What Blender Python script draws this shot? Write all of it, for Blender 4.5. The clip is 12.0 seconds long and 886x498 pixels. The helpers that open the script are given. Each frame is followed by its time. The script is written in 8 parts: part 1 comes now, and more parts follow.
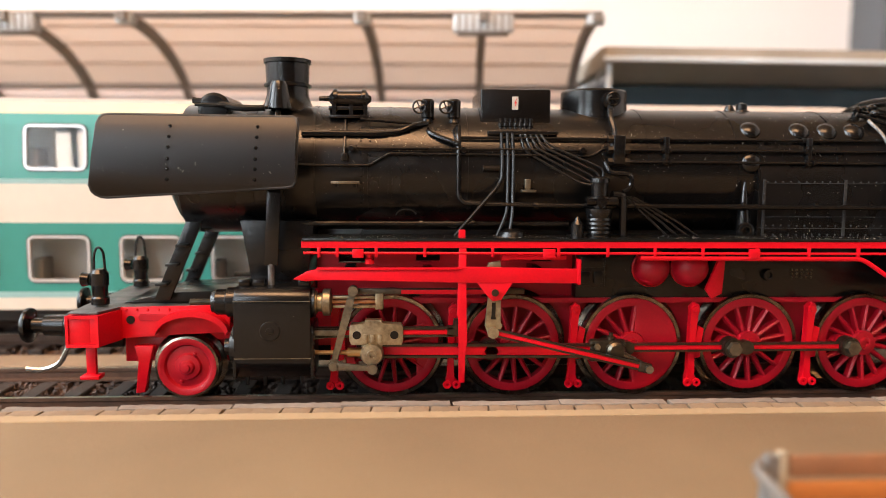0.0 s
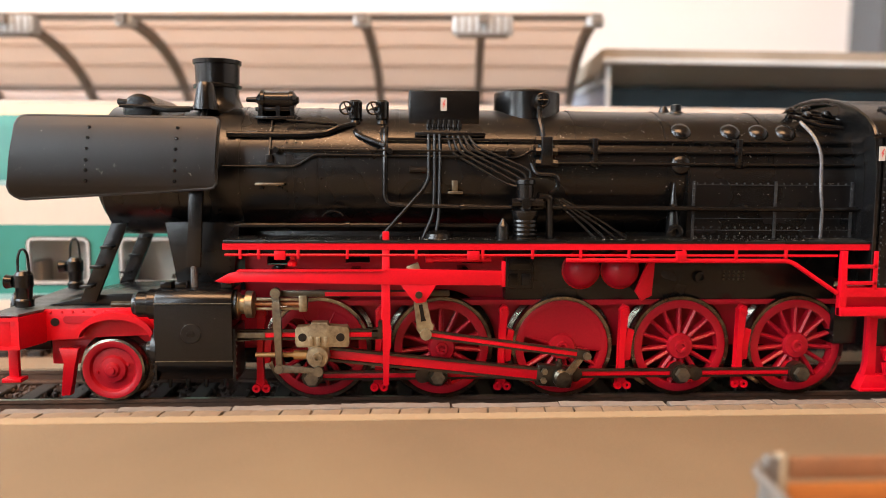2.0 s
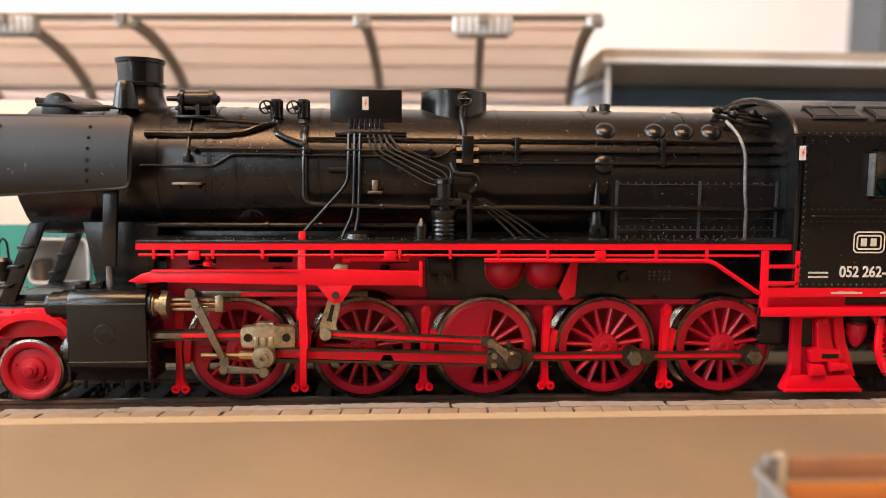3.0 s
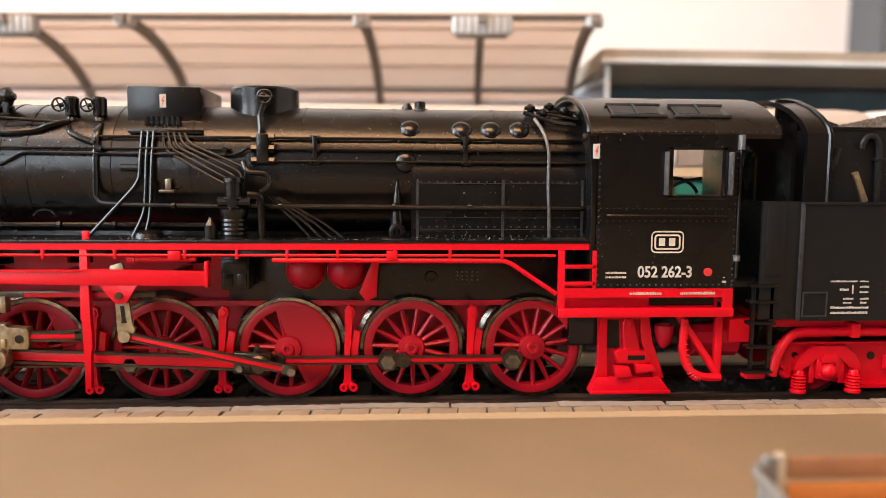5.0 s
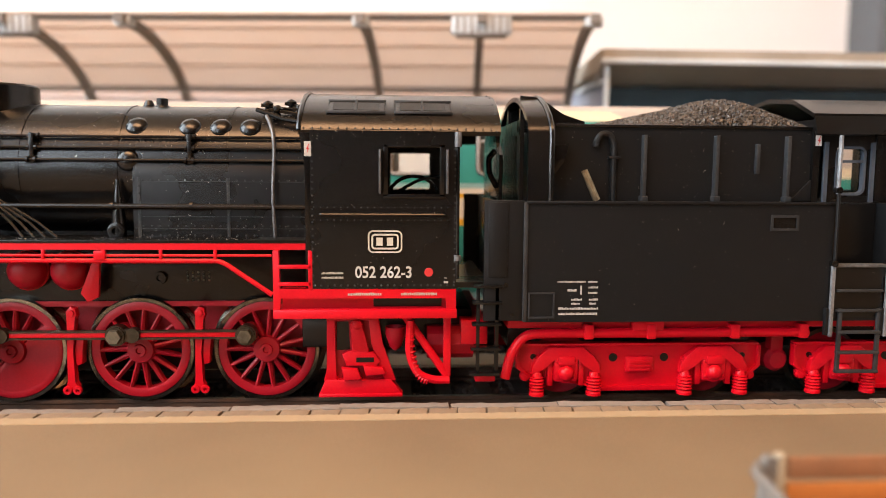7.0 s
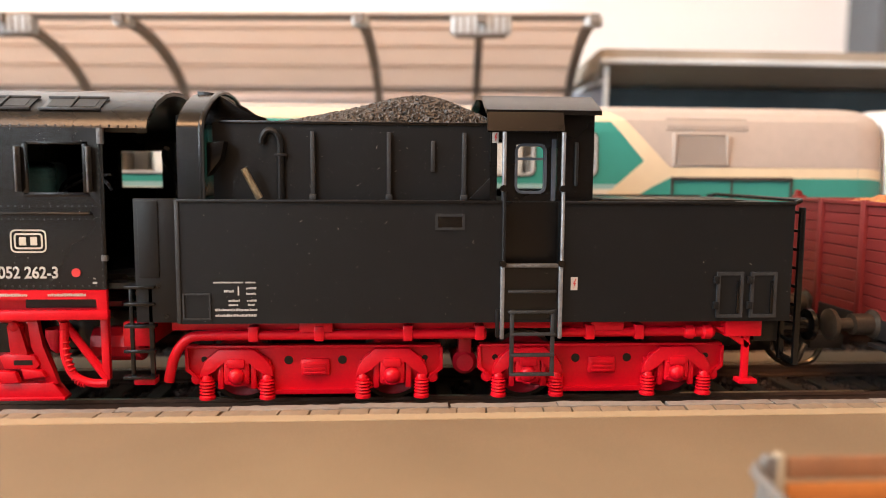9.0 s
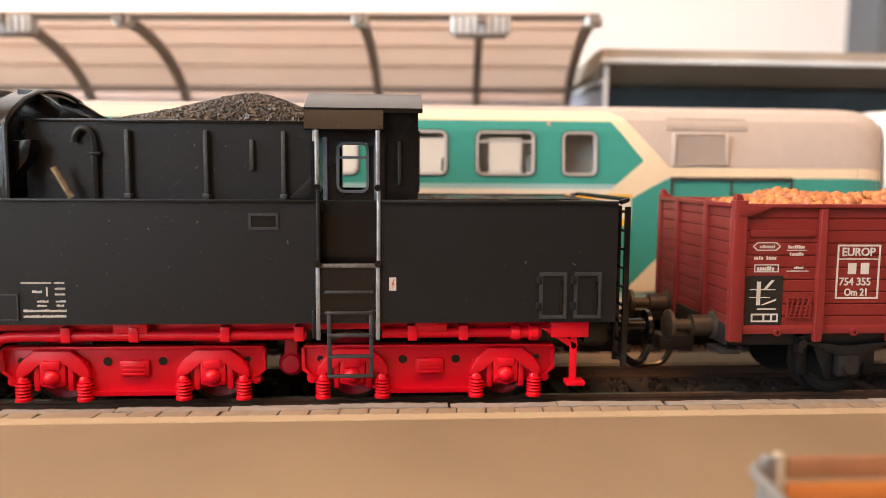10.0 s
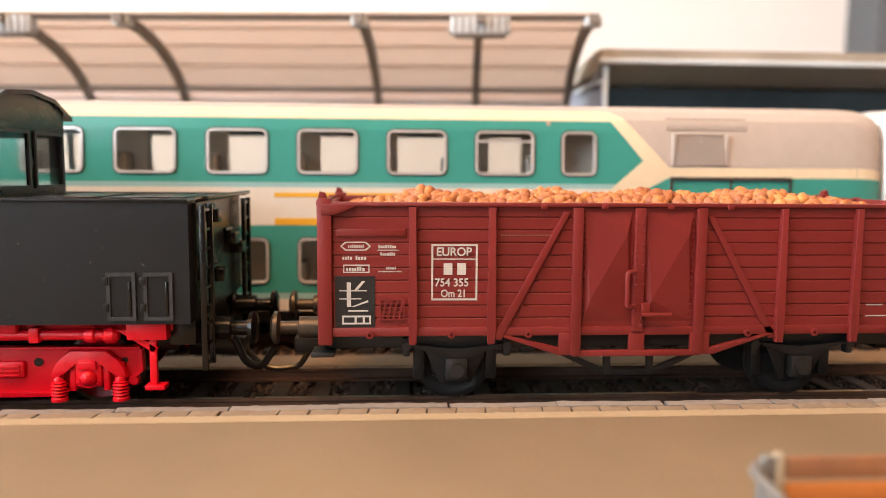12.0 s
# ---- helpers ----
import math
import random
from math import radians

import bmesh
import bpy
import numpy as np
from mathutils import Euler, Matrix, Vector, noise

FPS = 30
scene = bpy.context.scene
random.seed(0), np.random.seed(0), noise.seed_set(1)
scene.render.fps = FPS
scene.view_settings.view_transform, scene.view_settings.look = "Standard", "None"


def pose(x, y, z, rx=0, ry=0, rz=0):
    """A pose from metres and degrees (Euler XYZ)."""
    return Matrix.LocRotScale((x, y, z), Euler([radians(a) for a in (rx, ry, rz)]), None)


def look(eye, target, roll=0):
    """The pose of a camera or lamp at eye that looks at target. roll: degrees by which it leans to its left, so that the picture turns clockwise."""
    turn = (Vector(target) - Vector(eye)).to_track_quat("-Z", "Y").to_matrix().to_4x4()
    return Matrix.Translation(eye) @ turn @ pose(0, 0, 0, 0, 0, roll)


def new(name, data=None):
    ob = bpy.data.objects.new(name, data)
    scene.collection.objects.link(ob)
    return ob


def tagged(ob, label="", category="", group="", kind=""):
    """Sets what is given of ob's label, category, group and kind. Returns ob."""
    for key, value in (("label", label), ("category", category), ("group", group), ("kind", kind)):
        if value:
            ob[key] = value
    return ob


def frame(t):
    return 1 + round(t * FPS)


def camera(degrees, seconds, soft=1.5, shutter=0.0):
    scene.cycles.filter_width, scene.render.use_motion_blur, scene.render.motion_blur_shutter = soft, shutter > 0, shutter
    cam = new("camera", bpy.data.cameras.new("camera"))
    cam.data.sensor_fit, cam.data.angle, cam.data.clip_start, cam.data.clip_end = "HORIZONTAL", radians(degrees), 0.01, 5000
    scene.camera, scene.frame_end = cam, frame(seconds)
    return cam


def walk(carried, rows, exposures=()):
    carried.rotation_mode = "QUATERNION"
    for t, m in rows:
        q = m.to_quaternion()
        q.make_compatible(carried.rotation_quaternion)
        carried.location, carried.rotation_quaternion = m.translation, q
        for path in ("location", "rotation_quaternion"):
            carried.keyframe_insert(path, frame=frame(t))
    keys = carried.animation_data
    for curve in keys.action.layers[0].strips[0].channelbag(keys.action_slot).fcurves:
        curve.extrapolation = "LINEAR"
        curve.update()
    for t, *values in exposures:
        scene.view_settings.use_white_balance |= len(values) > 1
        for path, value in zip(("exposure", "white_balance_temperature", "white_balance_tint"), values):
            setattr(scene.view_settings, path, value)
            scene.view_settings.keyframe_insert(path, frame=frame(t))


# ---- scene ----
# camera: it stands on the layout before the track and creeps round by a quarter of a degree
cam = camera(61.53, 12.0, soft=0.9)
cam.data.dof.use_dof, cam.data.dof.focus_distance, cam.data.dof.aperture_fstop = True, 0.111, 16.0


def eye_pose(yaw, pitch):
    return pose(0.0, -0.12365, 0.03523, 90 + pitch, 0, yaw) @ pose(0, 0, 0, 0, 0, 0.40)


PATH = [
    (0.0, eye_pose(-3.338, -6.032)),
    (1.0, eye_pose(-3.357, -5.958)),
    (2.0, eye_pose(-3.376, -5.883)),
    (3.0, eye_pose(-3.395, -5.883)),
    (12.0, eye_pose(-3.567, -5.883)),
]
walk(cam, PATH)

# daylight outside the room, and the light that comes in
world = bpy.data.worlds.new("daylight")
scene.world = world
world.use_nodes = True
sky = world.node_tree.nodes.new("ShaderNodeTexSky")
sky.sky_type, sky.sun_disc, sky.sun_elevation, sky.sun_rotation = "NISHITA", False, radians(35), radians(250)
world.node_tree.links.new(sky.outputs[0], world.node_tree.nodes["Background"].inputs[0])
world.node_tree.nodes["Background"].inputs[1].default_value = 0.12


def area_lamp(name, m, wide, high, watts, colour):
    lamp = bpy.data.lights.new(name, "AREA")
    lamp.shape, lamp.size, lamp.size_y, lamp.energy, lamp.color = "RECTANGLE", wide, high, watts, colour
    ob = new(name, lamp)
    ob.matrix_world = m
    return ob


# sky light in the openings of the two windows, and the warm ceiling lamp
area_lamp("window_light", look((-1.16, -0.28, 0.75), (0.1, 0.25, 0.1)), 0.95, 1.1, 37.0, (0.83, 0.93, 1.0))
area_lamp("ceiling_lamp_light", look((-0.16, -0.54, 1.02), (0.0, 0.0, 0.0)), 0.80, 0.36, 18.5, (1.0, 0.54, 0.27))
# this one is unseen, added for the cool sheen at the left
area_lamp("rear_window_light", look((-0.92, -1.47, 0.68), (0.0, 0.0, 0.05)), 0.5, 1.05, 11.0, (0.84, 0.93, 1.0))
scene.view_settings.exposure = -0.19

# ---- helpers of this scene: all sizes below are in millimetres ----
MM = 0.001


def material(name, colour, rough=0.5, metal=0.0, vary=0.15, grain=900.0, bump=0.0, second=None, coat=0.0, big=60.0, speck=0.0, spec=0.5):
    """A surface with variation at two scales: blotches and fine grain."""
    m = bpy.data.materials.new(name)
    m.use_nodes = True
    nt = m.node_tree
    n, l = nt.nodes, nt.links
    b = n["Principled BSDF"]
    co = n.new("ShaderNodeTexCoord")
    n1, n2 = n.new("ShaderNodeTexNoise"), n.new("ShaderNodeTexNoise")
    n1.inputs["Scale"].default_value, n2.inputs["Scale"].default_value = big, grain
    n1.inputs["Detail"].default_value, n2.inputs["Detail"].default_value = 4, 3
    for q in (n1, n2):
        l.new(co.outputs["Object"], q.inputs["Vector"])
    c2 = second or tuple(max(0.0, c * (1 - 1.6 * vary)) for c in colour)
    mix = n.new("ShaderNodeMix")
    mix.data_type = "RGBA"
    mix.inputs[6].default_value, mix.inputs[7].default_value = (*colour, 1), (*c2, 1)
    add = n.new("ShaderNodeMath")
    add.operation = "MULTIPLY_ADD"
    l.new(n2.outputs[0], add.inputs[0])
    add.inputs[1].default_value = 0.6
    l.new(n1.outputs[0], add.inputs[2])
    ramp = n.new("ShaderNodeMapRange")
    ramp.inputs[1].default_value, ramp.inputs[2].default_value = 0.55, 1.05
    l.new(add.outputs[0], ramp.inputs[0])
    l.new(ramp.outputs[0], mix.inputs[0])
    last = mix.outputs[2]
    if speck > 0:  # dust grains
        v = n.new("ShaderNodeTexNoise")
        v.inputs["Scale"].default_value, v.inputs["Detail"].default_value = 3000, 2
        l.new(co.outputs["Object"], v.inputs["Vector"])
        r2 = n.new("ShaderNodeMapRange")
        r2.inputs[1].default_value, r2.inputs[2].default_value = 0.755, 0.80
        r2.inputs[4].default_value = speck
        l.new(v.outputs[0], r2.inputs[0])
        mix2 = n.new("ShaderNodeMix")
        mix2.data_type = "RGBA"
        mix2.inputs[7].default_value = (0.50, 0.47, 0.42, 1)
        l.new(r2.outputs[0], mix2.inputs[0])
        l.new(last, mix2.inputs[6])
        last = mix2.outputs[2]
    l.new(last, b.inputs["Base Color"])
    rr = n.new("ShaderNodeMapRange")
    rr.inputs[3].default_value, rr.inputs[4].default_value = rough * 0.88, min(1.0, rough * 1.15)
    l.new(n1.outputs[0], rr.inputs[0])
    l.new(rr.outputs[0], b.inputs["Roughness"])
    b.inputs["Metallic"].default_value = metal
    b.inputs["Coat Weight"].default_value = coat
    b.inputs["Specular IOR Level"].default_value = spec
    if bump:
        bn = n.new("ShaderNodeBump")
        bn.inputs["Strength"].default_value, bn.inputs["Distance"].default_value = bump, 0.0003
        l.new(n2.outputs[0], bn.inputs["Height"])
        l.new(bn.outputs[0], b.inputs["Normal"])
    return m


def glass_material(name, colour, rough=0.02):
    m = bpy.data.materials.new(name)
    m.use_nodes = True
    b = m.node_tree.nodes["Principled BSDF"]
    b.inputs["Base Color"].default_value = (*colour, 1)
    b.inputs["Roughness"].default_value = rough
    b.inputs["Transmission Weight"].default_value = 1.0
    b.inputs["IOR"].default_value = 1.05
    return m


def random_tint(m, amount):
    """Each object of a set of repeats gets its own lightness."""
    nt = m.node_tree
    b = nt.nodes["Principled BSDF"]
    src = b.inputs["Base Color"].links[0].from_socket
    info, hsv, mr = nt.nodes.new("ShaderNodeObjectInfo"), nt.nodes.new("ShaderNodeHueSaturation"), nt.nodes.new("ShaderNodeMapRange")
    mr.inputs[3].default_value, mr.inputs[4].default_value = 1 - amount, 1 + amount
    nt.links.new(info.outputs["Random"], mr.inputs[0])
    nt.links.new(mr.outputs[0], hsv.inputs["Value"])
    nt.links.new(src, hsv.inputs["Color"])
    nt.links.new(hsv.outputs[0], b.inputs["Base Color"])
    return m


def island_tint(m, amount, second):
    """Each loose piece of one mesh gets its own tint."""
    nt = m.node_tree
    b = nt.nodes["Principled BSDF"]
    src = b.inputs["Base Color"].links[0].from_socket
    geo, mix, mr = nt.nodes.new("ShaderNodeNewGeometry"), nt.nodes.new("ShaderNodeMix"), nt.nodes.new("ShaderNodeMapRange")
    mix.data_type = "RGBA"
    mix.inputs[7].default_value = (*second, 1)
    mr.inputs[4].default_value = amount
    nt.links.new(geo.outputs["Random Per Island"], mr.inputs[0])
    nt.links.new(mr.outputs[0], mix.inputs[0])
    nt.links.new(src, mix.inputs[6])
    nt.links.new(mix.outputs[2], b.inputs["Base Color"])
    return m


def group_node(name, label, category, group="", at=(0, 0, 0)):
    ob = new(name)
    ob.empty_display_size = 0.005
    ob.location = Vector(at) * MM
    return tagged(ob, label, category, group)


def part(name, bm, mat, parent=None, label="", at=(0, 0, 0), smooth=35, kind=""):
    """Links a bmesh in millimetres as one mesh object; its own zero is at 'at' in its parent's space."""
    me = bpy.data.meshes.new(name)
    bmesh.ops.recalc_face_normals(bm, faces=bm.faces)
    bm.to_mesh(me)
    bm.free()
    me.transform(Matrix.Scale(MM, 4))
    me.materials.append(mat)
    if smooth:
        me.polygons.foreach_set("use_smooth", [True] * len(me.polygons))
        me.set_sharp_from_angle(angle=radians(smooth))
    ob = new(name, me)
    ob.location = Vector(at) * MM
    ob.parent = parent
    if label:
        ob["label"] = label
    if kind:
        ob["kind"] = kind
    return ob


def again(ob, at, name=None, parent=None, turn=(0, 0, 0)):
    """Another object on the same mesh."""
    o = new(name or ob.name.split(".")[0], ob.data)
    o.parent = parent or ob.parent
    o.location = Vector(at) * MM
    o.rotation_euler = [radians(a) for a in turn]
    for key in ("label", "kind"):
        if key in ob:
            o[key] = ob[key]
    return o


def box(bm, x0, x1, y0, y1, z0, z1, bevel=0.0, seg=2):
    vs = [bm.verts.new((x, y, z)) for x in (x0, x1) for y in (y0, y1) for z in (z0, z1)]
    fs = [bm.faces.new([vs[i] for i in q]) for q in ((0, 1, 3, 2), (4, 6, 7, 5), (0, 4, 5, 1), (2, 3, 7, 6), (0, 2, 6, 4), (1, 5, 7, 3))]
    if bevel:
        es = list({e for f in fs for e in f.edges})
        bmesh.ops.bevel(bm, geom=es, offset=bevel, segments=seg, affect="EDGES", profile=0.5)
    return bm


def prism(bm, pts, y0, y1, bevel=0.0, plane="xz"):
    """An outline in x and z drawn out along y (or an outline in y and z along x, in x and y along z)."""
    def at(a, b, c):
        return {"xz": (a, c, b), "yz": (c, a, b), "xy": (a, b, c)}[plane]
    lo = [bm.verts.new(at(a, b, y0)) for a, b in pts]
    hi = [bm.verts.new(at(a, b, y1)) for a, b in pts]
    fs = [bm.faces.new(lo), bm.faces.new(hi[::-1])]
    k = len(pts)
    for i in range(k):
        fs.append(bm.faces.new((lo[i], hi[i], hi[(i + 1) % k], lo[(i + 1) % k])))
    if bevel:
        es = list({e for f in fs[:2] for e in f.edges})
        bmesh.ops.bevel(bm, geom=es, offset=bevel, segments=2, affect="EDGES", profile=0.5)
    return bm


def frame_of(p0, p1):
    d = (Vector(p1) - Vector(p0))
    return Matrix.Translation(p0) @ d.to_track_quat("Z", "Y").to_matrix().to_4x4(), d.length


def rod(bm, p0, p1, r, r1=None, seg=10):
    """A round bar from p0 to p1."""
    m, length = frame_of(p0, p1)
    r1 = r if r1 is None else r1
    a = [bm.verts.new(m @ Vector((r * math.cos(t), r * math.sin(t), 0))) for t in (math.tau * i / seg for i in range(seg))]
    b = [bm.verts.new(m @ Vector((r1 * math.cos(t), r1 * math.sin(t), length))) for t in (math.tau * i / seg for i in range(seg))]
    bm.faces.new(a[::-1])
    bm.faces.new(b)
    for i in range(seg):
        bm.faces.new((a[i], a[(i + 1) % seg], b[(i + 1) % seg], b[i]))
    return bm


def lathe(bm, prof, p0, p1, seg=32, arc=(0.0, 360.0)):
    """A profile of (radius, height) turned round the line from p0 towards p1."""
    m, _ = frame_of(p0, p1)
    full = arc[1] - arc[0] >= 360
    steps = seg if full else seg + 1
    rings = []
    for r, h in prof:
        if r < 1e-6:
            rings.append([bm.verts.new(m @ Vector((0, 0, h)))])
            continue
        ring = []
        for i in range(steps):
            t = radians(arc[0] + (arc[1] - arc[0]) * i / seg)
            ring.append(bm.verts.new(m @ Vector((r * math.cos(t), r * math.sin(t), h))))
        rings.append(ring)
    for a, b in zip(rings, rings[1:]):
        for i in range(seg):
            j = (i + 1) % steps
            if len(a) == 1 and len(b) == 1:
                continue
            if len(a) == 1:
                bm.faces.new((a[0], b[j], b[i]))
            elif len(b) == 1:
                bm.faces.new((a[i], a[j], b[0]))
            else:
                bm.faces.new((a[i], a[j], b[j], b[i]))
    return bm


def tube(bm, pts, r, seg=8, soft=0.0):
    """A pipe along a line of points; soft rounds its bends."""
    pts = [Vector(p) for p in pts]
    if soft:
        out = [pts[0]]
        for a, b, c in zip(pts, pts[1:], pts[2:]):
            da, dc = (a - b), (c - b)
            k = min(soft, da.length * 0.45, dc.length * 0.45)
            s, e = b + da.normalized() * k, b + dc.normalized() * k
            for i in range(5):
                t = i / 4
                out.append(s * (1 - t) ** 2 + b * 2 * t * (1 - t) + e * t * t)
        out.append(pts[-1])
        pts = out
    rings, up = [], Vector((0.12, 0.31, 0.94)).normalized()
    for i, p in enumerate(pts):
        d = (pts[min(i + 1, len(pts) - 1)] - pts[max(i - 1, 0)]).normalized()
        if abs(d.dot(up)) > 0.95:
            up = Vector((0.94, 0.12, 0.31)).normalized()
        u = d.cross(up).normalized()
        w = d.cross(u)
        up = -w if w.dot(up) < 0 else w
        u = d.cross(up).normalized()
        rings.append([bm.verts.new(p + r * (math.cos(t) * u + math.sin(t) * up)) for t in (math.tau * k / seg for k in range(seg))])
    for a, b in zip(rings, rings[1:]):
        for i in range(seg):
            bm.faces.new((a[i], a[(i + 1) % seg], b[(i + 1) % seg], b[i]))
    bm.faces.new(rings[0][::-1])
    bm.faces.new(rings[-1])
    return bm


def ball(bm, x, y, z, r, squash=(1, 1, 1), u=10, v=6):
    bmesh.ops.create_uvsphere(bm, u_segments=u, v_segments=v, radius=r,
                              matrix=Matrix.Translation((x, y, z)) @ Matrix.Diagonal((*squash, 1)))
    return bm


def rivets(bm, pts, r=0.16, out=(0, -1, 0)):
    """Small domed rivet heads."""
    for p in pts:
        q = Vector(p) + Vector(out) * r * 0.7
        rod(bm, p, q, r, r * 0.55, 6)
    return bm


def M():
    return bmesh.new()


def text_part(text, size, at, mat, parent, name="lettering", deep=0.05, stretch=1.0, align="LEFT"):
    """Letters that stand upright on a side facing the camera's side of the track."""
    cu = bpy.data.curves.new(name, "FONT")
    cu.body, cu.size, cu.extrude, cu.align_x, cu.offset = text, size * MM, deep * MM, align, size * MM * 0.018
    ob = new(name, cu)
    me = bpy.data.meshes.new_from_object(ob.evaluated_get(bpy.context.evaluated_depsgraph_get()))
    bpy.data.objects.remove(ob)
    me.transform(Matrix.Rotation(radians(90), 4, "X") @ Matrix.Diagonal((stretch, 1, 1, 1)))
    me.materials.clear()
    me.materials.append(mat)
    o = new(name, me)
    o.parent = parent
    o.location = Vector(at) * MM
    return o


def bars(rows, y, mat, parent, name="lettering", deep=0.05):
    """Small print as plain bars: x0, x1, z0, z1."""
    bm = M()
    k = random.Random(int(rows[0][0] * 10))
    for x0, x1, z0, z1 in rows:
        h = z1 - z0
        if "small_print" in name and x1 - x0 > 2.2 * h:
            x = x0
            while x < x1 - 0.1:
                w = min(h * k.uniform(0.35, 0.6), x1 - x)
                top = z1 - (h * 0.25 if k.random() < 0.5 else 0)
                box(bm, x, x + w, y - deep, y, z0, top)
                x += w + h * k.uniform(0.12, 0.22)
        else:
            box(bm, x0, x1, y - deep, y, z0, z1)
    return part(name, bm, mat, parent, smooth=0)


# ---- materials ----
BLACK = material("black_plastic", (0.0042, 0.0040, 0.0040), 0.27, 0, 0.25, 5000, 0.03, speck=0.5)
BLACK_SMOOTH = material("black_satin_plastic", (0.0042, 0.0042, 0.0044), 0.24, 0, 0.2, 4000, 0.02, speck=0.35)
# bluish base carries the cool reflection on the tender's sides
DARK = material("dark_tender_plastic", (0.0062, 0.0074, 0.0086), 0.42, 0, 0.2, 6000, 0.04, speck=0.35, spec=0.36)
RED = material("signal_red_plastic", (0.66, 0.003, 0.013), 0.34, 0, 0.14, 3000, 0.03, second=(0.52, 0.002, 0.012), speck=0.10, spec=0.32)
# deeper red of the wheels; on set-back frame parts it stands for shade
DEEP_RED = material("wheel_red_plastic", (0.43, 0.004, 0.016), 0.40, 0, 0.2, 3000, 0.04, second=(0.33, 0.003, 0.012), speck=0.10, spec=0.4)
STEEL = material("worn_wheel_steel", (0.50, 0.45, 0.37), 0.26, 1.0, 0.35, 900, second=(0.16, 0.14, 0.115), big=220)
BLACK_STEEL = material("blackened_steel", (0.115, 0.10, 0.075), 0.30, 0.9, 0.35, 1500, second=(0.05, 0.044, 0.034), big=300)
BRASS = material("dull_brass", (0.50, 0.43, 0.29), 0.38, 0.85, 0.3, 1800, 0.08, second=(0.19, 0.15, 0.095), big=260)
GREY_METAL = material("grey_rod_metal", (0.30, 0.27, 0.205), 0.36, 0.9, 0.3, 1800, second=(0.13, 0.115, 0.085), big=260)
WHITE = material("white_print", (0.50, 0.49, 0.46), 0.6, 0, 0.06)
SIGNRED = material("red_print", (0.6, 0.03, 0.03), 0.6, 0, 0.06)
SILVER = material("silver_edge_wear", (0.20, 0.205, 0.21), 0.42, 0.5, 0.3, 2500, second=(0.06, 0.06, 0.062), big=300)
# greyer than the blacks: glint and wear of edges put into colour
EDGE_GREY = material("dusty_dark_edge", (0.034, 0.038, 0.042), 0.45, 0, 0.4, 1500, 0.06, big=200)
COAL = island_tint(material("coal", (0.030, 0.024, 0.020), 0.5, 0, 0.4, 1200, 0.3), 0.8, (0.105, 0.082, 0.062))
DUST = material("pale_dust", (0.46, 0.43, 0.38), 0.9, 0, 0.2)
# ---- the room round the layout ----
WALL = material("white_wall_paint", (0.88, 0.86, 0.84), 0.85, 0, 0.03, 200, 0.05, big=2)
# unseen wall, its brown kept dark so the black parts reflect little
REARWALL = material("brown_wall_boards", (0.20, 0.12, 0.07), 0.7, 0, 0.04, 200, 0.05, big=2)
# warm tint stands in for lamp light on the unseen ceiling
CEIL = material("pine_ceiling_boards", (0.52, 0.33, 0.18), 0.6, 0, 0.03, 200, big=2)
WOODFLOOR = material("wood_floor", (0.16, 0.09, 0.045), 0.45, 0, 0.3, 30, 0.1, big=4)
TABLEWOOD = material("layout_board", (0.33, 0.21, 0.12), 0.7, 0, 0.2, 80, big=8)
DARKSCREEN = material("dark_wood_panelling", (0.028, 0.017, 0.012), 0.5, 0, 0.3, 30, big=4)
DARKDOOR = material("grey_cupboard_paint", (0.105, 0.115, 0.125), 0.6, 0, 0.08, 100, big=5)


def slab(name, x0, x1, y0, y1, z0, z1, mat, label, category, bevel=0.0):
    return tagged(part(name, box(M(), x0, x1, y0, y1, z0, z1, bevel), mat), label, category, kind="structure")


slab("floor", -1300, 1500, -1500, 760, -840, -800, WOODFLOOR, "brown wooden floor of the room", "floor")
slab("ceiling", -1300, 1500, -1500, 760, 1500, 1540, CEIL, "unseen room ceiling tinted warm for its reflections", "ceiling")
slab("wall_north", -1300, 1500, 700, 760, -800, 1500, WALL, "bright white painted wall behind the layout", "wall")
bm = M()
box(bm, -1300, -1190, -1560, -1500, -800, 1500)
box(bm, -640, 1500, -1560, -1500, -800, 1500)
box(bm, -1190, -640, -1560, -1500, -800, 140)
box(bm, -1190, -640, -1560, -1500, 1230, 1500)
tagged(part("wall_south", bm, REARWALL, smooth=0), "unseen rear wall coloured dark for reflections, with a window opening", "wall", kind="structure")
# added out of view, so that upright black sides reflect something dark
slab("wall_panelling", -600, 1500, -1497, -1480, -800, 380, DARKSCREEN, "unseen dark screen behind the camera that darkens reflections", "panelling")
# unseen window, added to hold the cool light from the left rear
win = tagged(new("window_2"), "unseen white framed window added behind the camera", "window", kind="structure")
part("window_frame", box(box(box(box(M(), -1190, -1150, -1550, -1510, 140, 1230), -680, -640, -1550, -1510, 140, 1230), -1150, -680, -1550, -1510, 140, 180), -1150, -680, -1550, -1510, 1190, 1230), WALL, win)
pane = part("pane", box(M(), -1150, -680, -1532, -1528, 180, 1190), glass_material("rear_window_glass", (1, 1, 1)), win)
pane.visible_shadow = False
slab("wall_east", 1500, 1560, -1560, 760, -800, 1500, WALL, "plain painted side wall of the room", "wall")
bm = M()
box(bm, -1300, -1240, -1500, -800, -800, 1500)
box(bm, -1300, -1240, 580, 700, -800, 1500)
box(bm, -1300, -1240, -800, 580, -800, 150)
box(bm, -1300, -1240, -800, 580, 1350, 1500)
tagged(part("wall_west", bm, WALL, smooth=0), "painted side wall with a window opening", "wall", kind="structure")
win = tagged(new("window_1"), "white framed room window", "window", kind="structure")
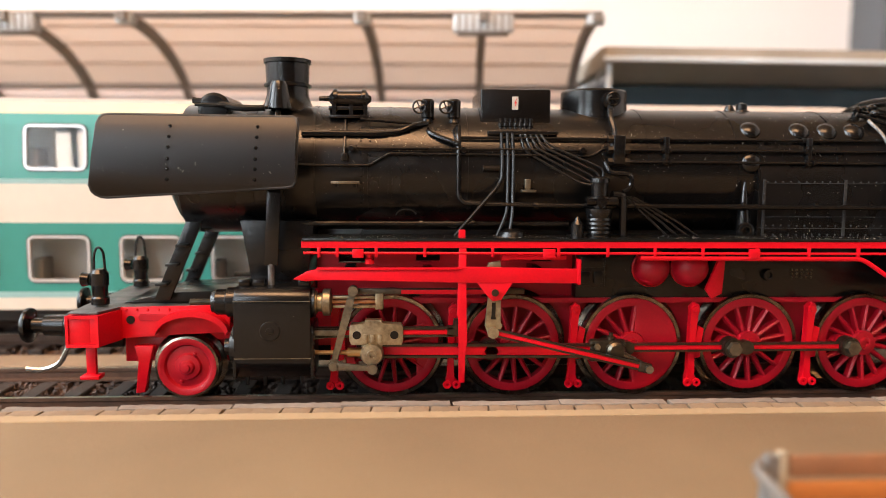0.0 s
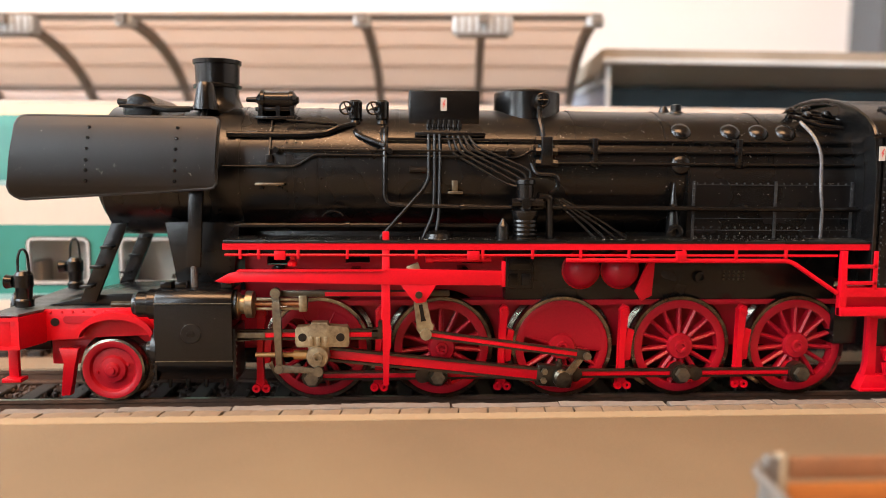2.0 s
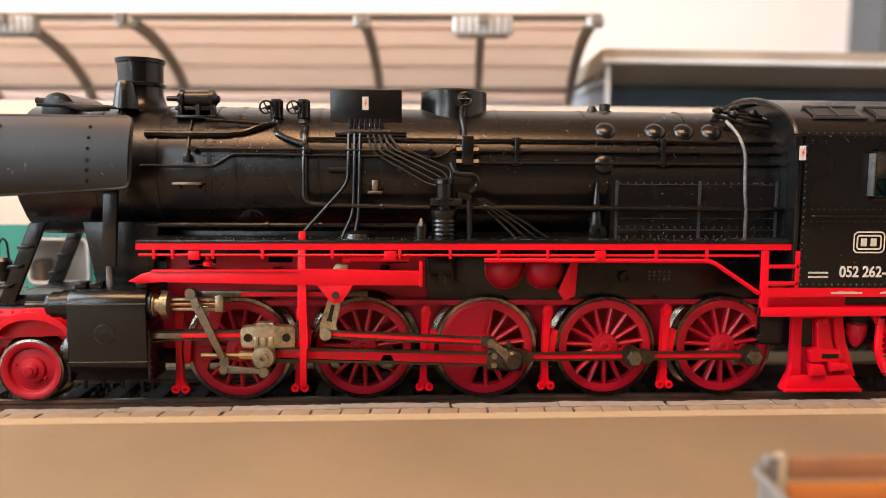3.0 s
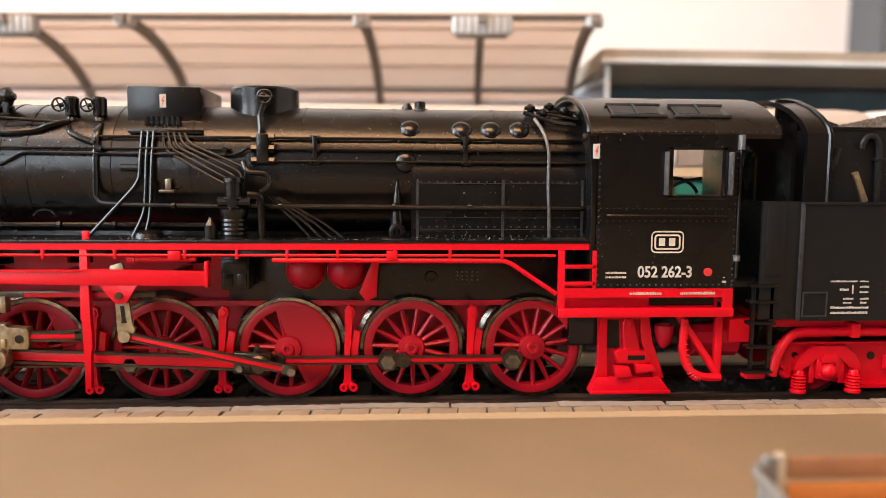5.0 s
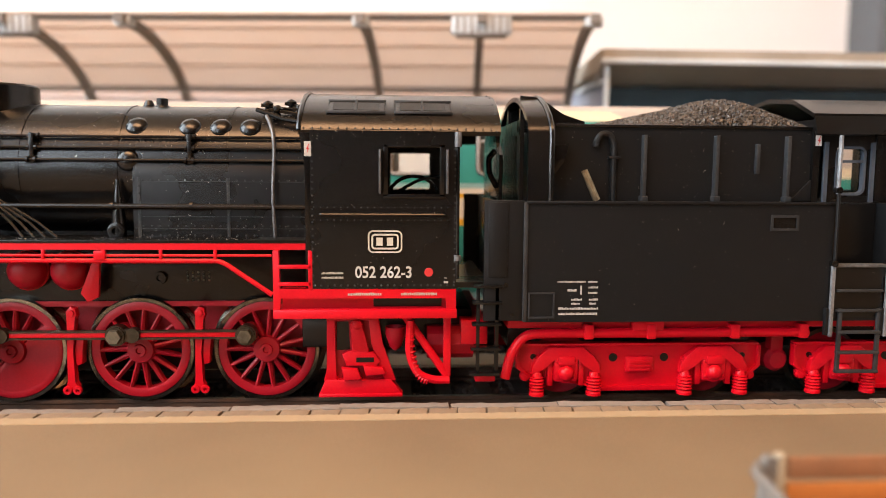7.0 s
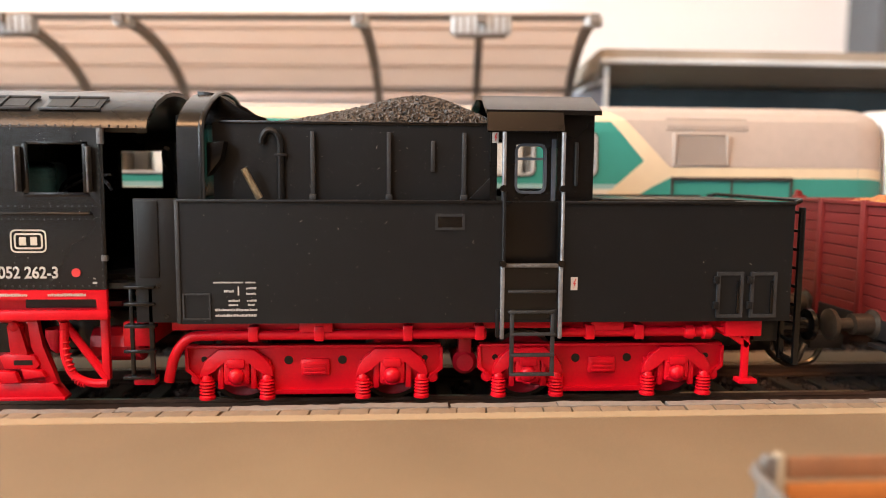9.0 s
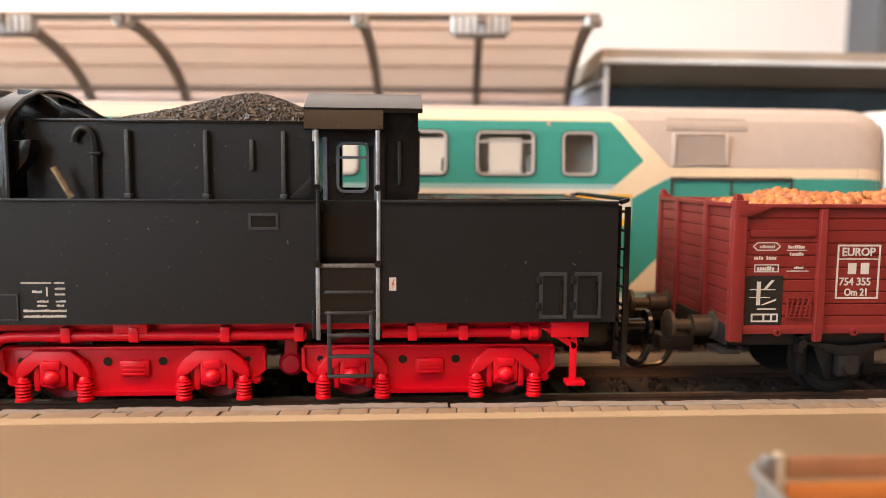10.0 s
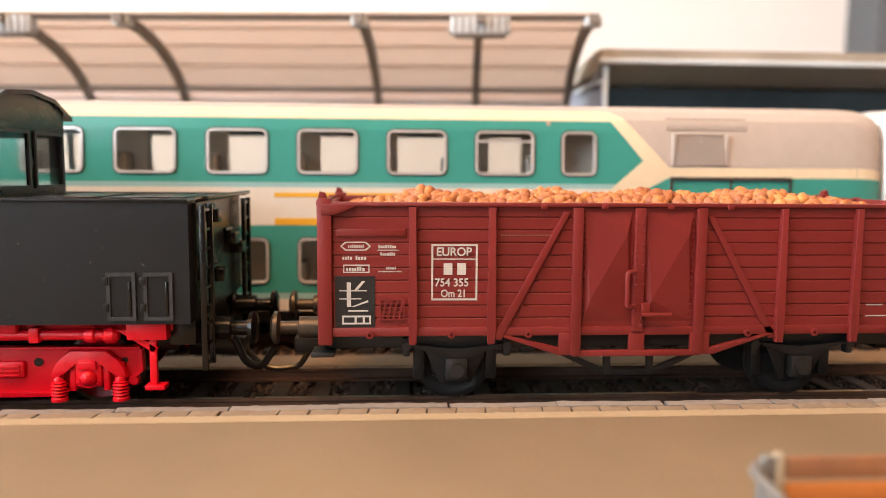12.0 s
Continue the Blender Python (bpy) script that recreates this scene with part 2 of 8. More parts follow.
part("window_frame", box(box(box(box(box(M(), -1290, -1250, -800, -750, 150, 1350), -1290, -1250, 530, 580, 150, 1350), -1290, -1250, -750, 530, 150, 200), -1290, -1250, -750, 530, 1300, 1350), -1285, -1255, -130, -90, 200, 1300), WALL, win)
pane = part("pane", box(M(), -1272, -1268, -750, 530, 200, 1300), glass_material("window_glass", (1, 1, 1)), win)
pane.visible_shadow = False
# a grey cupboard against the back wall
cup = group_node("cupboard", "dark grey cupboard standing against the white wall", "cupboard")
part("body", box(M(), 499, 947, 640, 699, -800, 420, 3), DARKDOOR, cup)
part("door", box(M(), 503, 721, 633, 639, -760, 414, 2), DARKDOOR, cup)
part("door", box(M(), 725, 943, 633, 639, -760, 414, 2), DARKDOOR, cup)
# table under the layout
slab("table", -700, 800, -330, 420, -60, -16, TABLEWOOD, "wooden board table that carries the model railway", "table", 2)
for i, (x, y) in enumerate(((-650, -280), (750, -280), (-650, 370), (750, 370))):
    slab("table_leg_%d" % (i + 1), x - 25, x + 25, y - 25, y + 25, -800, -60, TABLEWOOD, "square wooden leg of the layout table", "table leg", 2)

# ---- ground of the layout: one sheet, tracks, platform ----
GROUND = material("brown_layout_ground", (0.22, 0.135, 0.085), 0.9, 0, 0.35, 700, 0.5, second=(0.11, 0.065, 0.045), big=45)
BALLAST = island_tint(material("dark_ballast", (0.050, 0.034, 0.029), 0.9, 0, 0.4, 900, 0.3), 0.8, (0.115, 0.080, 0.066))
SLEEPER = material("dark_sleeper_plastic", (0.035, 0.026, 0.022), 0.7, 0, 0.3, 1500, 0.2)
RAIL = material("rusty_rail_side", (0.13, 0.075, 0.05), 0.55, 0.4, 0.3, 800)
RAILTOP = material("polished_rail_head", (0.55, 0.45, 0.36), 0.28, 1.0, 0.2, 1200)
CARD = material("beige_platform_card", (0.242, 0.172, 0.093), 0.82, 0, 0.12, 4200, 0.2, second=(0.175, 0.121, 0.064), big=25)
LINE = material("pale_platform_line", (0.38, 0.285, 0.17), 0.8, 0, 0.10, 900, 0.1)
KERB = random_tint(material("grey_kerb_stone", (0.23, 0.195, 0.165), 0.8, 0, 0.16, 900, 0.2), 0.14)
PAVER = random_tint(material("beige_paver", (0.25, 0.18, 0.115), 0.85, 0, 0.15, 900, 0.2), 0.10)
TAN = material("tan_card_strip", (0.26, 0.18, 0.11), 0.85, 0, 0.12, 400, 0.1, big=30)

slab("ground", -690, 790, -325, 415, -16, -5.5, GROUND, "brown painted ground of the model railway", "ground")


def track(name, yc, x0, x1, zt, label):
    tr = tagged(new(name), label, "track", kind="structure")
    rng = random.Random(int(yc * 7) + 3)
    prof = [(-1.0, -2.2), (1.0, -2.2), (1.0, -1.9), (0.25, -1.7), (0.25, -0.7), (0.45, -0.5), (0.45, 0.0), (-0.45, 0.0), (-0.45, -0.5), (-0.25, -0.7), (-0.25, -1.7), (-1.0, -1.9)]
    for side in (-8.7, 8.7):
        part("rail", prism(M(), [(yc + side + a, zt + b) for a, b in prof], x0, x1, plane="yz"), RAIL, tr)
        part("rail_head", box(M(), x0, x1, yc + side - 0.38, yc + side + 0.38, zt + 0.0, zt + 0.03), RAILTOP, tr, "polished bright rail head")
    first = None
    x = x0 + 3
    while x < x1 - 3:
        if first is None:
            first = part("sleeper", box(M(), -1.4, 1.4, -14.5, 14.5, -1.6, 0, 0.2, 1), SLEEPER, tr, at=(x, yc, zt - 2.2))
        else:
            again(first, (x, yc, zt - 2.2), turn=(0, 0, rng.uniform(-0.6, 0.6)))
        x += 6.9
    bm = M()
    nx = 0
    while nx < 11000:
        nx += 1
        xx, yy = rng.uniform(x0, x1), yc + rng.uniform(-19, 19)
        r = rng.uniform(0.22, 0.58)
        zz = zt - 3.0 - max(0, abs(yy - yc) - 13) * 0.3 + rng.uniform(-0.2, 0.3)
        m = Matrix.Translation((xx, yy, zz)) @ Euler((rng.random() * 6, rng.random() * 6, rng.random() * 6)).to_matrix().to_4x4()
        box_at(bm, m, r)
    part("ballast", bm, BALLAST, tr, "dark brown ballast stones between sleepers", smooth=0, kind="stuff")
    bed = part("ballast_bed", prism(M(), [(yc - 21, -5.6), (yc + 21, -5.6), (yc + 14, zt - 3.4), (yc - 14, zt - 3.4)], x0, x1, plane="yz"), GROUND, tr)
    return tr


def box_at(bm, m, r):
    k = (random.random() * 0.5 + 0.6, random.random() * 0.5 + 0.6)
    vs = [bm.verts.new(m @ Vector((sx * r * (k[0] if sz > 0 else 1), sy * r * k[1], sz * r * 0.7))) for sx in (-1, 1) for sy in (-1, 1) for sz in (-1, 1)]
    for q in ((0, 1, 3, 2), (4, 6, 7, 5), (0, 4, 5, 1), (2, 3, 7, 6), (0, 2, 6, 4), (1, 5, 7, 3)):
        bm.faces.new([vs[i] for i in q])


track("track_1", 0.0, -140, 160, 0.0, "model track with dark sleepers and rusty rails under the train")
track("track_2", 46.0, -230, 260, 0.0, "model track with rusty rails under the parked coach")
# low tan strip between the tracks
slab("pavement_strip", -230, 260, 17.5, 26.5, -5.5, -2.0, TAN, "tan card strip between the two tracks", "strip", 0.3)

# platform before the track
PZ = 2.45
plat = tagged(new("platform"), "beige card platform with grey kerb stones along its edge", "platform", kind="structure")
part("deck", box(M(), -230, 230, -300, -25.0, -5.4, PZ - 0.02, 0.1), CARD, plat)
part("edge_wall", box(M(), -230, 230, -25.0, -20.3, -5.4, PZ - 1.0), TAN, plat)
rng = random.Random(5)
# the painted line has a ragged edge towards the pavers
bm = M()
rows = []
for i in range(921):
    x = -230 + 0.5 * i
    rough = 0.16 * noise.noise((x * 0.9, 3.0, 0.0)) + 0.10 * noise.noise((x * 3.1, 7.0, 0.0))
    rows.append([bm.verts.new((x, y, z)) for y, z in ((-27.4 + 0.5 * rough, PZ - 0.3), (-27.35 + 0.5 * rough, PZ + 0.06), (-25.05 + rough, PZ + 0.05 + 0.3 * rough), (-24.98 + rough, PZ - 0.35))])
for p, q in zip(rows, rows[1:]):
    for k in range(3):
        bm.faces.new((p[k], p[k + 1], q[k + 1], q[k]))
part("line", bm, LINE, plat, "pale painted line along the platform edge", smooth=50)


def worn_stone(outline, high, seed, cells):
    """A stone with an uneven top and chipped edges, 0 to long in x."""
    (x0, y0), (x1, y1), skew = outline
    bm = M()
    def at(i, j, z):
        u, v = i / cells, j / 4
        x, y = x0 + (x1 - x0) * u + skew * v, y0 + (y1 - y0) * v
        o = Vector((x * 0.9 + seed * 17, y * 1.3, z))
        rim = 0.12 if (i in (0, cells) or j in (0, 4)) and z > 0 else 0.0
        return (x + 0.10 * noise.noise(o), y + 0.13 * noise.noise(o + Vector((0, 9, 0))), z + (0.13 * noise.noise(o * 1.7) - rim if z > 0 else 0))
    top = [[bm.verts.new(at(i, j, high)) for j in range(5)] for i in range(cells + 1)]
    for i in range(cells):
        for j in range(4):
            bm.faces.new((top[i][j], top[i + 1][j], top[i + 1][j + 1], top[i][j + 1]))
    ring_ids = [(i, 0) for i in range(cells)] + [(cells, j) for j in range(4)] + [(i, 4) for i in range(cells, 0, -1)] + [(0, j) for j in range(4, 0, -1)]
    low = [bm.verts.new(at(i, j, 0)) for i, j in ring_ids]
    for k in range(len(ring_ids)):
        n = (k + 1) % len(ring_ids)
        (i, j), (i2, j2) = ring_ids[k], ring_ids[n]
        bm.faces.new((low[k], low[n], top[i2][j2], top[i][j]))
    return bm


kinds = []
for i in range(-10, 11):
    at = (-8.0 + 15.55 * i + rng.uniform(-0.3, 0.3), -21.2 + rng.uniform(-0.18, 0.18), PZ - 1.0 + rng.uniform(-0.12, 0.12) + (0.22 if i in (0, 2) else 0))
    if len(kinds) < 5:
        kinds.append(part("kerb_stone", worn_stone(((0.1, -1.0), (15.4, 1.0), 0.0), 0.98, len(kinds), 14), KERB, plat, at=at, smooth=40))
    else:
        again(kinds[i % 5], at, turn=(rng.uniform(-1, 1), rng.uniform(-0.5, 0.5), rng.uniform(-0.35, 0.35)))
kinds = []
for i in range(-40, 45):
    at = (4.05 * i + rng.uniform(-0.15, 0.15), -23.65 + rng.uniform(-0.08, 0.08), PZ - 1.0 + rng.uniform(-0.06, 0.07))
    if len(kinds) < 6:
        kinds.append(part("paver", worn_stone(((0.12, -1.35), (3.93, 1.35), 0.3), 0.98, 9 + len(kinds), 4), PAVER, plat, at=at, smooth=40))
    else:
        again(kinds[i % 6], at, turn=(0, 0, rng.uniform(-1.2, 1.2)))
# ---- parked double-deck coach behind the train ----
TEAL = material("teal_coach_paint", (0.050, 0.30, 0.255), 0.24, 0, 0.06, 400, 0.03, big=20)
PALE_TEAL = material("pale_teal_stripe", (0.30, 0.52, 0.52), 0.32, 0, 0.06, 400)
IVORY = material("ivory_coach_paint", (0.72, 0.665, 0.57), 0.33, 0, 0.05, 400)
CREAM = material("cream_coach_paint", (0.74, 0.63, 0.44), 0.33, 0, 0.05, 400)
YELLOW = material("yellow_stripe", (0.78, 0.42, 0.03), 0.35, 0, 0.05, 400)
ROOFGREY = material("warm_grey_coach_roof", (0.47, 0.41, 0.36), 0.5, 0, 0.07, 500, 0.05)
# dark grey that paints the shade between the grille slats
GAP_SHADE = material("grille_grey", (0.16, 0.145, 0.13), 0.6, 0, 0.08, 500)
GASKET = material("dark_rubber_gasket", (0.03, 0.045, 0.042), 0.6, 0, 0.1)
ALU = material("silver_window_frame", (0.74, 0.74, 0.73), 0.30, 0.55, 0.08, 900)
SEAT = material("coach_interior_beige", (0.55, 0.44, 0.34), 0.7, 0, 0.15, 300)
PALEIN = material("pale_coach_interior", (0.78, 0.72, 0.64), 0.7, 0, 0.12, 200, big=40)
SEATDARK = material("coach_seat_grey", (0.36, 0.32, 0.28), 0.7, 0, 0.2, 500)
CGLASS = glass_material("coach_window_glass", (0.86, 0.88, 0.88), 0.10)
CGLASS.node_tree.nodes["Principled BSDF"].inputs["IOR"].default_value = 1.25
UNDER = material("coach_underframe_grey", (0.05, 0.045, 0.04), 0.6, 0, 0.2, 600)
PROF = [(30.0, 6.5), (30.0, 33.0), (30.9, 44.0), (31.6, 46.4), (33.2, 48.2), (36.0, 49.3), (41.0, 49.9), (46.0, 50.1)]


def side_y(z):
    for (a, b), (c, d) in zip(PROF, PROF[1:]):
        if z <= d:
            return a + (c - a) * (z - b) / (d - b)
    return PROF[-1][0]


def shell(bm, xs, zs, skip, y_of):
    """A side wall as a grid, with openings left out, and its thickness."""
    grid = {}
    def v(x, z):
        if (x, z) not in grid:
            grid[(x, z)] = bm.verts.new((x, y_of(z), z))
        return grid[(x, z)]
    for x0, x1 in zip(xs, xs[1:]):
        for z0, z1 in zip(zs, zs[1:]):
            if not skip((x0 + x1) / 2, (z0 + z1) / 2):
                bm.faces.new((v(x0, z0), v(x1, z0), v(x1, z1), v(x0, z1)))
    ext = bmesh.ops.extrude_face_region(bm, geom=bm.faces[:])
    s = 1 if y_of(10) < 46 else -1
    for e in ext["geom"]:
        if isinstance(e, bmesh.types.BMVert):
            e.co.y += 0.7 * s
    return bm


def ring(bm, x0, x1, z0, z1, wide, y_of, out, corner):
    """A rounded window frame that follows the side."""
    def loop(o):
        pts = []
        r = max(corner + o, 0.1)
        for cx, cz, a in ((x1 - corner, z1 - corner, 0), (x0 + corner, z1 - corner, 90), (x0 + corner, z0 + corner, 180), (x1 - corner, z0 + corner, 270)):
            for k in range(6):
                t = radians(a + 18 * k)
                pts.append((cx + r * math.cos(t), cz + r * math.sin(t)))
        return pts
    rows = [(loop(wide), -0.02), (loop(wide), out), (loop(0.0), out), (loop(-0.05), -0.6)]
    s = -1 if y_of(10) < 46 else 1
    vs = [[bm.verts.new((x, y_of(z) + s * o, z)) for x, z in pts] for pts, o in rows]
    k = len(vs[0])
    for a, b in zip(vs, vs[1:]):
        for i in range(k):
            bm.faces.new((a[i], a[(i + 1) % k], b[(i + 1) % k], b[i]))
    return bm


def coach(x0, x1, first, main):
    c = group_node("double_deck_coach", "teal and cream double-deck passenger coach parked on the rear track" if main else "pale grey roofed coach end standing behind the teal coach", "coach")
    cols = [(first + 18.2 * i, first + 18.2 * i + 11.8) for i in range(-8, 5)] + [(34.4, 41.3)] if main else []
    cols = [q for q in cols if q[0] > x0 + 4]
    rows = ((12.4, 21.4), (34.9, 43.6))
    def skip(x, z):
        return any(a < x < b for a, b in cols) and any(a < z < b for a, b in rows)
    # openings of the far side are widened so more brightness shows through
    def skip_far(x, z):
        return any(a - 2.5 < x < b + 2.5 for a, b in cols) and any(a < z < b for a, b in rows)
    xf = sorted({x0, x1, *[e for a, b in cols for e in (a - 2.5, b + 2.5)]})
    xs = sorted({x0, x1, *[e for q in cols for e in q]})
    bands = [("skirt", [6.5, 9.0], IVORY), ("stripe", [9.0, 10.2], PALE_TEAL), ("lower_panel", [10.2, 12.4, 21.4, 24.2], TEAL),
             ("middle_band", [24.2, 32.0], IVORY), ("stripe", [32.0, 33.0], PALE_TEAL),
             ("upper_panel", [33.0, 34.9, 43.6, 44.0, 46.0], TEAL), ("cornice", [46.0, 46.4, 48.2], CREAM)] if main else \
            [("lower_panel", [6.5, 33.0, 44.0, 46.4, 48.2], ALU)]
    for nm, zs, mt in bands:
        part(nm, shell(M(), xs, zs, skip, side_y), mt, c, smooth=20)
        part(nm, shell(M(), xf, zs, skip_far, lambda z: 92 - side_y(z)), mt, c, smooth=20)
    rp = [(y, z) for y, z in ((33.2, 48.2), (36.0, 49.3), (41.0, 49.9), (46.0, 50.1))]
    rp = rp + [(92 - y, z) for y, z in rp[:-1][::-1]]
    part("roof", prism(M(), rp, x0, x1, plane="yz"), ROOFGREY if main else ALU, c, "smooth warm grey roof")
    if main:
        part("yellow_stripe", box(M(), -24.9, 49.0, 29.93, 30.0, 30.0, 30.9), YELLOW, c, smooth=0)
        part("yellow_stripe", box(M(), -24.9, 49.0, 29.93, 30.0, 24.3, 25.7), YELLOW, c, smooth=0)
        fr = None
        for a, b in cols:
            for lo, hi in rows:
                w = part("window", ring(M(), a + 0.3, b - 0.3, lo + 0.3, hi - 0.3, 0.52, side_y, 0.30, 0.95), ALU, c, "rounded silver window frame")
                part("gasket", ring(M(), a + 0.3, b - 0.3, lo + 0.3, hi - 0.3, 0.78, side_y, 0.12, 0.95), GASKET, w, "thin dark rubber gasket")
                part("pane", prism(M(), [(side_y(lo) + 0.30, lo), (side_y(hi) + 0.30, hi), (side_y(hi) + 0.45, hi), (side_y(lo) + 0.45, lo)], a, b, plane="yz"), CGLASS, w).visible_shadow = False
                # seats inside
                if b - a > 8:
                    k = random.Random(int(a * 3 + lo))
                    part("seat", box(box(M(), a - 1.2, a + 1.0, 33.5, 38.5, lo - 3, lo + 3.6 + k.random(), 0.5), a + 1.0, a + 3.6, 33.5, 38.5, lo - 3, lo - 0.4, 0.4), SEATDARK, c)
                    part("seat", box(box(M(), b - 0.6, b + 1.4, 34.5, 38.5, lo - 3, lo + 3.2 + k.random(), 0.5), b - 3.2, b - 0.6, 34.5, 38.5, lo - 3, lo - 0.4, 0.4), SEATDARK, c)
        # top vent flap bar of one window
        part("window_bar", box(M(), 16.6, 28.2, side_y(42) - 0.25, side_y(42) + 0.2, 41.4, 41.9), ALU, c)
        part("deck_floor", box(M(), x0 + 1, x1 - 1, 31, 61, 31.2, 31.8), SEAT, c)
        part("deck_floor", box(M(), x0 + 1, x1 - 1, 31, 61, 8.8, 9.4), SEAT, c)
        part("partition", box(M(), 31.0, 31.8, 31.2, 60.8, 9.4, 46), SEAT, c)
        # panels added behind the windows to set which part looks pale
        for q, (a, b) in enumerate(cols):
            part("aisle_wall", box(M(), a - 3.5 - (q % 3), (b + 3 if b - a < 8 else a + 3.6 - 1.6 * (q % 2)), 39.2, 39.6, 31.9, 47.5), PALEIN, c)
        # tint added to dim the bright view through the coach
        part("far_pane", box(M(), x0 + 3, x1 - 8, 60.1, 60.4, 34.0, 45.0), glass_material("tinted_far_glass", (0.74, 0.68, 0.60), 0.3), c).visible_shadow = False
        part("aisle_wall", box(M(), x0 + 2, x1 - 2, 39.2, 39.6, 9.5, 31.1), PALEIN, c)
        for xp in (-92, -56 + 15, -3.5 + 15.5):
            part("partition", box(M(), xp, xp + 0.6, 44, 60.5, 32, 46), SEAT, c)
        # paint of the end with the raised floor: cream chevron and grey roof apron
        def paint(nm, pts, mt, off, label=""):
            bm = M()
            bm.faces.new([bm.verts.new((x, 0, z)) for x, z in pts])
            for zc in (33.0, 44.0, 46.4, 48.2):
                bmesh.ops.bisect_plane(bm, geom=bm.verts[:] + bm.edges[:] + bm.faces[:], plane_co=(0, 0, zc), plane_no=(0, 0, 1))
            for v in bm.verts:
                v.co.y = side_y(v.co.z) - off
            part(nm, bm, mt, c, label, smooth=20)
        paint("chevron", [(44.5, 46.1), (51.5, 37.9), (43.5, 30.95), (43.5, 30.0), (49.0, 30.0), (49.0, 25.8), (49, 24.2), (97.9, 24.2), (97.9, 48.1), (42, 48.1), (42.0, 46.1)], CREAM, 0.05, "cream painted chevron")
        paint("apron", [(44.5, 48.18), (47.2, 46.8), (57.0, 36.6), (97.95, 36.6), (97.95, 48.18)], ROOFGREY, 0.10, "grey painted roof apron")
        paint("lower_paint", [(53.5, 32.6), (57.0, 34.4), (97.95, 34.4), (97.95, 10.2), (49.0, 10.2), (49.0, 24.15), (49, 30)], TEAL, 0.12)
        paint("lower_apron", [(47.8, 10.25), (56.6, 19.4), (97.95, 19.4), (97.95, 10.25)], CREAM, 0.2, "cream painted lower chevron")
        # service door and roof grilles
        part("door_frame", box(box(box(box(M(), 57.2, 83.4, 29.5, 29.86, 33.9, 34.6), 57.2, 57.7, 29.6, 29.86, 10, 34), 82.9, 83.4, 29.6, 29.86, 10, 34), 70.1, 70.5, 29.7, 29.86, 10, 34), UNDER, c)
        gr = part("grille", box(box(box(box(M(), 57.6, 69.6, 30.0, 30.75, 36.9, 37.3, 0.1), 57.6, 69.6, 30.3, 31.05, 43.3, 43.7, 0.1), 57.6, 58.4, 30.0, 30.8, 37, 43.6, 0.1), 68.8, 69.6, 30.0, 30.8, 37, 43.6, 0.1), ROOFGREY, c)
        part("grille_back", prism(M(), [(30.08, 37.2), (30.2, 37.2), (30.75, 43.4), (30.62, 43.4)], 58.4, 68.8, plane="yz"), GAP_SHADE, gr, smooth=0)
        sl = None
        for i in range(16):
            bm = prism(M(), [(29.88, 37.2), (30.2, 37.2), (30.75, 43.4), (30.42, 43.4)], 0, 0.32, plane="yz")
            if sl is None:
                sl = part("slat", bm, ROOFGREY, gr, at=(58.7 + 0.63 * i, 0, 0), smooth=0)
            else:
                bm.free()
                again(sl, (58.7 + 0.63 * i, 0, 0))
        g2 = part("grille", box(M(), 56, 74, 31.5, 32.0, 44.2, 44.4), ROOFGREY, c)
        part("grille_back", prism(M(), [(30.80, 44.3), (30.9, 44.3), (31.9, 46.9), (31.78, 46.9)], 56.2, 73.7, plane="yz"), GAP_SHADE, g2, smooth=0)
        s2 = None
        for i in range(24):
            if s2 is None:
                s2 = part("slat", prism(M(), [(30.65, 44.4), (30.95, 44.4), (32.0, 46.9), (31.62, 46.9)], 0, 0.35, plane="yz"), ROOFGREY, g2, at=(56.2 + 0.73 * i, 0, 0), smooth=0)
            else:
                again(s2, (56.2 + 0.73 * i, 0, 0))
    # rounded end wall, in the bands of paint that run round it
    half = sorted(PROF + [(side_y(z), z) for z in (19.4, 34.4, 36.6)], key=lambda q: (q[1], q[0]))
    pts = half + [(92 - y, z) for y, z in half[:-1][::-1]]
    def on_end(k, y, z):
        t = radians(15 * k)
        f = 1 - 0.16 * (1 - math.cos(t))
        return ((x1 + 6.5 * math.sin(t)) if main else (x0 - 6.5 * math.sin(t)), 46 + (y - 46) * f, 30 + (z - 30) * f)
    bands = (("end_skirt", 0, 19.4, CREAM), ("end_panel", 19.4, 34.4, TEAL), ("end_stripe", 34.4, 36.6, CREAM), ("end_wall", 36.6, 60, ROOFGREY)) if main else (("end_wall", 0, 60, ALU),)
    for nm, lo, hi, mt in bands:
        bm = M()
        for k in range(6):
            for (y, z), (yb, zb) in zip(pts, pts[1:]):
                if lo <= (z + zb) / 2 < hi:
                    bm.faces.new([bm.verts.new(q) for q in (on_end(k, y, z), on_end(k, yb, zb), on_end(k + 1, yb, zb), on_end(k + 1, y, z))])
        cap = [on_end(6, y, min(max(z, lo), hi)) for y, z in half if lo <= z <= hi]
        cap = cap + [(x, 92 - y, z) for x, y, z in cap[::-1] if abs(y - 46) > 0.01]
        bm.faces.new([bm.verts.new(q) for q in cap])
        bmesh.ops.remove_doubles(bm, verts=bm.verts, dist=0.001)
        part(nm, bm, mt, c, smooth=40)
    part("underframe", box(M(), x0 + 2, x1 - 2, 33, 59, 3.5, 8.7, 0.5), UNDER, c)
    wh = None
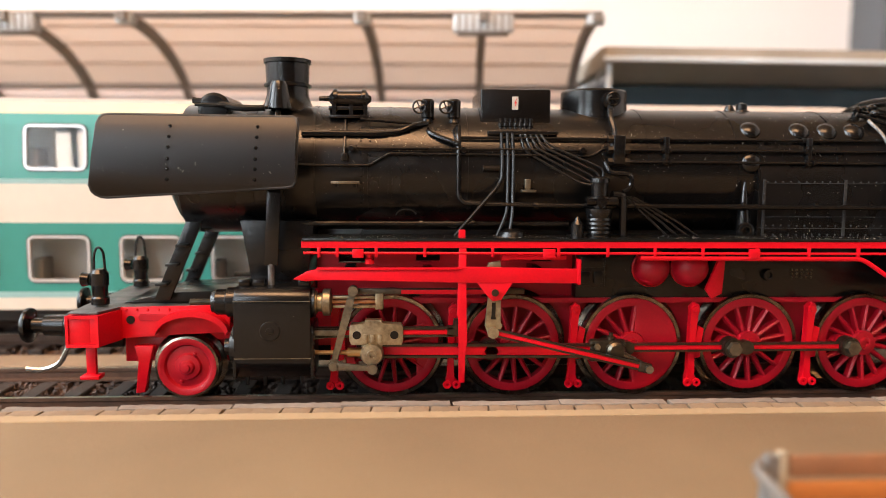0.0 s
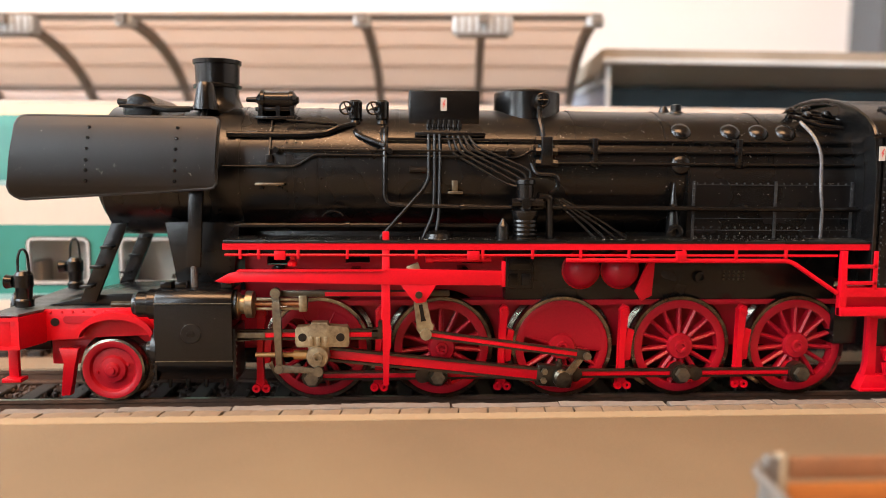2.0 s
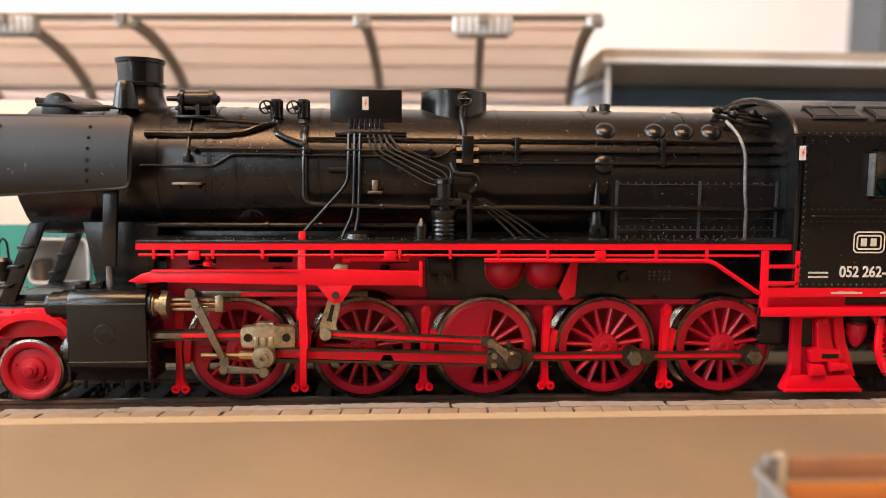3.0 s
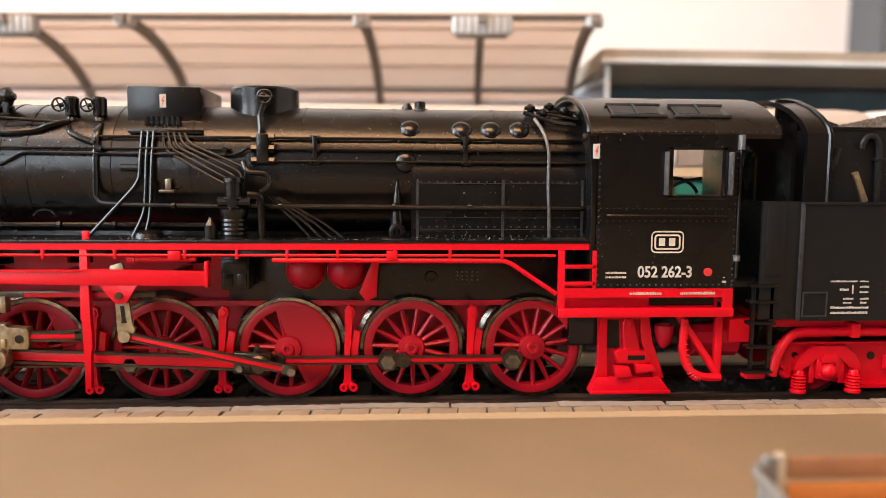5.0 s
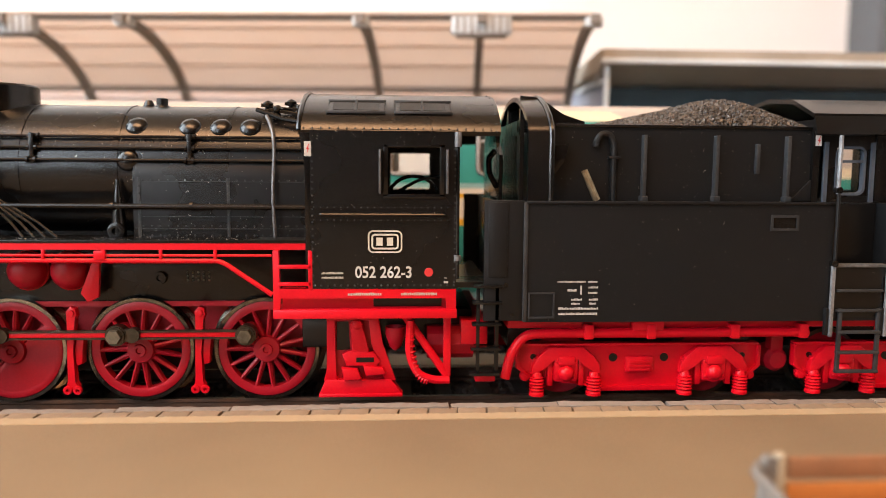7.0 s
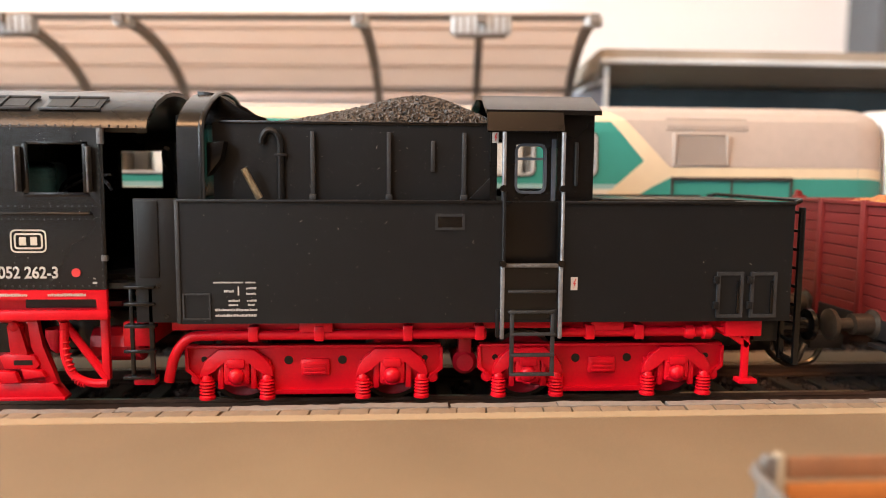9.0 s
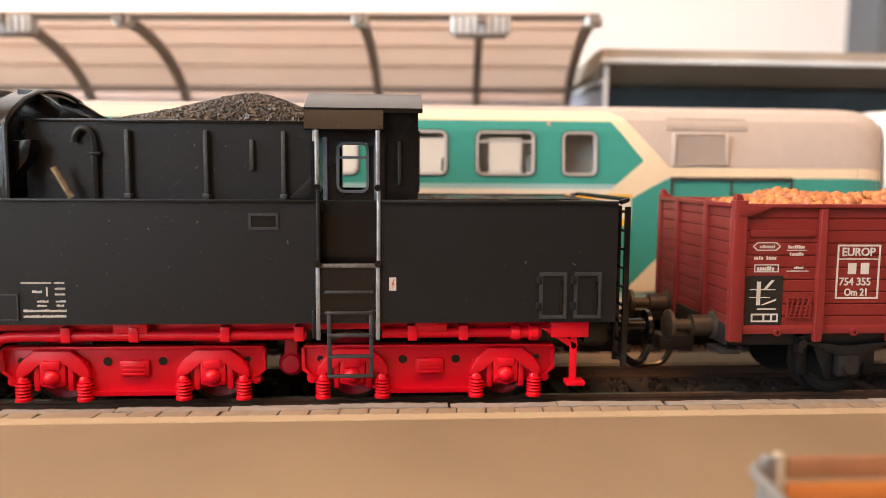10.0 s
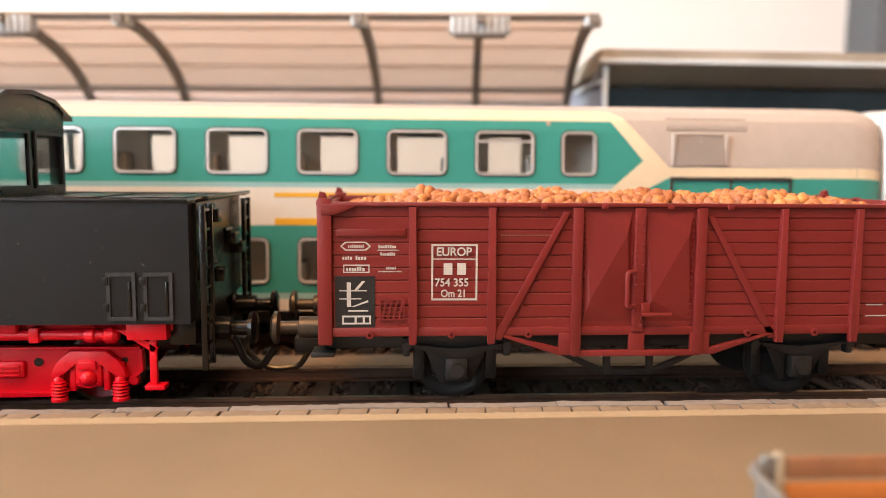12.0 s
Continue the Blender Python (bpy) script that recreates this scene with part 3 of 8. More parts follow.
    for xw in ((x0 + 25, x0 + 50, x1 - 50, x1 - 25) if main else (x0 + 20, x0 + 45)):
        for yw in (37.4, 52.4):
            if wh is None:
                wh = part("wheel", lathe(M(), [(0, 0), (4.6, 0), (5.3, 0.3), (5.3, 2.0), (5.9, 2.2), (5.9, 2.7), (0, 2.7)], (0, 0, 0), (0, 1, 0), 24), UNDER, c, at=(xw, yw, 5.3))
            else:
                again(wh, (xw, yw, 5.3))
    return c


coach(-215, 98, -56.4, True)
coach(111.5, 190, 0, False)

# ---- arched platform canopy behind the coach ----
STEELGREY = material("taupe_canopy_steel", (0.25, 0.22, 0.195), 0.6, 0, 0.12, 500, 0.05)
LIGHTBOX = material("pale_grey_lamp_housing", (0.55, 0.60, 0.63), 0.5, 0, 0.1, 500)
PANEL = material("pinkish_roof_sheet", (0.80, 0.74, 0.68), 0.6, 0, 0.05, 300, big=15)
nt = PANEL.node_tree
tr, mx = nt.nodes.new("ShaderNodeBsdfTranslucent"), nt.nodes.new("ShaderNodeMixShader")
tr.inputs[0].default_value = (0.88, 0.81, 0.76, 1)
mx.inputs[0].default_value = 0.6
nt.links.new(nt.nodes["Principled BSDF"].outputs[0], mx.inputs[1])
nt.links.new(tr.outputs[0], mx.inputs[2])
nt.links.new(mx.outputs[0], nt.nodes["Material Output"].inputs[0])


BACKPALE = material("pale_lilac_grey_panel", (0.66, 0.60, 0.60), 0.7, 0, 0.06, 300, big=12)
BEAM = material("pale_taupe_beam", (0.36, 0.31, 0.275), 0.6, 0, 0.08, 300)


def arch(th, r=0.0):
    t = radians(th)
    return 70 + (47 + r) * math.sin(t), 43.4 + (28.8 + r) * math.cos(t)


slab("rear_platform", -260, 300, 67, 150, -5.4, 6.0, TAN, "plain card platform under the canopy", "platform", 0.3)
can = group_node("platform_canopy", "arched platform canopy with grey ribs and pinkish roof sheets", "canopy")
# it stands a little askew to the track
TURN = Matrix.Rotation(radians(-4.8), 4, "Z")
can.rotation_euler = (0, 0, radians(-4.8))
can.location = (Vector((21.1, 70, 1.6)) - TURN @ Vector((21.1, 70, 0))) * MM
for xr in (-192.1, -131.2, -100.7, -70.2, -9.4, 21.1, 49.4):
    bm = M()
    ths = [-6 + 72 * i / 20 for i in range(21)]
    pts = [arch(t, 0.9) for t in ths] + [arch(t, -1.3) for t in ths[::-1]]
    prism(bm, pts, xr - 1.1, xr + 1.1, plane="yz")
    rib = part("rib", bm, STEELGREY, can)
    part("post", box(M(), xr - 1.2, xr + 1.2, 115.1, 117.6, 4.4, 58.0), STEELGREY, can)
    if xr in (-131.2, -70.2, -9.4, 49.4):
        part("bracket", box(M(), xr - 2.2, xr + 2.2, 67.0, 70.5, 70.3, 72.7, 0.3), LIGHTBOX, can, "pale grey end bracket")
for i, (a, b) in enumerate(zip((-192.1, -131.2, -70.2, -9.4), (-131.2, -70.2, -9.4, 49.4))):
    ths = [-4 + 63 * k / 16 for k in range(17)]
    bm = M()
    prism(bm, [arch(t, 1.5) for t in ths] + [arch(t, 1.1) for t in ths[::-1]], a + 0.2, b - 0.2, plane="yz")
    part("roof_sheet", bm, PANEL, can, "translucent pinkish roof sheet")
for th in (14, 29, 43):
    y, z = arch(th, 0.6)
    part("purlin", box(M(), -191.5, 49.4, y - 1.2, y + 1.2, z + 0.1, z + 0.42), PANEL, can)
part("back_panel", box(M(), -192.5, 49.4, 113.5, 115.0, 49.5, 60.0, 0.1), BACKPALE, can, "pale greyish back valance")
y, z = arch(57, -0.2)
part("beam", box(M(), -191.5, 49.4, y - 0.9, y + 0.9, z - 0.9, z + 0.8, 0.2), BEAM, can)
part("front_beam", box(M(), -192.5, 49.8, 68.4, 70.2, 72.0, 73.6, 0.3), STEELGREY, can)
for xb in (-100.7, 21.1):
    lb = part("lamp_housing", box(M(), xb - 7.6, xb + 7.6, 66.4, 70.4, 68.3, 72.6, 0.4), LIGHTBOX, can, "pale grey lamp housing")
    part("diffuser", box(M(), xb - 6.4, xb + 6.4, 66.8, 70.0, 67.6, 68.28, 0.2), STEELGREY, lb)
    for k in range(8):
        part("rib_line", box(M(), xb - 6.3 + 1.8 * k, xb - 5.9 + 1.8 * k, 66.2, 66.39, 68.5, 72.4), STEELGREY, lb, smooth=0)

# ---- flat-roofed station building beside the canopy ----
FASCIA = material("tan_gravel_roof_edge", (0.36, 0.31, 0.25), 0.9, 0, 0.2, 1500, 0.4)
SOFFIT = material("grey_soffit", (0.27, 0.255, 0.23), 0.7, 0, 0.1, 400)
DARKGLASS = material("dark_station_glazing", (0.045, 0.066, 0.078), 0.25, 0, 0.15, 200)
BLUEGREY = material("blue_grey_panel", (0.23, 0.26, 0.33), 0.45, 0, 0.1, 200)
stn = group_node("station_building", "flat-roofed model station building with tan roof edge and dark glazing", "building")
part("roof", prism(M(), [(80, 66.6), (80, 69.0), (84, 69.2), (140, 66), (140, 62), (84, 63.5)], 55.6, 290, 0.3, plane="yz"), FASCIA, stn, "tan gravel covered flat roof")
part("gutter", box(M(), 55.2, 290, 79.0, 80.4, 65.0, 66.5, 0.3), LIGHTBOX, stn, "pale grey gutter")
part("soffit", prism(M(), [(80.4, 64.9), (80.4, 66.5), (92, 63.6), (92, 60.6)], 56.5, 290, plane="yz"), SOFFIT, stn)
part("glazing", box(M(), 60, 288, 92, 93, 6, 60), DARKGLASS, stn, "dark station glazing")
# opaque blue-grey stands in for sky reflected in the side glazing
part("side_panel", box(M(), 59.2, 60, 93, 138, 6, 64), BLUEGREY, stn, "blue grey side panel")
part("post", box(M(), 56.6, 58.0, 81.2, 82.6, 6.0, 65.0, 0.2), LIGHTBOX, stn)
part("strut", box(M(), 57.0, 57.8, 82.6, 118, 60.6, 61.6), LIGHTBOX, stn)
part("back_wall", box(M(), 60, 288, 138, 139, 6, 63), SOFFIT, stn)

# ---- platform bench close to the camera ----
BENCHGREY = material("grey_bench_casting", (0.17, 0.16, 0.145), 0.6, 0, 0.1, 800)
BROWN = material("brown_bench_slat", (0.24, 0.105, 0.045), 0.55, 0, 0.2, 600)
ORANGE = material("orange_bench_slat", (0.42, 0.145, 0.03), 0.5, 0, 0.15, 600)
PALE = material("pale_bench_post", (0.36, 0.30, 0.21), 0.6, 0, 0.1, 800)
be = group_node("platform_bench", "small platform bench with orange slats and grey end frames", "bench", at=(2.8, 0, -1.45))
PB = PZ + 1.45
for xe in (29.6, 64.0):
    part("end_frame", prism(M(), [(-61.0, PB), (-60.0, PB), (-61.2, 11.9), (-62.4, 11.9), (-62.0, 8.4), (-70.5, 8.0), (-70.0, PB), (-69.0, PB), (-69.2, 6.6), (-61.6, 6.9)], xe, xe + 1.0, 0.1, plane="yz"), BENCHGREY, be)
    part("arm_rest", tube(M(), [(xe + 0.2, -60.6, 10.6), (xe - 1.4, -63, 10.9), (xe - 1.2, -68, 10.2), (xe + 0.3, -70.2, 8.0)], 0.5, 8, 1.0), BENCHGREY, be)
    part("post", box(M(), xe + 1.0, xe + 1.8, -62.3, -61.3, PB, 12.2, 0.2), PALE, be, "pale bench post")
part("back_slat", box(M(), 31.6, 64, -62.4, -61.7, 9.9, 11.9, 0.25), BROWN, be, "brown back slat")
part("back_slat", box(M(), 31.6, 64, -62.4, -61.7, 7.6, 9.5, 0.25), ORANGE, be)
for k in range(3):
    part("seat_slat", box(M(), 31.0, 64, -64.8 - 2.3 * k, -62.9 - 2.3 * k, 6.9, 7.6, 0.2), ORANGE, be)
# ---- steam locomotive: x along the track, front at the left, zero as the train stands at first ----
AX = (-1.3, 17.65, 36.6, 55.55, 74.5)
CRANK, R = 3.8, 8.05
BZ, BR = 35.2, 10.2
loco = group_node("steam_locomotive", "black and red ten-coupled model steam locomotive on the front track", "locomotive")


def on_boiler(z, out=0.0):
    return -math.sqrt(max(0.0, (BR + out) ** 2 - (z - BZ) ** 2))


boiler = part("boiler", lathe(M(), [(9.3, -33.6), (10.15, -33.3), (10.2, -32.9), (10.2, 83)], (0, 0, BZ), (1, 0, BZ), 72), BLACK, loco)
part("smokebox_door", lathe(M(), [(0, -36.6), (3, -36.4), (6, -35.8), (8.2, -34.6), (8.6, -33.9), (9.3, -33.8), (9.6, -33.4), (9.3, -33.2)], (0, 0, BZ), (1, 0, BZ), 48), BLACK_SMOOTH, boiler)
for x in (-22.4, -13.2, -5.2, -1.5, 10.7, 22.3, 38.6, 52.8, 68.8):
    part("boiler_band", lathe(M(), [(BR - 0.1, -0.32), (BR + 0.10, -0.30), (BR + 0.10, 0.30), (BR - 0.1, 0.32)], (x, 0, BZ), (x + 1, 0, BZ), 64), BLACK, boiler)
bm = M()
rivets(bm, [(x, on_boiler(z) - 0.02, z) for x in (-5.9, -4.5) for z in [28 + 1.05 * i for i in range(15)]], 0.17)
rivets(bm, [(-33 + 1.3 * i, on_boiler(z) - 0.02, z) for i in range(22) for z in (27.4,)], 0.17)
part("riveting", bm, BLACK, boiler)

# smoke deflectors
DEFLECT = material("satin_black_sheet", (0.005, 0.0048, 0.0047), 0.36, 0, 0.2, 9000, 0.05, speck=0.4)
def deflector(s):
    bm = M()
    outl = [(-41.2, 42.75), (-15.3, 42.65), (-14.85, 42.4), (-14.7, 41.9), (-15.0, 33.3), (-15.3, 32.9), (-16.0, 32.75), (-41.6, 31.15), (-42.4, 31.25), (-43.0, 31.6), (-43.4, 32.1), (-43.55, 32.8), (-42.55, 41.5), (-42.35, 42.1), (-41.9, 42.6)]
    prism(bm, outl, -0.3, 0.3)
    for zc in (32.3, 33.2, 34.4, 35.2, 36.4, 37.6, 38.7, 39.7, 40.6, 41.4, 42.1):
        bmesh.ops.bisect_plane(bm, geom=bm.verts[:] + bm.edges[:] + bm.faces[:], plane_co=(0, 0, zc), plane_no=(0, 0, 1))
    def bend(z):
        return 0.038 * max(0, z - 35.8) ** 2 + 0.10 * max(0, 34.4 - z) ** 2
    for v in bm.verts:
        v.co.y = s * (16.1 - bend(v.co.z)) + v.co.y
    d = part("smoke_deflector", bm, DEFLECT, loco, smooth=25)
    rim = [(x, s * (16.15 - bend(z)), z) for x, z in outl] + [(outl[0][0], s * (16.15 - bend(outl[0][1])), outl[0][1])]
    part("edge_bead", tube(M(), rim, 0.30, 8), EDGE_GREY, d)
    bm = M()
    rivets(bm, [(x + 0.05 * (z - 41), s * (16.4 - bend(z)), z) for x in (-32.4, -20.2) for z in (41.2, 39.7, 38.2, 36.6, 35.2, 33.7)], 0.30, (0, s, 0))
    part("rivet", bm, BLACK_SMOOTH, d)
    part("deflector_stay", prism(M(), [(-19.2, 33), (-17.2, 33), (-17.9, 21.2), (-19.9, 21.2)], s * 14.2, s * 13.4, 0.12), BLACK_SMOOTH, d)
    part("stay_foot", rod(M(), (-18.9, s * 13.8, 21.4), (-18.9, s * 13.8, 18.0), 0.5), SILVER, d)


deflector(-1)
deflector(1)

# chimney, horn, generator and the front fittings on the smokebox
ch = part("chimney", lathe(M(), [(5.4, 44.2), (4.4, 44.9), (3.75, 45.8), (3.35, 47.2), (3.35, 48.3), (3.75, 48.4), (3.8, 48.8), (3.4, 49.0), (3.5, 52.0), (3.75, 52.1), (3.8, 52.7), (3.3, 52.7), (3.0, 49.0), (0, 49.0)], (-18.1, 0, 0), (-18.1, 0, 1), 48), BLACK_SMOOTH, loco)
part("steam_pipe_cover", lathe(M(), [(1.9, 44.5), (1.65, 46), (1.3, 48.2), (1.0, 48.7), (0, 48.8)], (-18.6, -5.8, 0), (-18.6, -5.8, 1), 20), BLACK_SMOOTH, loco)
part("pipe", tube(M(), [(-18.6, -5.8, 45), (-18.6, -8.0, 42.8), (-18.6, -8.8, 41.5)], 0.45, 8, 1), BLACK, loco)
part("feed_heater_cap", lathe(M(), [(0, -7.4), (2.0, -7.2), (2.5, -6.6), (2.5, 6.6), (2.0, 7.2), (0, 7.4)], (-28.3, 0, 44.3), (-28.3, 1, 44.3), 32), BLACK_SMOOTH, loco)
part("pipe", tube(M(), [(-31.5, -6.3, 45.6), (-27.5, -6.8, 45.2), (-24.5, -7.6, 44.3), (-20.5, -7.4, 44.5)], 0.5, 8, 2), BLACK, loco)
part("handrail", tube(M(), [(-31, -7.3, 44.9), (-20, -7.4, 44.6)], 0.28), BLACK, loco)
g = part("turbo_generator", lathe(M(), [(0, -12.6), (0.35, -12.5), (0.45, -11.0), (1.2, -10.4), (1.55, -10.2), (1.55, -9.7), (1.2, -9.6), (1.25, -6.0), (1.45, -5.9), (1.45, -5.3), (0.6, -4.8), (0.5, -4.5), (0, -4.4)], (0, -5.4, 46.2), (1, -5.4, 46.2), 20), BLACK_SMOOTH, loco)
part("generator_base", box(box(M(), -11.0, -5.4, -6.6, -3.8, 44.4, 45.0, 0.1), -10.8, -4.8, -7.4, -6.4, 43.1, 43.6, 0.1), BLACK, g)
for x in (-10.4, -7.8, -5.6):
    part("generator_leg", box(M(), x, x + 0.6, -7.1, -6.5, 43.2, 45.2), BLACK, g)
part("pipe", tube(M(), [(-8.3, on_boiler(43, 0.3), 43.0), (-8.3, on_boiler(41, 0.35), 41.0), (-8.3, on_boiler(37.4, 0.35), 37.4)], 0.2), BLACK, loco)
part("valve_box", box(M(), -8.8, -7.8, -10.9, -10.0, 36.6, 37.7, 0.1), BLACK, loco)

# two stop valves with handwheels
for x in (3.7, 7.8):
    v = part("stop_valve", lathe(M(), [(0, 41.6), (0.75, 41.8), (0.95, 42.6), (0.7, 43.2), (1.0, 43.4), (1.05, 45.9), (0.8, 46.2), (0, 46.2)], (x + 0.6, -6.5, 0), (x + 0.6, -6.5, 1), 16), BLACK_SMOOTH, loco)
    hw = M()
    tube(hw, [(x - 0.75 + 0.95 * math.cos(t), -7.9, 44.9 + 0.95 * math.sin(t)) for t in (math.tau * i / 16 for i in range(17))], 0.17, 6)
    for t in range(4):
        a = math.tau * t / 4 + 0.4
        rod(hw, (x - 0.75, -7.9, 44.9), (x - 0.75 + 0.9 * math.cos(a), -7.9, 44.9 + 0.9 * math.sin(a)), 0.12, seg=6)
    part("handwheel", hw, BLACK_SMOOTH, v)
    part("spindle", rod(M(), (x - 0.75, -7.9, 44.9), (x + 0.4, -6.4, 44.6), 0.28), BLACK, v)
    part("valve_foot", tube(M(), [(x + 0.6, -6.5, 42), (x + 0.7, -8.6, 41.0)] + ([(x + 2.4, -9.3, 40.2), (x + 5.2, -10.0, 39.2)] if x < 5 else [(x + 1.0, -9.6, 39.6)]), 0.45, 8, 0.8), BLACK, v)
part("pipe", tube(M(), [(9.0, -7.5, 42), (8.9, -9.3, 40.6), (8.9, -10.4, 37), (8.9, -10.7, 31.4), (9.6, -11.0, 30.4), (12, -11.3, 30.2), (24, -11.6, 30.0), (82, -12.1, 29.9)], 0.42, 10, 1.2), BLACK_SMOOTH, loco)
for x in (20.5, 36.0, 52.8, 64.2):
    part("pipe_clip", lathe(M(), [(0.3, -0.3), (0.65, -0.25), (0.65, 0.25), (0.3, 0.3)], (x, -11.75, 30.0), (x + 1, -11.75, 30.0), 12), BLACK, loco)
part("pipe", tube(M(), [(-14.8, -9.0, 40.7), (-3.0, -9.0, 40.7), (0, -8.6, 41.0), (1.8, -8.3, 41.9), (4.2, -7.2, 42.4)], 0.48, 10, 1.4), BLACK_SMOOTH, loco)
part("pipe", tube(M(), [(-6.0, -8.2, 42.9), (3, -7.8, 42.3)], 0.25), BLACK, loco)
part("pipe", tube(M(), [(-8.3, -10.2, 38.5), (28.6, -10.2, 38.4)], 0.22), BLACK, loco)
part("pipe", tube(M(), [(-15.2, -10.4, 35.9), (-4.6, -10.4, 35.9), (-1.6, -10.4, 37.7), (29, -10.4, 37.5), (30.2, -10.4, 38.0), (31, -10.3, 38.6), (32.2, -10.2, 38.6)], 0.22, 8, 0.6), BLACK_SMOOTH, loco)
for x in (-7.3, 9.6, 27.8):
    part("pipe_boss", rod(M(), (x, -9.6, 38.4), (x, -10.9, 38.4), 0.5, 0.4), BLACK, loco)
for z, x0, x1 in ((40.2, 9.2, 82), (38.5, 33.5, 82), (36.7, 33.5, 82)):
    part("pipe", tube(M(), [(x0, on_boiler(z, 0.45), z), (x1, on_boiler(z, 0.45), z)], 0.24), BLACK_SMOOTH, loco)
for x in (33.4, 41.0, 63.7):
    cl = M()
    box(cl, x - 0.35, x + 0.35, -10.55, -9.7, 36.2, 40.6, 0.1)
    for z in (36.7, 38.5, 40.2):
        for d in (-0.55, 0.55):
            rod(cl, (x + d - 0.18, on_boiler(z, 0.45), z), (x + d + 0.18, on_boiler(z, 0.45), z), 0.5)
    part("pipe_clamp", cl, BLACK, loco)
part("pipe", tube(M(), [(-15.2, -9.2, 27.0), (26, -10.2, 27.1)], 0.42), BLACK_SMOOTH, loco)
for x in (3.2, 11.2):
    part("pipe_clip", rod(M(), (x - 0.25, -9.9, 27.05), (x + 0.25, -9.9, 27.05), 0.7, seg=12), BLACK, loco)
st = part("foot_step", box(M(), -10.3, -6.0, -11.8, -10.0, 33.1, 33.5, 0.1), GREY_METAL, loco)
part("step_arm", box(box(M(), -9.8, -9.3, -11.0, -9.6, 32.6, 33.1), -7.0, -6.5, -11.0, -9.6, 32.6, 33.1), BLACK, st)
part("foot_step", box(box(M(), 18.4, 20.6, -12.0, -10.3, 32.0, 32.4, 0.1), 19.0, 19.9, -10.9, -10.1, 32.4, 34.0, 0.1), GREY_METAL, loco)
part("whistle_pull", rod(M(), (12.6, -10.5, 35.6), (15.2, -10.5, 35.6), 0.55), BLACK, loco)

# feedwater box with warning sign
fb = part("feedwater_box", box(M(), 12.5, 23.5, -6.9, 6.9, 41.3, 47.9, 0.28), BLACK_SMOOTH, loco)
part("ledge", box(M(), 13.4, 24.2, -9.3, -5.8, 40.7, 41.3, 0.12), BLACK_SMOOTH, fb)
for i in range(7):
    x = 15.6 + 0.78 * i
    part("pipe_union", lathe(M(), [(0.3, 41.3), (0.3, 42.0), (0.42, 42.1), (0.42, 42.6), (0.26, 42.7), (0.3, 43.3), (0, 43.4)], (x, -7.6, 0), (x, -7.6, 1), 10), BLACK_SMOOTH, fb)


def warning_sign(x, y, z, parent, w=0.95, h=2.0):
    s = part("warning_sign", box(M(), x - w / 2, x + w / 2, y - 0.06, y + 0.06, z - h / 2, z + h / 2), WHITE, parent, "white warning plate with red lightning flash", smooth=0)
    part("lightning_flash", prism(M(), [(x + 0.18, z + 0.7), (x - 0.22, z - 0.05), (x + 0.02, z - 0.05), (x - 0.12, z - 0.72), (x + 0.26, z + 0.12), (x + 0.02, z + 0.12), (x + 0.3, z + 0.7)], y - 0.10, y - 0.07), SIGNRED, s, smooth=0)


warning_sign(17.9, -7.0, 45.7, fb)
for dx, pts in ((0, [(15.5, -9.2, 40.9), (15.5, -10.6, 37), (15.4, -11.0, 34), (14.6, -11.3, 32.6), (8.2, -12.4, 25.4)]),
                (1, [(16.4, -9.2, 40.9), (16.4, -10.6, 37), (16.3, -11.2, 32), (16.2, -11.6, 29), (14.6, -12.4, 25.4)]),
                (2, [(17.2, -9.2, 40.9), (17.2, -10.6, 37), (17.1, -11.2, 32), (17.0, -11.7, 28.5), (16.4, -12.4, 25.4)])):
    part("pipe", tube(M(), pts, 0.30, 8, 1.2), BLACK_SMOOTH, loco)
for i in range(5):
    part("pipe", tube(M(), [(18.4 + 0.8 * i, -9.2, 40.8), (19.0 + 0.9 * i, -10.3, 38.2 + 0.25 * i), (27.5 + 0.9 * i, -11.2, 33.4 + 0.55 * i), (30.5, -12.0, 33.0)], 0.18, 6, 1.0), DARK, loco)
part("pipe_cover", lathe(M(), [(2.2, 25.4), (1.9, 26.1), (1.2, 26.5), (0, 26.6)], (17.0, -12.5, 0), (17.0, -12.5, 1), 16), BLACK, loco)

# steam dome with its valve
sd = part("steam_dome", lathe(M(), [(5.75, 42.2), (5.6, 44.2), (5.42, 45.2), (5.4, 46.2), (5.4, 48.1), (5.1, 48.4), (4.6, 48.4), (4.4, 47.6), (0, 47.6)], (32.0, 0, 0), (32.0, 0, 1), 48), BLACK_SMOOTH, loco)
vb = part("dome_valve", lathe(M(), [(0, -1.2), (0.9, -1.1), (1.05, -0.4), (1.3, -0.2), (1.3, 0.5), (0.8, 0.6), (0.5, 1.2), (0, 1.2)], (33.0, -6.3, 46.4), (33.0, -7.3, 46.4), 16), BLACK_SMOOTH, sd)
hw = tube(M(), [(33.2 + 1.0 * math.cos(t), -7.7, 46.5 + 1.0 * math.sin(t)) for t in (math.tau * i / 16 for i in range(17))], 0.18, 6)
rod(hw, (32.2, -7.7, 46.5), (34.2, -7.7, 46.5), 0.12, seg=6)
rod(hw, (33.2, -7.7, 45.5), (33.2, -7.7, 47.5), 0.12, seg=6)
part("handwheel", hw, BLACK_SMOOTH, sd)
mf = part("pipe_manifold", box(M(), 32.5, 34.3, -11.3, -9.7, 36.3, 40.7, 0.2), BLACK_SMOOTH, loco)
for z in (36.7, 38.5, 40.2):
    part("union_nut", rod(M(), (31.7, -10.6, z), (35.1, -10.6, z), 0.62, seg=6), BLACK, mf)
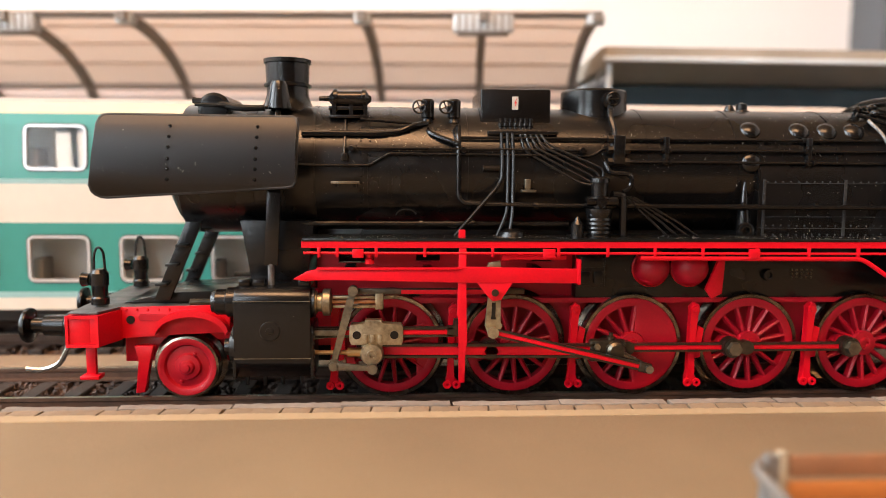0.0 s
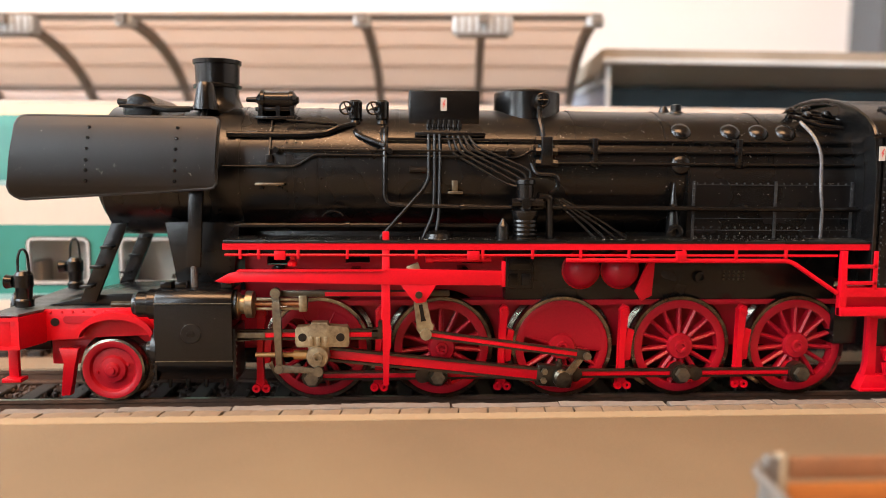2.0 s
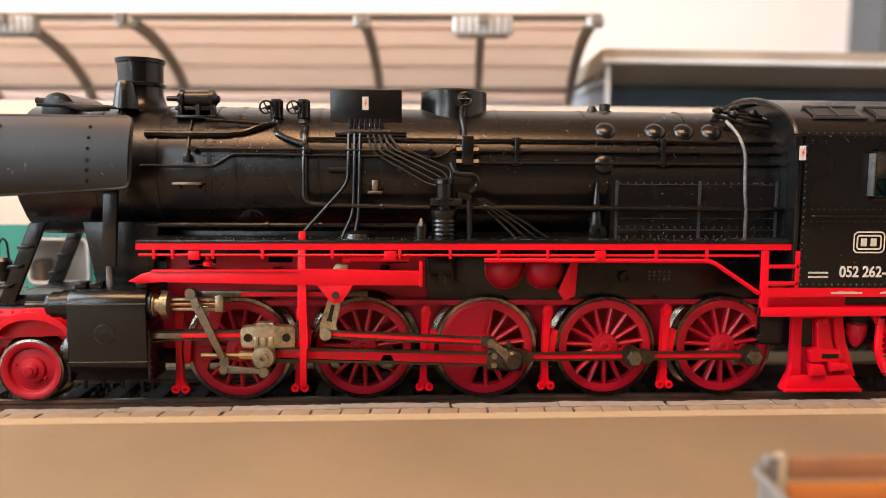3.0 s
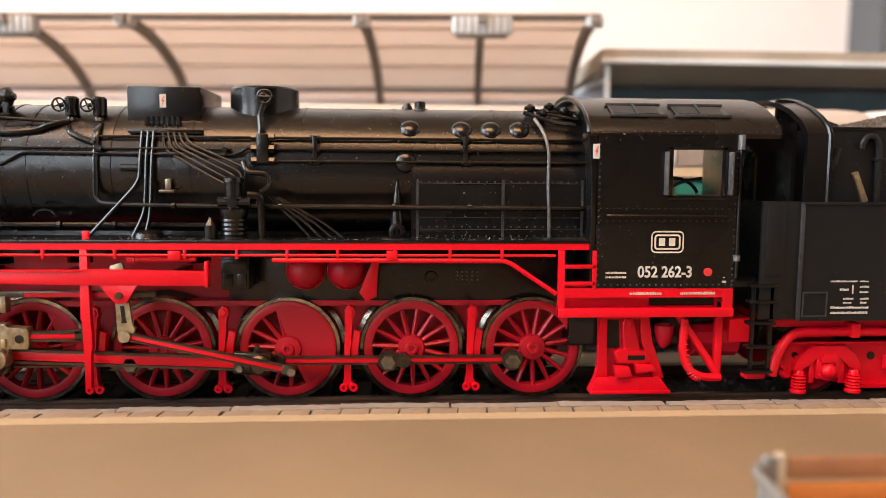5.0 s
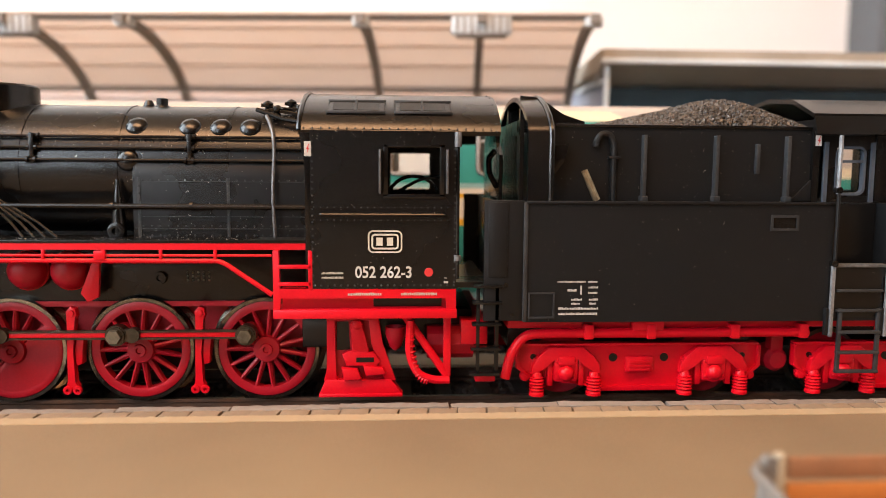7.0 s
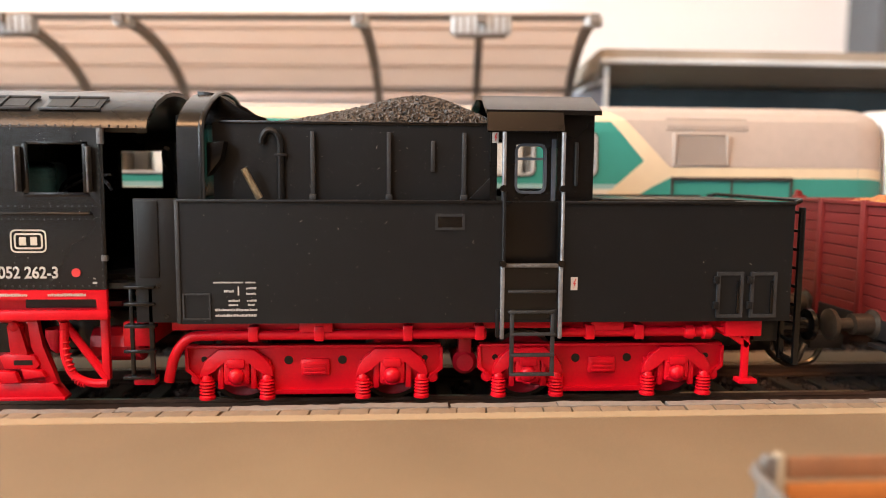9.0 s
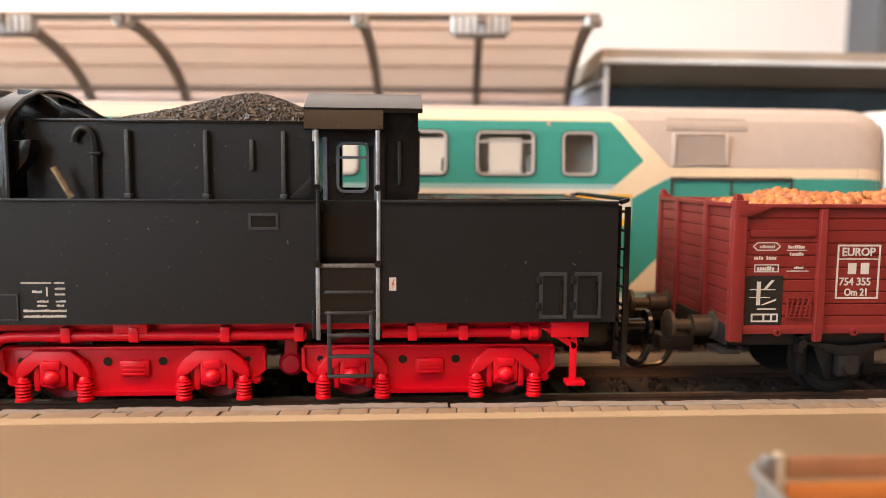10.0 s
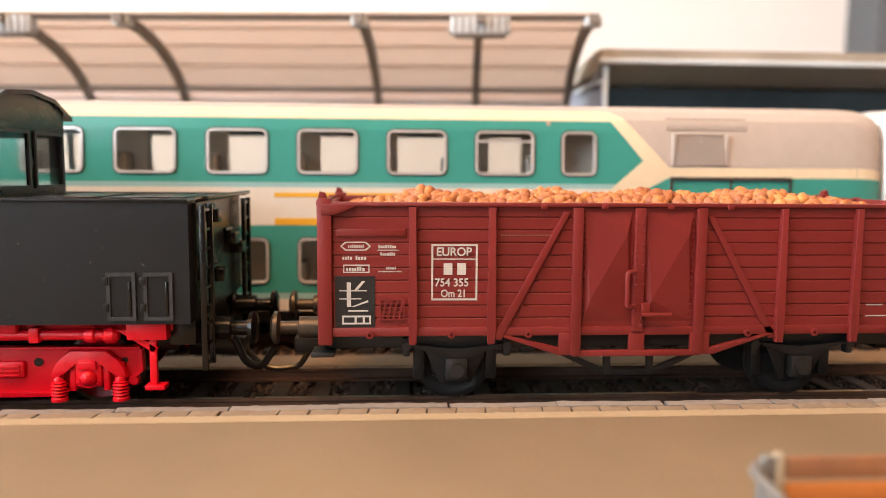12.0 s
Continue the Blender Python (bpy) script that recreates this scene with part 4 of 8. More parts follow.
part("valve_pipe", tube(M(), [(33.0, -6.6, 45.6), (32.6, -8.6, 43.4), (33.0, -9.8, 41.2), (32.6, -10.3, 39)], 0.45, 8, 0.8), BLACK, sd)
part("safety_valve", lathe(M(), [(1.5, 44.9), (1.3, 45.4), (0.9, 45.6), (0.9, 46.6), (0, 46.8)], (57.0, -0.5, 0), (57.0, -0.5, 1), 16), BLACK, loco)
part("safety_valve", lathe(M(), [(1.0, 44.9), (0.9, 45.5), (0.5, 46.3), (0, 46.4)], (54.9, -0.5, 0), (54.9, -0.5, 1), 16), BLACK, loco)
for x, z in ((55.3, 41.9), (63.2, 41.8), (67.8, 41.8), (72.2, 41.8), (54.6, 36.7)):
    m = Vector((0, on_boiler(z), z - BZ)).normalized()
    p = Vector((x, on_boiler(z, -0.1), z))
    part("washout_plug", lathe(M(), [(1.7, -0.05), (1.62, 0.12), (1.4, 0.36), (0.95, 0.6), (0.4, 0.72), (0, 0.74)], p, p + m, 24), BLACK_SMOOTH, boiler)

# firebox sides with riveted sheets
fbx = part("firebox", prism(M(), [(-11.0, 24.6), (-11.0, 34.2), (-10.55, 35.7), (-9.8, 37.6), (9.8, 37.6), (10.55, 35.7), (11.0, 34.2), (11.0, 24.6)], 55.5, 82.2, plane="yz"), BLACK, loco)
bm = M()
for x in (56.4, 69.4, 81.6):
    box(bm, x - 0.22, x + 0.22, -11.15, -11.0, 25.2, 34.2)
for z in (26.6, 33.6, 28.4):
    box(bm, 56.4, 81.8, -11.12, -11.0, z - 0.06, z + 0.06)
part("cover_strip", bm, EDGE_GREY, fbx)
bm = M()
rivets(bm, [(56.9 + 1.25 * i, -11.0, z) for i in range(20) for z in (27.0, 33.8, 25.6)], 0.17)
rivets(bm, [(x, -11.13, 25.6 + 1.05 * i) for i in range(9) for x in (56.4, 69.4, 81.6)], 0.17)
part("riveting", bm, EDGE_GREY, fbx)
part("washout_column", lathe(M(), [(1.1, 25.0), (1.0, 28), (0.5, 31.5), (0.2, 33.8), (0, 34.0)], (53.3, -10.9, 0), (53.3, -10.9, 1), 16), BLACK_SMOOTH, loco)
part("washout_flange", lathe(M(), [(0, -0.2), (0.5, -0.2), (0.55, 0.3), (0.9, 0.35), (1.25, 0.2), (1.3, -0.3), (0, -0.4)], (53.3, -12.0, 26.3), (53.3, -13, 26.3), 20), BLACK_SMOOTH, loco)
part("drain_pipe", tube(M(), [(74.6, -7.5, 43.6), (75.8, -9.6, 41.4), (76.3, -11.2, 38.6), (76.1, -11.9, 33), (76.2, -12.4, 29.9), (76.4, -12.0, 24.8)], 0.27, 8, 1.5), SILVER, loco, "silvery drain pipe")
for i, (x, y, z) in enumerate(((74.4, -4.5, 44.8), (76.0, -6.5, 44.0), (77.8, -3.0, 45.2), (79.4, -6.0, 44.2))):
    fz = part("fitting", lathe(M(), [(0, -0.9), (0.6, -0.8), (0.7, 0), (0.45, 0.3), (0.8, 0.5), (0.8, 1.0), (0.3, 1.3), (0, 1.4)], (x, y, z), (x + 0.3 * (i % 2), y - 0.2, z + 1), 12), BLACK_SMOOTH, loco)
    part("spindle", tube(M(), [(x - 1.0, y - 0.6, z + 0.6), (x + 1.6, y - 0.4, z + 0.2), (81.5, y - 1.0, z - 0.4)], 0.26, 6, 0.3), BLACK, fz)
part("fitting_rail", tube(M(), [(73, -6.8, 44.6), (77.5, -8.0, 43.0), (80.8, -9.0, 42.6)], 0.35, 8, 0.6), BLACK_SMOOTH, loco)

# air pump
ap = part("air_pump", lathe(M(), [(0, 25.2), (1.9, 25.2), (1.9, 25.6), (1.75, 25.7)] + [(1.75 + 0.12 * (i % 2), 25.8 + 0.32 * i) for i in range(10)] + [(2.0, 29.2), (2.0, 29.7), (1.1, 29.9), (1.1, 31.0), (1.7, 31.2), (1.7, 31.5), (1.2, 31.6), (1.25, 33.5), (1.5, 33.6), (1.45, 34.2), (0.6, 34.5), (0, 34.5)], (29.7, -14.0, 0), (29.7, -14.0, 1), 24), BLACK_SMOOTH, loco)
part("pump_valve", rod(rod(M(), (27.6, -14.6, 30.8), (32.2, -14.6, 30.8), 0.7), (29.7, -15.6, 30.8), (29.7, -13, 30.8), 0.8), BLACK_SMOOTH, ap)
part("pump_pot", lathe(M(), [(0.95, 25.2), (0.95, 27.4), (0.5, 28.0), (0.25, 28.5), (0, 28.5)], (26.4, -14.4, 0), (26.4, -14.4, 1), 16), BLACK_SMOOTH, ap)
part("pump_pipe", tube(M(), [(31.6, -14, 31.8), (33.4, -13.6, 31.6), (33.6, -13.4, 25.3)], 0.6, 10, 0.6), BLACK_SMOOTH, ap)
part("pump_pipe", tube(M(), [(30.8, -12.4, 36.6), (31.4, -13.0, 35.0), (34.6, -13.2, 34.9), (34.8, -13.2, 33.0), (33.4, -13.6, 32.2)], 0.38, 8, 0.9), BLACK_SMOOTH, ap)
for i in range(4):
    part("pipe", tube(M(), [(34.2 + 0.5 * i, -11.6, 31.4), (38.5 + 1.3 * i, -12.4, 27.6), (40.6 + 1.6 * i, -13.2, 25.4)], 0.2, 6), BLACK, loco)
part("condenser_coil", tube(M(), [(1.0 + 1.6 * math.cos(t), -9.7, 28.2 + 1.1 * math.sin(t)) for t in (0.3 + 0.3 * i for i in range(10))], 0.2, 6), BLACK, loco)

# running board, red edge beam, thin pipes under it
# black block added to darken the gap under the boiler
part("boiler_cradle", box(M(), -13, 55.4, -4, 4, 20.5, 25.8, 0.2), BLACK, loco)
part("running_board", box(M(), -14.0, 82.2, -16.75, -8.5, 25.0, 25.42, 0.08), BLACK, loco)
part("running_board", box(M(), -14.0, 82.2, 8.5, 16.4, 25.05, 25.4, 0.08), BLACK, loco)
for s in (-1, 1):
    part("edge_beam", prism(M(), [(s * 16.65, 24.98), (s * 16.65, 24.05), (s * 16.3, 24.0), (s * 16.3, 24.7), (s * 14, 24.7), (s * 14, 24.98)], -14.1, 82.3, plane="yz"), RED, loco)
part("thin_pipe", tube(M(), [(-13.8, -16.5, 23.3), (68.0, -16.5, 23.2), (76.5, -16.6, 23.2)], 0.20), RED, loco)
part("thin_pipe", tube(M(), [(35.5, -16.4, 22.5), (69.0, -16.4, 22.4), (70.0, -16.5, 22.0), (76.6, -16.9, 17.6)], 0.36, 8, 0.8), RED, loco)
for x in (-11.6, -9.0, -3.4, 3.6, 13.5, 23.2, 30.5, 37.6, 44.8, 53.0, 61.0, 68.6):
    part("pipe_clip", box(M(), x - 0.22, x + 0.22, -16.75, -16.25, 22.7, 24.1, 0.06), RED, loco)
for x, w in ((-6.0, 0.8), (21.8, 0.9), (52.6, 0.8)):
    part("pipe_box", box(M(), x - w, x + w, -16.9, -16.2, 22.6, 23.9, 0.1), RED, loco)
part("linkage_rod", rod(rod(M(), (15.5, -15.6, 22.6), (24.5, -15.6, 22.6), 0.42), (14.9, -15.6, 22.6), (16.0, -15.6, 22.6), 0.62), RED, loco)
part("drain_tap", lathe(M(), [(0.7, 0), (0.7, 0.6), (0.35, 0.9), (0.35, 1.7), (0, 1.8)], (-4.4, -15.5, 21.6), (-4.4, -15.5, 24), 12), RED, loco)

# red valve gear carrier
vc = part("valve_gear_carrier", prism(M(), [(-15.3, 19.5), (-13.4, 20.6), (-11.0, 21.15), (9.0, 21.05), (9.0, 21.3), (26.0, 20.95), (26.4, 20.9), (26.4, 18.85), (9.0, 19.0), (-10.5, 19.45), (-13.5, 19.2)], -16.8, -16.0, 0.10), RED, loco)
part("flange", box(box(M(), -12, 9, -17.05, -15.7, 20.9, 21.15, 0.05), 26.0, 26.5, -17.1, -15.5, 18.7, 22.4, 0.06), RED, vc)
part("carrier_post", prism(M(), [(8.6, 24.2), (9.7, 24.2), (9.7, 13.0), (9.9, 12.6), (9.9, 9.6), (9.6, 9.4), (9.6, 4.0), (8.7, 4.0), (8.7, 13.8), (8.4, 14.0)], -16.6, -15.6, 0.08), RED, vc)
part("link_bracket", prism(M(), [(11.2, 19.0), (16.6, 19.0), (15.2, 17.0), (14.9, 16.4), (13.6, 16.2), (12.9, 16.8)], -16.7, -16.1, 0.08), RED, vc)
part("pivot_bolt", rod(M(), (13.9, -17.0, 17.5), (13.9, -16, 17.5), 0.55, 0.5, 8), BLACK_STEEL, vc)
part("carrier_head", box(M(), 8.6, 9.6, -15.5, -15.0, 24.2, 26.6, 0.1), RED, vc)

# cylinders
def cylinder(s):
    c = part("cylinder_block", prism(M(), [(s * 10, 4.9), (s * 15.4, 4.9), (s * 16.6, 6.6), (s * 17.0, 7.6), (s * 17.1, 8.4), (s * 17.1, 16.0), (s * 17.02, 16.7), (s * 16.75, 17.3), (s * 16.3, 17.8), (s * 15.7, 18.15), (s * 14.9, 18.3), (s * 10, 18.3)], -23.8, -12.9, 0.16, plane="yz"), BLACK_SMOOTH, loco)
    for x in (-22.6, -20.5, -14.0):
        part("bolt", box(M(), x - 0.8, x + 0.8, s * 15.2, s * 13.2, 18.2, 19.2, 0.12), BLACK_SMOOTH, c)
    part("valve_chest_cover", lathe(M(), [(0, -27.4), (1.5, -27.3), (1.7, -26.8), (1.9, -26.6), (1.9, -25.2), (2.2, -25.0), (2.2, -23.8), (0, -23.8)], (0, s * 14.6, 15.9), (1, s * 14.6, 15.9), 24), BLACK_SMOOTH, c)
    part("tail_rod", rod(M(), (-30.5, s * 14.6, 15.9), (-27.2, s * 14.6, 15.9), 0.45), BLACK_STEEL, c)
    part("cylinder_cover", lathe(M(), [(0, -25.8), (1.2, -25.6), (1.3, -24.8), (2.6, -24.6), (2.8, -23.8), (0, -23.8)], (0, s * 14.4, 9.2), (1, s * 14.4, 9.2), 24), BLACK_SMOOTH, c)
    part("gland", lathe(M(), [(0, -12.9), (1.9, -12.9), (1.7, -12.2), (1.4, -12.0), (1.4, -11.4), (2.0, -11.2), (2.0, -10.2), (1.2, -10.0), (0.6, -9.9), (0, -9.9)], (0, s * 14.6, 15.8), (1, s * 14.6, 15.8), 24), BRASS if s < 0 else BLACK, c, "dull brass valve gland")
    part("gland_ring", lathe(M(), [(2.2, -12.9), (2.3, -12.4), (1.5, -12.3)], (0, s * 14.6, 15.8), (1, s * 14.6, 15.8), 12), BLACK, c)
    if s < 0:
        part("plug", lathe(M(), [(0, 0.25), (0.5, 0.25), (0.55, 0.12), (1.35, 0.12), (1.45, 0), (1.5, -0.2)], (-18.7, -17.1, 12.0), (-18.7, -18.1, 12.0), 24), BLACK, c)
        part("plug_slot", box(M(), -19.2, -18.2, -17.42, -17.3, 11.7, 11.95), BLACK_SMOOTH, c)
        part("seam", box(box(M(), -23.85, -12.85, -17.16, -17.08, 16.3, 16.42), -23.85, -12.85, -17.1, -16.95, 7.9, 8.02), GREY_METAL, c)
        part("end_flange", box(box(M(), -12.95, -12.5, -16.8, -10, 4.8, 12.6, 0.1), -24.15, -23.75, -16.6, -10, 4.9, 12.6, 0.1), BLACK, c)
        bm = M()
        for i in range(7):
            rod(bm, (-12.9, -16.5, 5.0 + 1.0 * i), (-12.35, -16.5, 5.0 + 1.0 * i), 0.2, seg=6)
            rod(bm, (-23.8, -16.3, 5.4 + 1.0 * i), (-24.3, -16.3, 5.4 + 1.0 * i), 0.2, seg=6)
        part("bolting", bm, BLACK, c)
        for x in (-22.4, -19.8, -17.2, -14.4):
            part("drain_cock", rod(M(), (x, -15, 5.0), (x, -15, 3.6), 0.35, 0.25, 8), BLACK, c)
        part("slide_bar", box(M(), -13.0, 8.0, -15.4, -14.4, 11.0, 11.75, 0.08), RED, c, "red slide bar with dark edges")
        part("slide_bar_edge", box(box(M(), -13.0, 8.0, -15.5, -14.5, 11.78, 12.1), -13.0, 8.0, -15.5, -14.5, 10.65, 10.97), BLACK_STEEL, c)
        part("slide_bar_end", prism(M(), [(7.0, 10.7), (8.9, 10.7), (8.9, 13.3), (8.0, 13.3), (8.0, 12.2), (7.0, 12.2)], -15.5, -14.3, 0.08), BLACK_STEEL, c)
        part("slide_bar_root", prism(M(), [(-13.0, 10.3), (-13.0, 12.1), (-8.5, 12.1), (-8.5, 10.9)], -15.5, -14.3, 0.08), GREY_METAL, c)
        part("valve_guide", box(box(M(), -9.8, -3.4, -15.2, -14.2, 15.0, 15.4, 0.08), -9.8, -3.4, -15.2, -14.2, 16.4, 16.8, 0.08), BRASS, c, "dull brass valve guide")
        part("valve_guide_end", box(M(), -3.6, -2.4, -15.4, -14.0, 14.8, 17.2, 0.12), BRASS, c)
        part("valve_spindle", rod(M(), (-10, -14.7, 15.9), (-2.6, -14.7, 15.9), 0.35), material("copper_spindle", (0.5, 0.24, 0.12), 0.35, 0.9, 0.2), c, "coppery valve spindle")
        part("radius_bar", box(M(), -6.8, 18.5, -15.2, -14.7, 17.0, 17.9, 0.08), BLACK_STEEL, c)
        part("radius_bar_face", box(M(), 0.2, 12.6, -15.35, -15.2, 17.1, 17.7), RED, c)


cylinder(-1)
cylinder(1)
part("saddle", prism(M(), [(-24.2, 27.5), (-13.0, 27.5), (-14.2, 18.2), (-22.6, 18.2)], -9.6, 9.6, 0.2), BLACK, loco)
bm = M()
rivets(bm, [(-22.8 + 1.2 * i, -9.6, z) for i in range(8) for z in (26.0, 19.6)] + [(x, -9.6, 19.6 + 1.1 * i) for i in range(6) for x in (-22.4, -14.6)], 0.15)
part("riveting", bm, BLACK_SMOOTH, loco)

# main frame
# the deeper red puts the shade behind the wheels into the frame
fr = part("main_frame", box(box(M(), -22, 102, -6.4, -5.4, 7.4, 14.6), -22, 102, 5.4, 6.4, 7.4, 14.6), DEEP_RED, loco)
part("frame_block", box(M(), 20, 78, -5.3, 5.3, 3.6, 14.2, 0.3), BLACK, fr)
part("frame_block", box(M(), -20, 20, -5.3, 5.3, 4.6, 12.2, 0.3), BLACK, fr)
part("ash_pan", box(M(), 27.6, 81, -9.0, 9.0, 15.2, 24.9, 0.3), BLACK, loco)
part("grate_block", box(box(box(box(M(), 27.2, 31.4, -12.4, -9, 17.6, 22.6, 0.2), 27.6, 29.0, -12.7, -12.3, 18.2, 20.0, 0.1), 29.6, 31.0, -12.7, -12.3, 18.2, 20.0, 0.1), 27.6, 31.0, -12.7, -12.3, 20.6, 22.2, 0.1), BLACK, loco)
part("sand_pipe_flange", lathe(M(), [(0, 0), (0.5, 0), (0.5, 0.4), (0.9, 0.4), (1.0, -0.3), (0, -0.3)], (58.6, -9.4, 19.0), (58.6, -10.4, 19.0), 16), BLACK_SMOOTH, loco)
rivets_bm = M()
rivets(rivets_bm, [(62.6 + 0.8 * i, -9.05, 18.6 + 0.6 * j) for i in range(5) for j in range(3)], 0.2)
part("bolting", rivets_bm, GREY_METAL, loco)
part("step_bracket", prism(M(), [(47.6, 17.0), (49.8, 22.5), (50.6, 22.5), (50.2, 16.4), (48.6, 15.6)], -11.6, -10.8, 0.1), RED, loco)
for x in (39.4, 45.6):
    t = part("air_tank", lathe(M(), [(0, 12.4), (0.9, 12.3), (1.9, 11.8), (2.6, 10.9), (2.9, 9.6), (2.9, -9.6), (2.6, -10.9), (1.9, -11.8), (0.9, -12.3), (0, -12.4)], (x, 0, 20.2), (x, -1, 20.2), 32), DEEP_RED, loco, "dull red round-ended air tank")
    part("tank_strap", lathe(M(), [(2.9, 9.9), (3.02, 9.85), (3.02, 9.3), (2.9, 9.25)], (x, 0, 20.2), (x, -1, 20.2), 32), RED, t)
bm = M()
for x0, x1, top in ((-13, -9.6, 22.0), (-9.6, -5.4, 20.6), (-5.4, 2.6, 22.0), (2.6, 6.4, 20.9), (6.4, 21.0, 22.2), (21.0, 24.4, 20.8), (24.4, 28.0, 22.2)):
    box(bm, x0, x1, -6.5, -5.5, 14.62, top)
# plate takes the deeper red as well, for the shade behind the gear
part("inner_frame_plate", bm, DEEP_RED, loco, "frame plate behind the gear, shade set in deep red", smooth=0)
part("cross_stay", box(box(box(M(), -8.4, -6.8, -11.5, -6.5, 19.4, 20.6, 0.1), 3.6, 5.0, -12.5, -6.5, 18.8, 20.4, 0.1), 20.2, 21.6, -12, -6.5, 18.6, 20.6, 0.1), BLACK, loco)
part("frame_arch", prism(M(), [(-6, 14.6), (102, 14.6), (102, 15.4), (-6, 15.4)], -9.2, -5.4), DEEP_RED, loco)

# brake hangers between the wheels
hg = None
for x in (-10.0, 7.9, 26.9, 45.8, 64.6):
    if hg is None:
        hg = part("brake_hanger", prism(M(), [(0.2, 15.0), (0.9, 14.7), (1.1, 13.6), (0.65, 13.0), (0.7, 10.5), (0.25, 8.0), (0.45, 5.5), (0.4, 3.4), (0.9, 2.9), (0.9, 2.0), (-0.8, 2.0), (-0.8, 3.0), (-0.45, 4.0), (-0.5, 8.0), (-0.25, 12.8), (-0.5, 14.2)], -11.6, -10.3, 0.12), RED, loco, at=(x, 0, 0))
        sh = part("brake_shoe", prism(M(), [(1.0, 11.2), (2.0, 10.8), (1.6, 8.6), (1.5, 6.2), (0.6, 6.0), (0.4, 8.6)], -11.2, -9.6, 0.1), RED, hg)
        bo = part("hanger_bolt", lathe(lathe(lathe(M(), [(0.2, 0.1), (0.25, 0.3), (0.6, 0.3), (0.68, 0.15), (0.68, -0.1)], (-0.6, -11.6, 2.3), (-0.6, -12.6, 2.3), 14), [(0.2, 0.1), (0.25, 0.3), (0.6, 0.3), (0.68, 0.15), (0.68, -0.1)], (0.85, -11.6, 2.3), (0.85, -12.6, 2.3), 14), [(0, 0.3), (0.45, 0.25), (0.5, -0.1)], (0.3, -11.6, 14.0), (0.3, -12.6, 14.0), 12), RED, hg)
    else:
        o = again(hg, (x, 0, 0))
        again(sh, (0, 0, 0), parent=o)
        again(bo, (0, 0, 0), parent=o)

# driving wheels
def segment(ang, dist, r, y0, y1):
    al = math.acos(dist / r)
    pts = [(r * math.cos(ang - al + 2 * al * i / 20), r * math.sin(ang - al + 2 * al * i / 20)) for i in range(21)]
    return prism(M(), pts, y0, y1, 0.08)


def wheel_mesh():
    bm = M()
    lathe(bm, [(6.0, 8.5), (6.1, 9.9), (6.9, 10.05), (7.35, 9.9), (7.35, 8.5), (6.0, 8.5)], (0, 0, 0), (0, -1, 0), 56)
    lathe(bm, [(0.9, 10.9), (1.0, 10.5), (1.9, 10.4), (2.1, 10.0), (2.1, 8.6), (0, 8.6)], (0, 0, 0), (0, -1, 0), 28)
    lathe(bm, [(0.9, 10.9), (0.5, 10.9), (0.4, 10.6), (0, 10.6)], (0, 0, 0), (0, -1, 0), 28)
    return bm


def spoke_mesh():
    bm = M()
    vs = [bm.verts.new((r, y, w)) for r, ww in ((1.8, 0.46), (6.3, 0.30)) for w, y in ((-ww, -8.8), (ww, -8.8), (ww * 0.8, -9.7), (0, -9.95), (-ww * 0.8, -9.7))]
    for k in range(5):
        bm.faces.new((vs[k], vs[(k + 1) % 5], vs[5 + (k + 1) % 5], vs[5 + k]))
    return bm


def tyre_mesh():
    bm = M()
    lathe(bm, [(7.35, 9.7), (7.45, 9.95), (7.95, 9.95), (8.05, 9.7), (8.08, 7.9), (8.75, 7.4), (8.75, 6.9), (7.2, 6.9), (7.2, 8.4), (7.35, 9.7)], (0, 0, 0), (0, -1, 0), 64)
    return bm


wheels = []
wm = tm = None
for i, x in enumerate(AX):
    if wm is None:
        w = wm = part("driving_wheel", wheel_mesh(), DEEP_RED, loco, at=(x, 0, R))
        t = tm = part("tyre", tyre_mesh(), STEEL, w, "worn bright steel tyre")
        ax = part("axle", rod(M(), (0, -9, 0), (0, 9, 0), 1.1, seg=12), BLACK_STEEL, w)
        part("counterweight", segment(0.0, 3.9, 6.4, -9.85, -9.0), DEEP_RED, w)
        cw = w.children[-1]
        fw = part("far_wheel", lathe(M(), [(0, 9.6), (2, 9.6), (2.2, 9.0), (7.35, 9.0), (7.35, 8.5), (0, 8.5)], (0, 0, 0), (0, 1, 0), 40), DEEP_RED, w)
        sp = None
        ft = again(tm, (0, 0, 0), "far_tyre", w, (0, 0, 180))
    else:
        w = again(wm, (x, 0, R))
        again(tm, (0, 0, 0), parent=w)
        again(ax, (0, 0, 0), parent=w)
        if i == 2:
            part("counterweight", segment(0.0, 0.5, 6.5, -9.95, -9.0), DEEP_RED, w)
        else:
            again(cw, (0, 0, 0), parent=w)
        again(fw, (0, 0, 0), "far_wheel", w)
        again(tm, (0, 0, 0), "far_tyre", w, (0, 0, 180))
    for k in range(15):
        if sp is None:
            sp = part("spoke", spoke_mesh(), DEEP_RED, w)
            sp.rotation_euler = (0, -math.tau * 0.5 / 15, 0)
        else:
            again(sp, (0, 0, 0), "spoke", w, (0, -360 * (k + 0.5) / 15, 0))
    part("crank_boss", rod(rod(M(), (-CRANK, -10.2, 0), (-CRANK, -8.8, 0), 1.3, seg=20), (-CRANK, -11.3, 0), (-CRANK, -10, 0), 0.7, seg=16), DEEP_RED if i != 2 else BLACK_STEEL, w)
    wheels.append((w, (x, 0, R), R))
# return crank on the third axle
rc = wheels[2][0]
EX, EZ = 2.3 * math.cos(radians(-74)), 2.3 * math.sin(radians(-74))
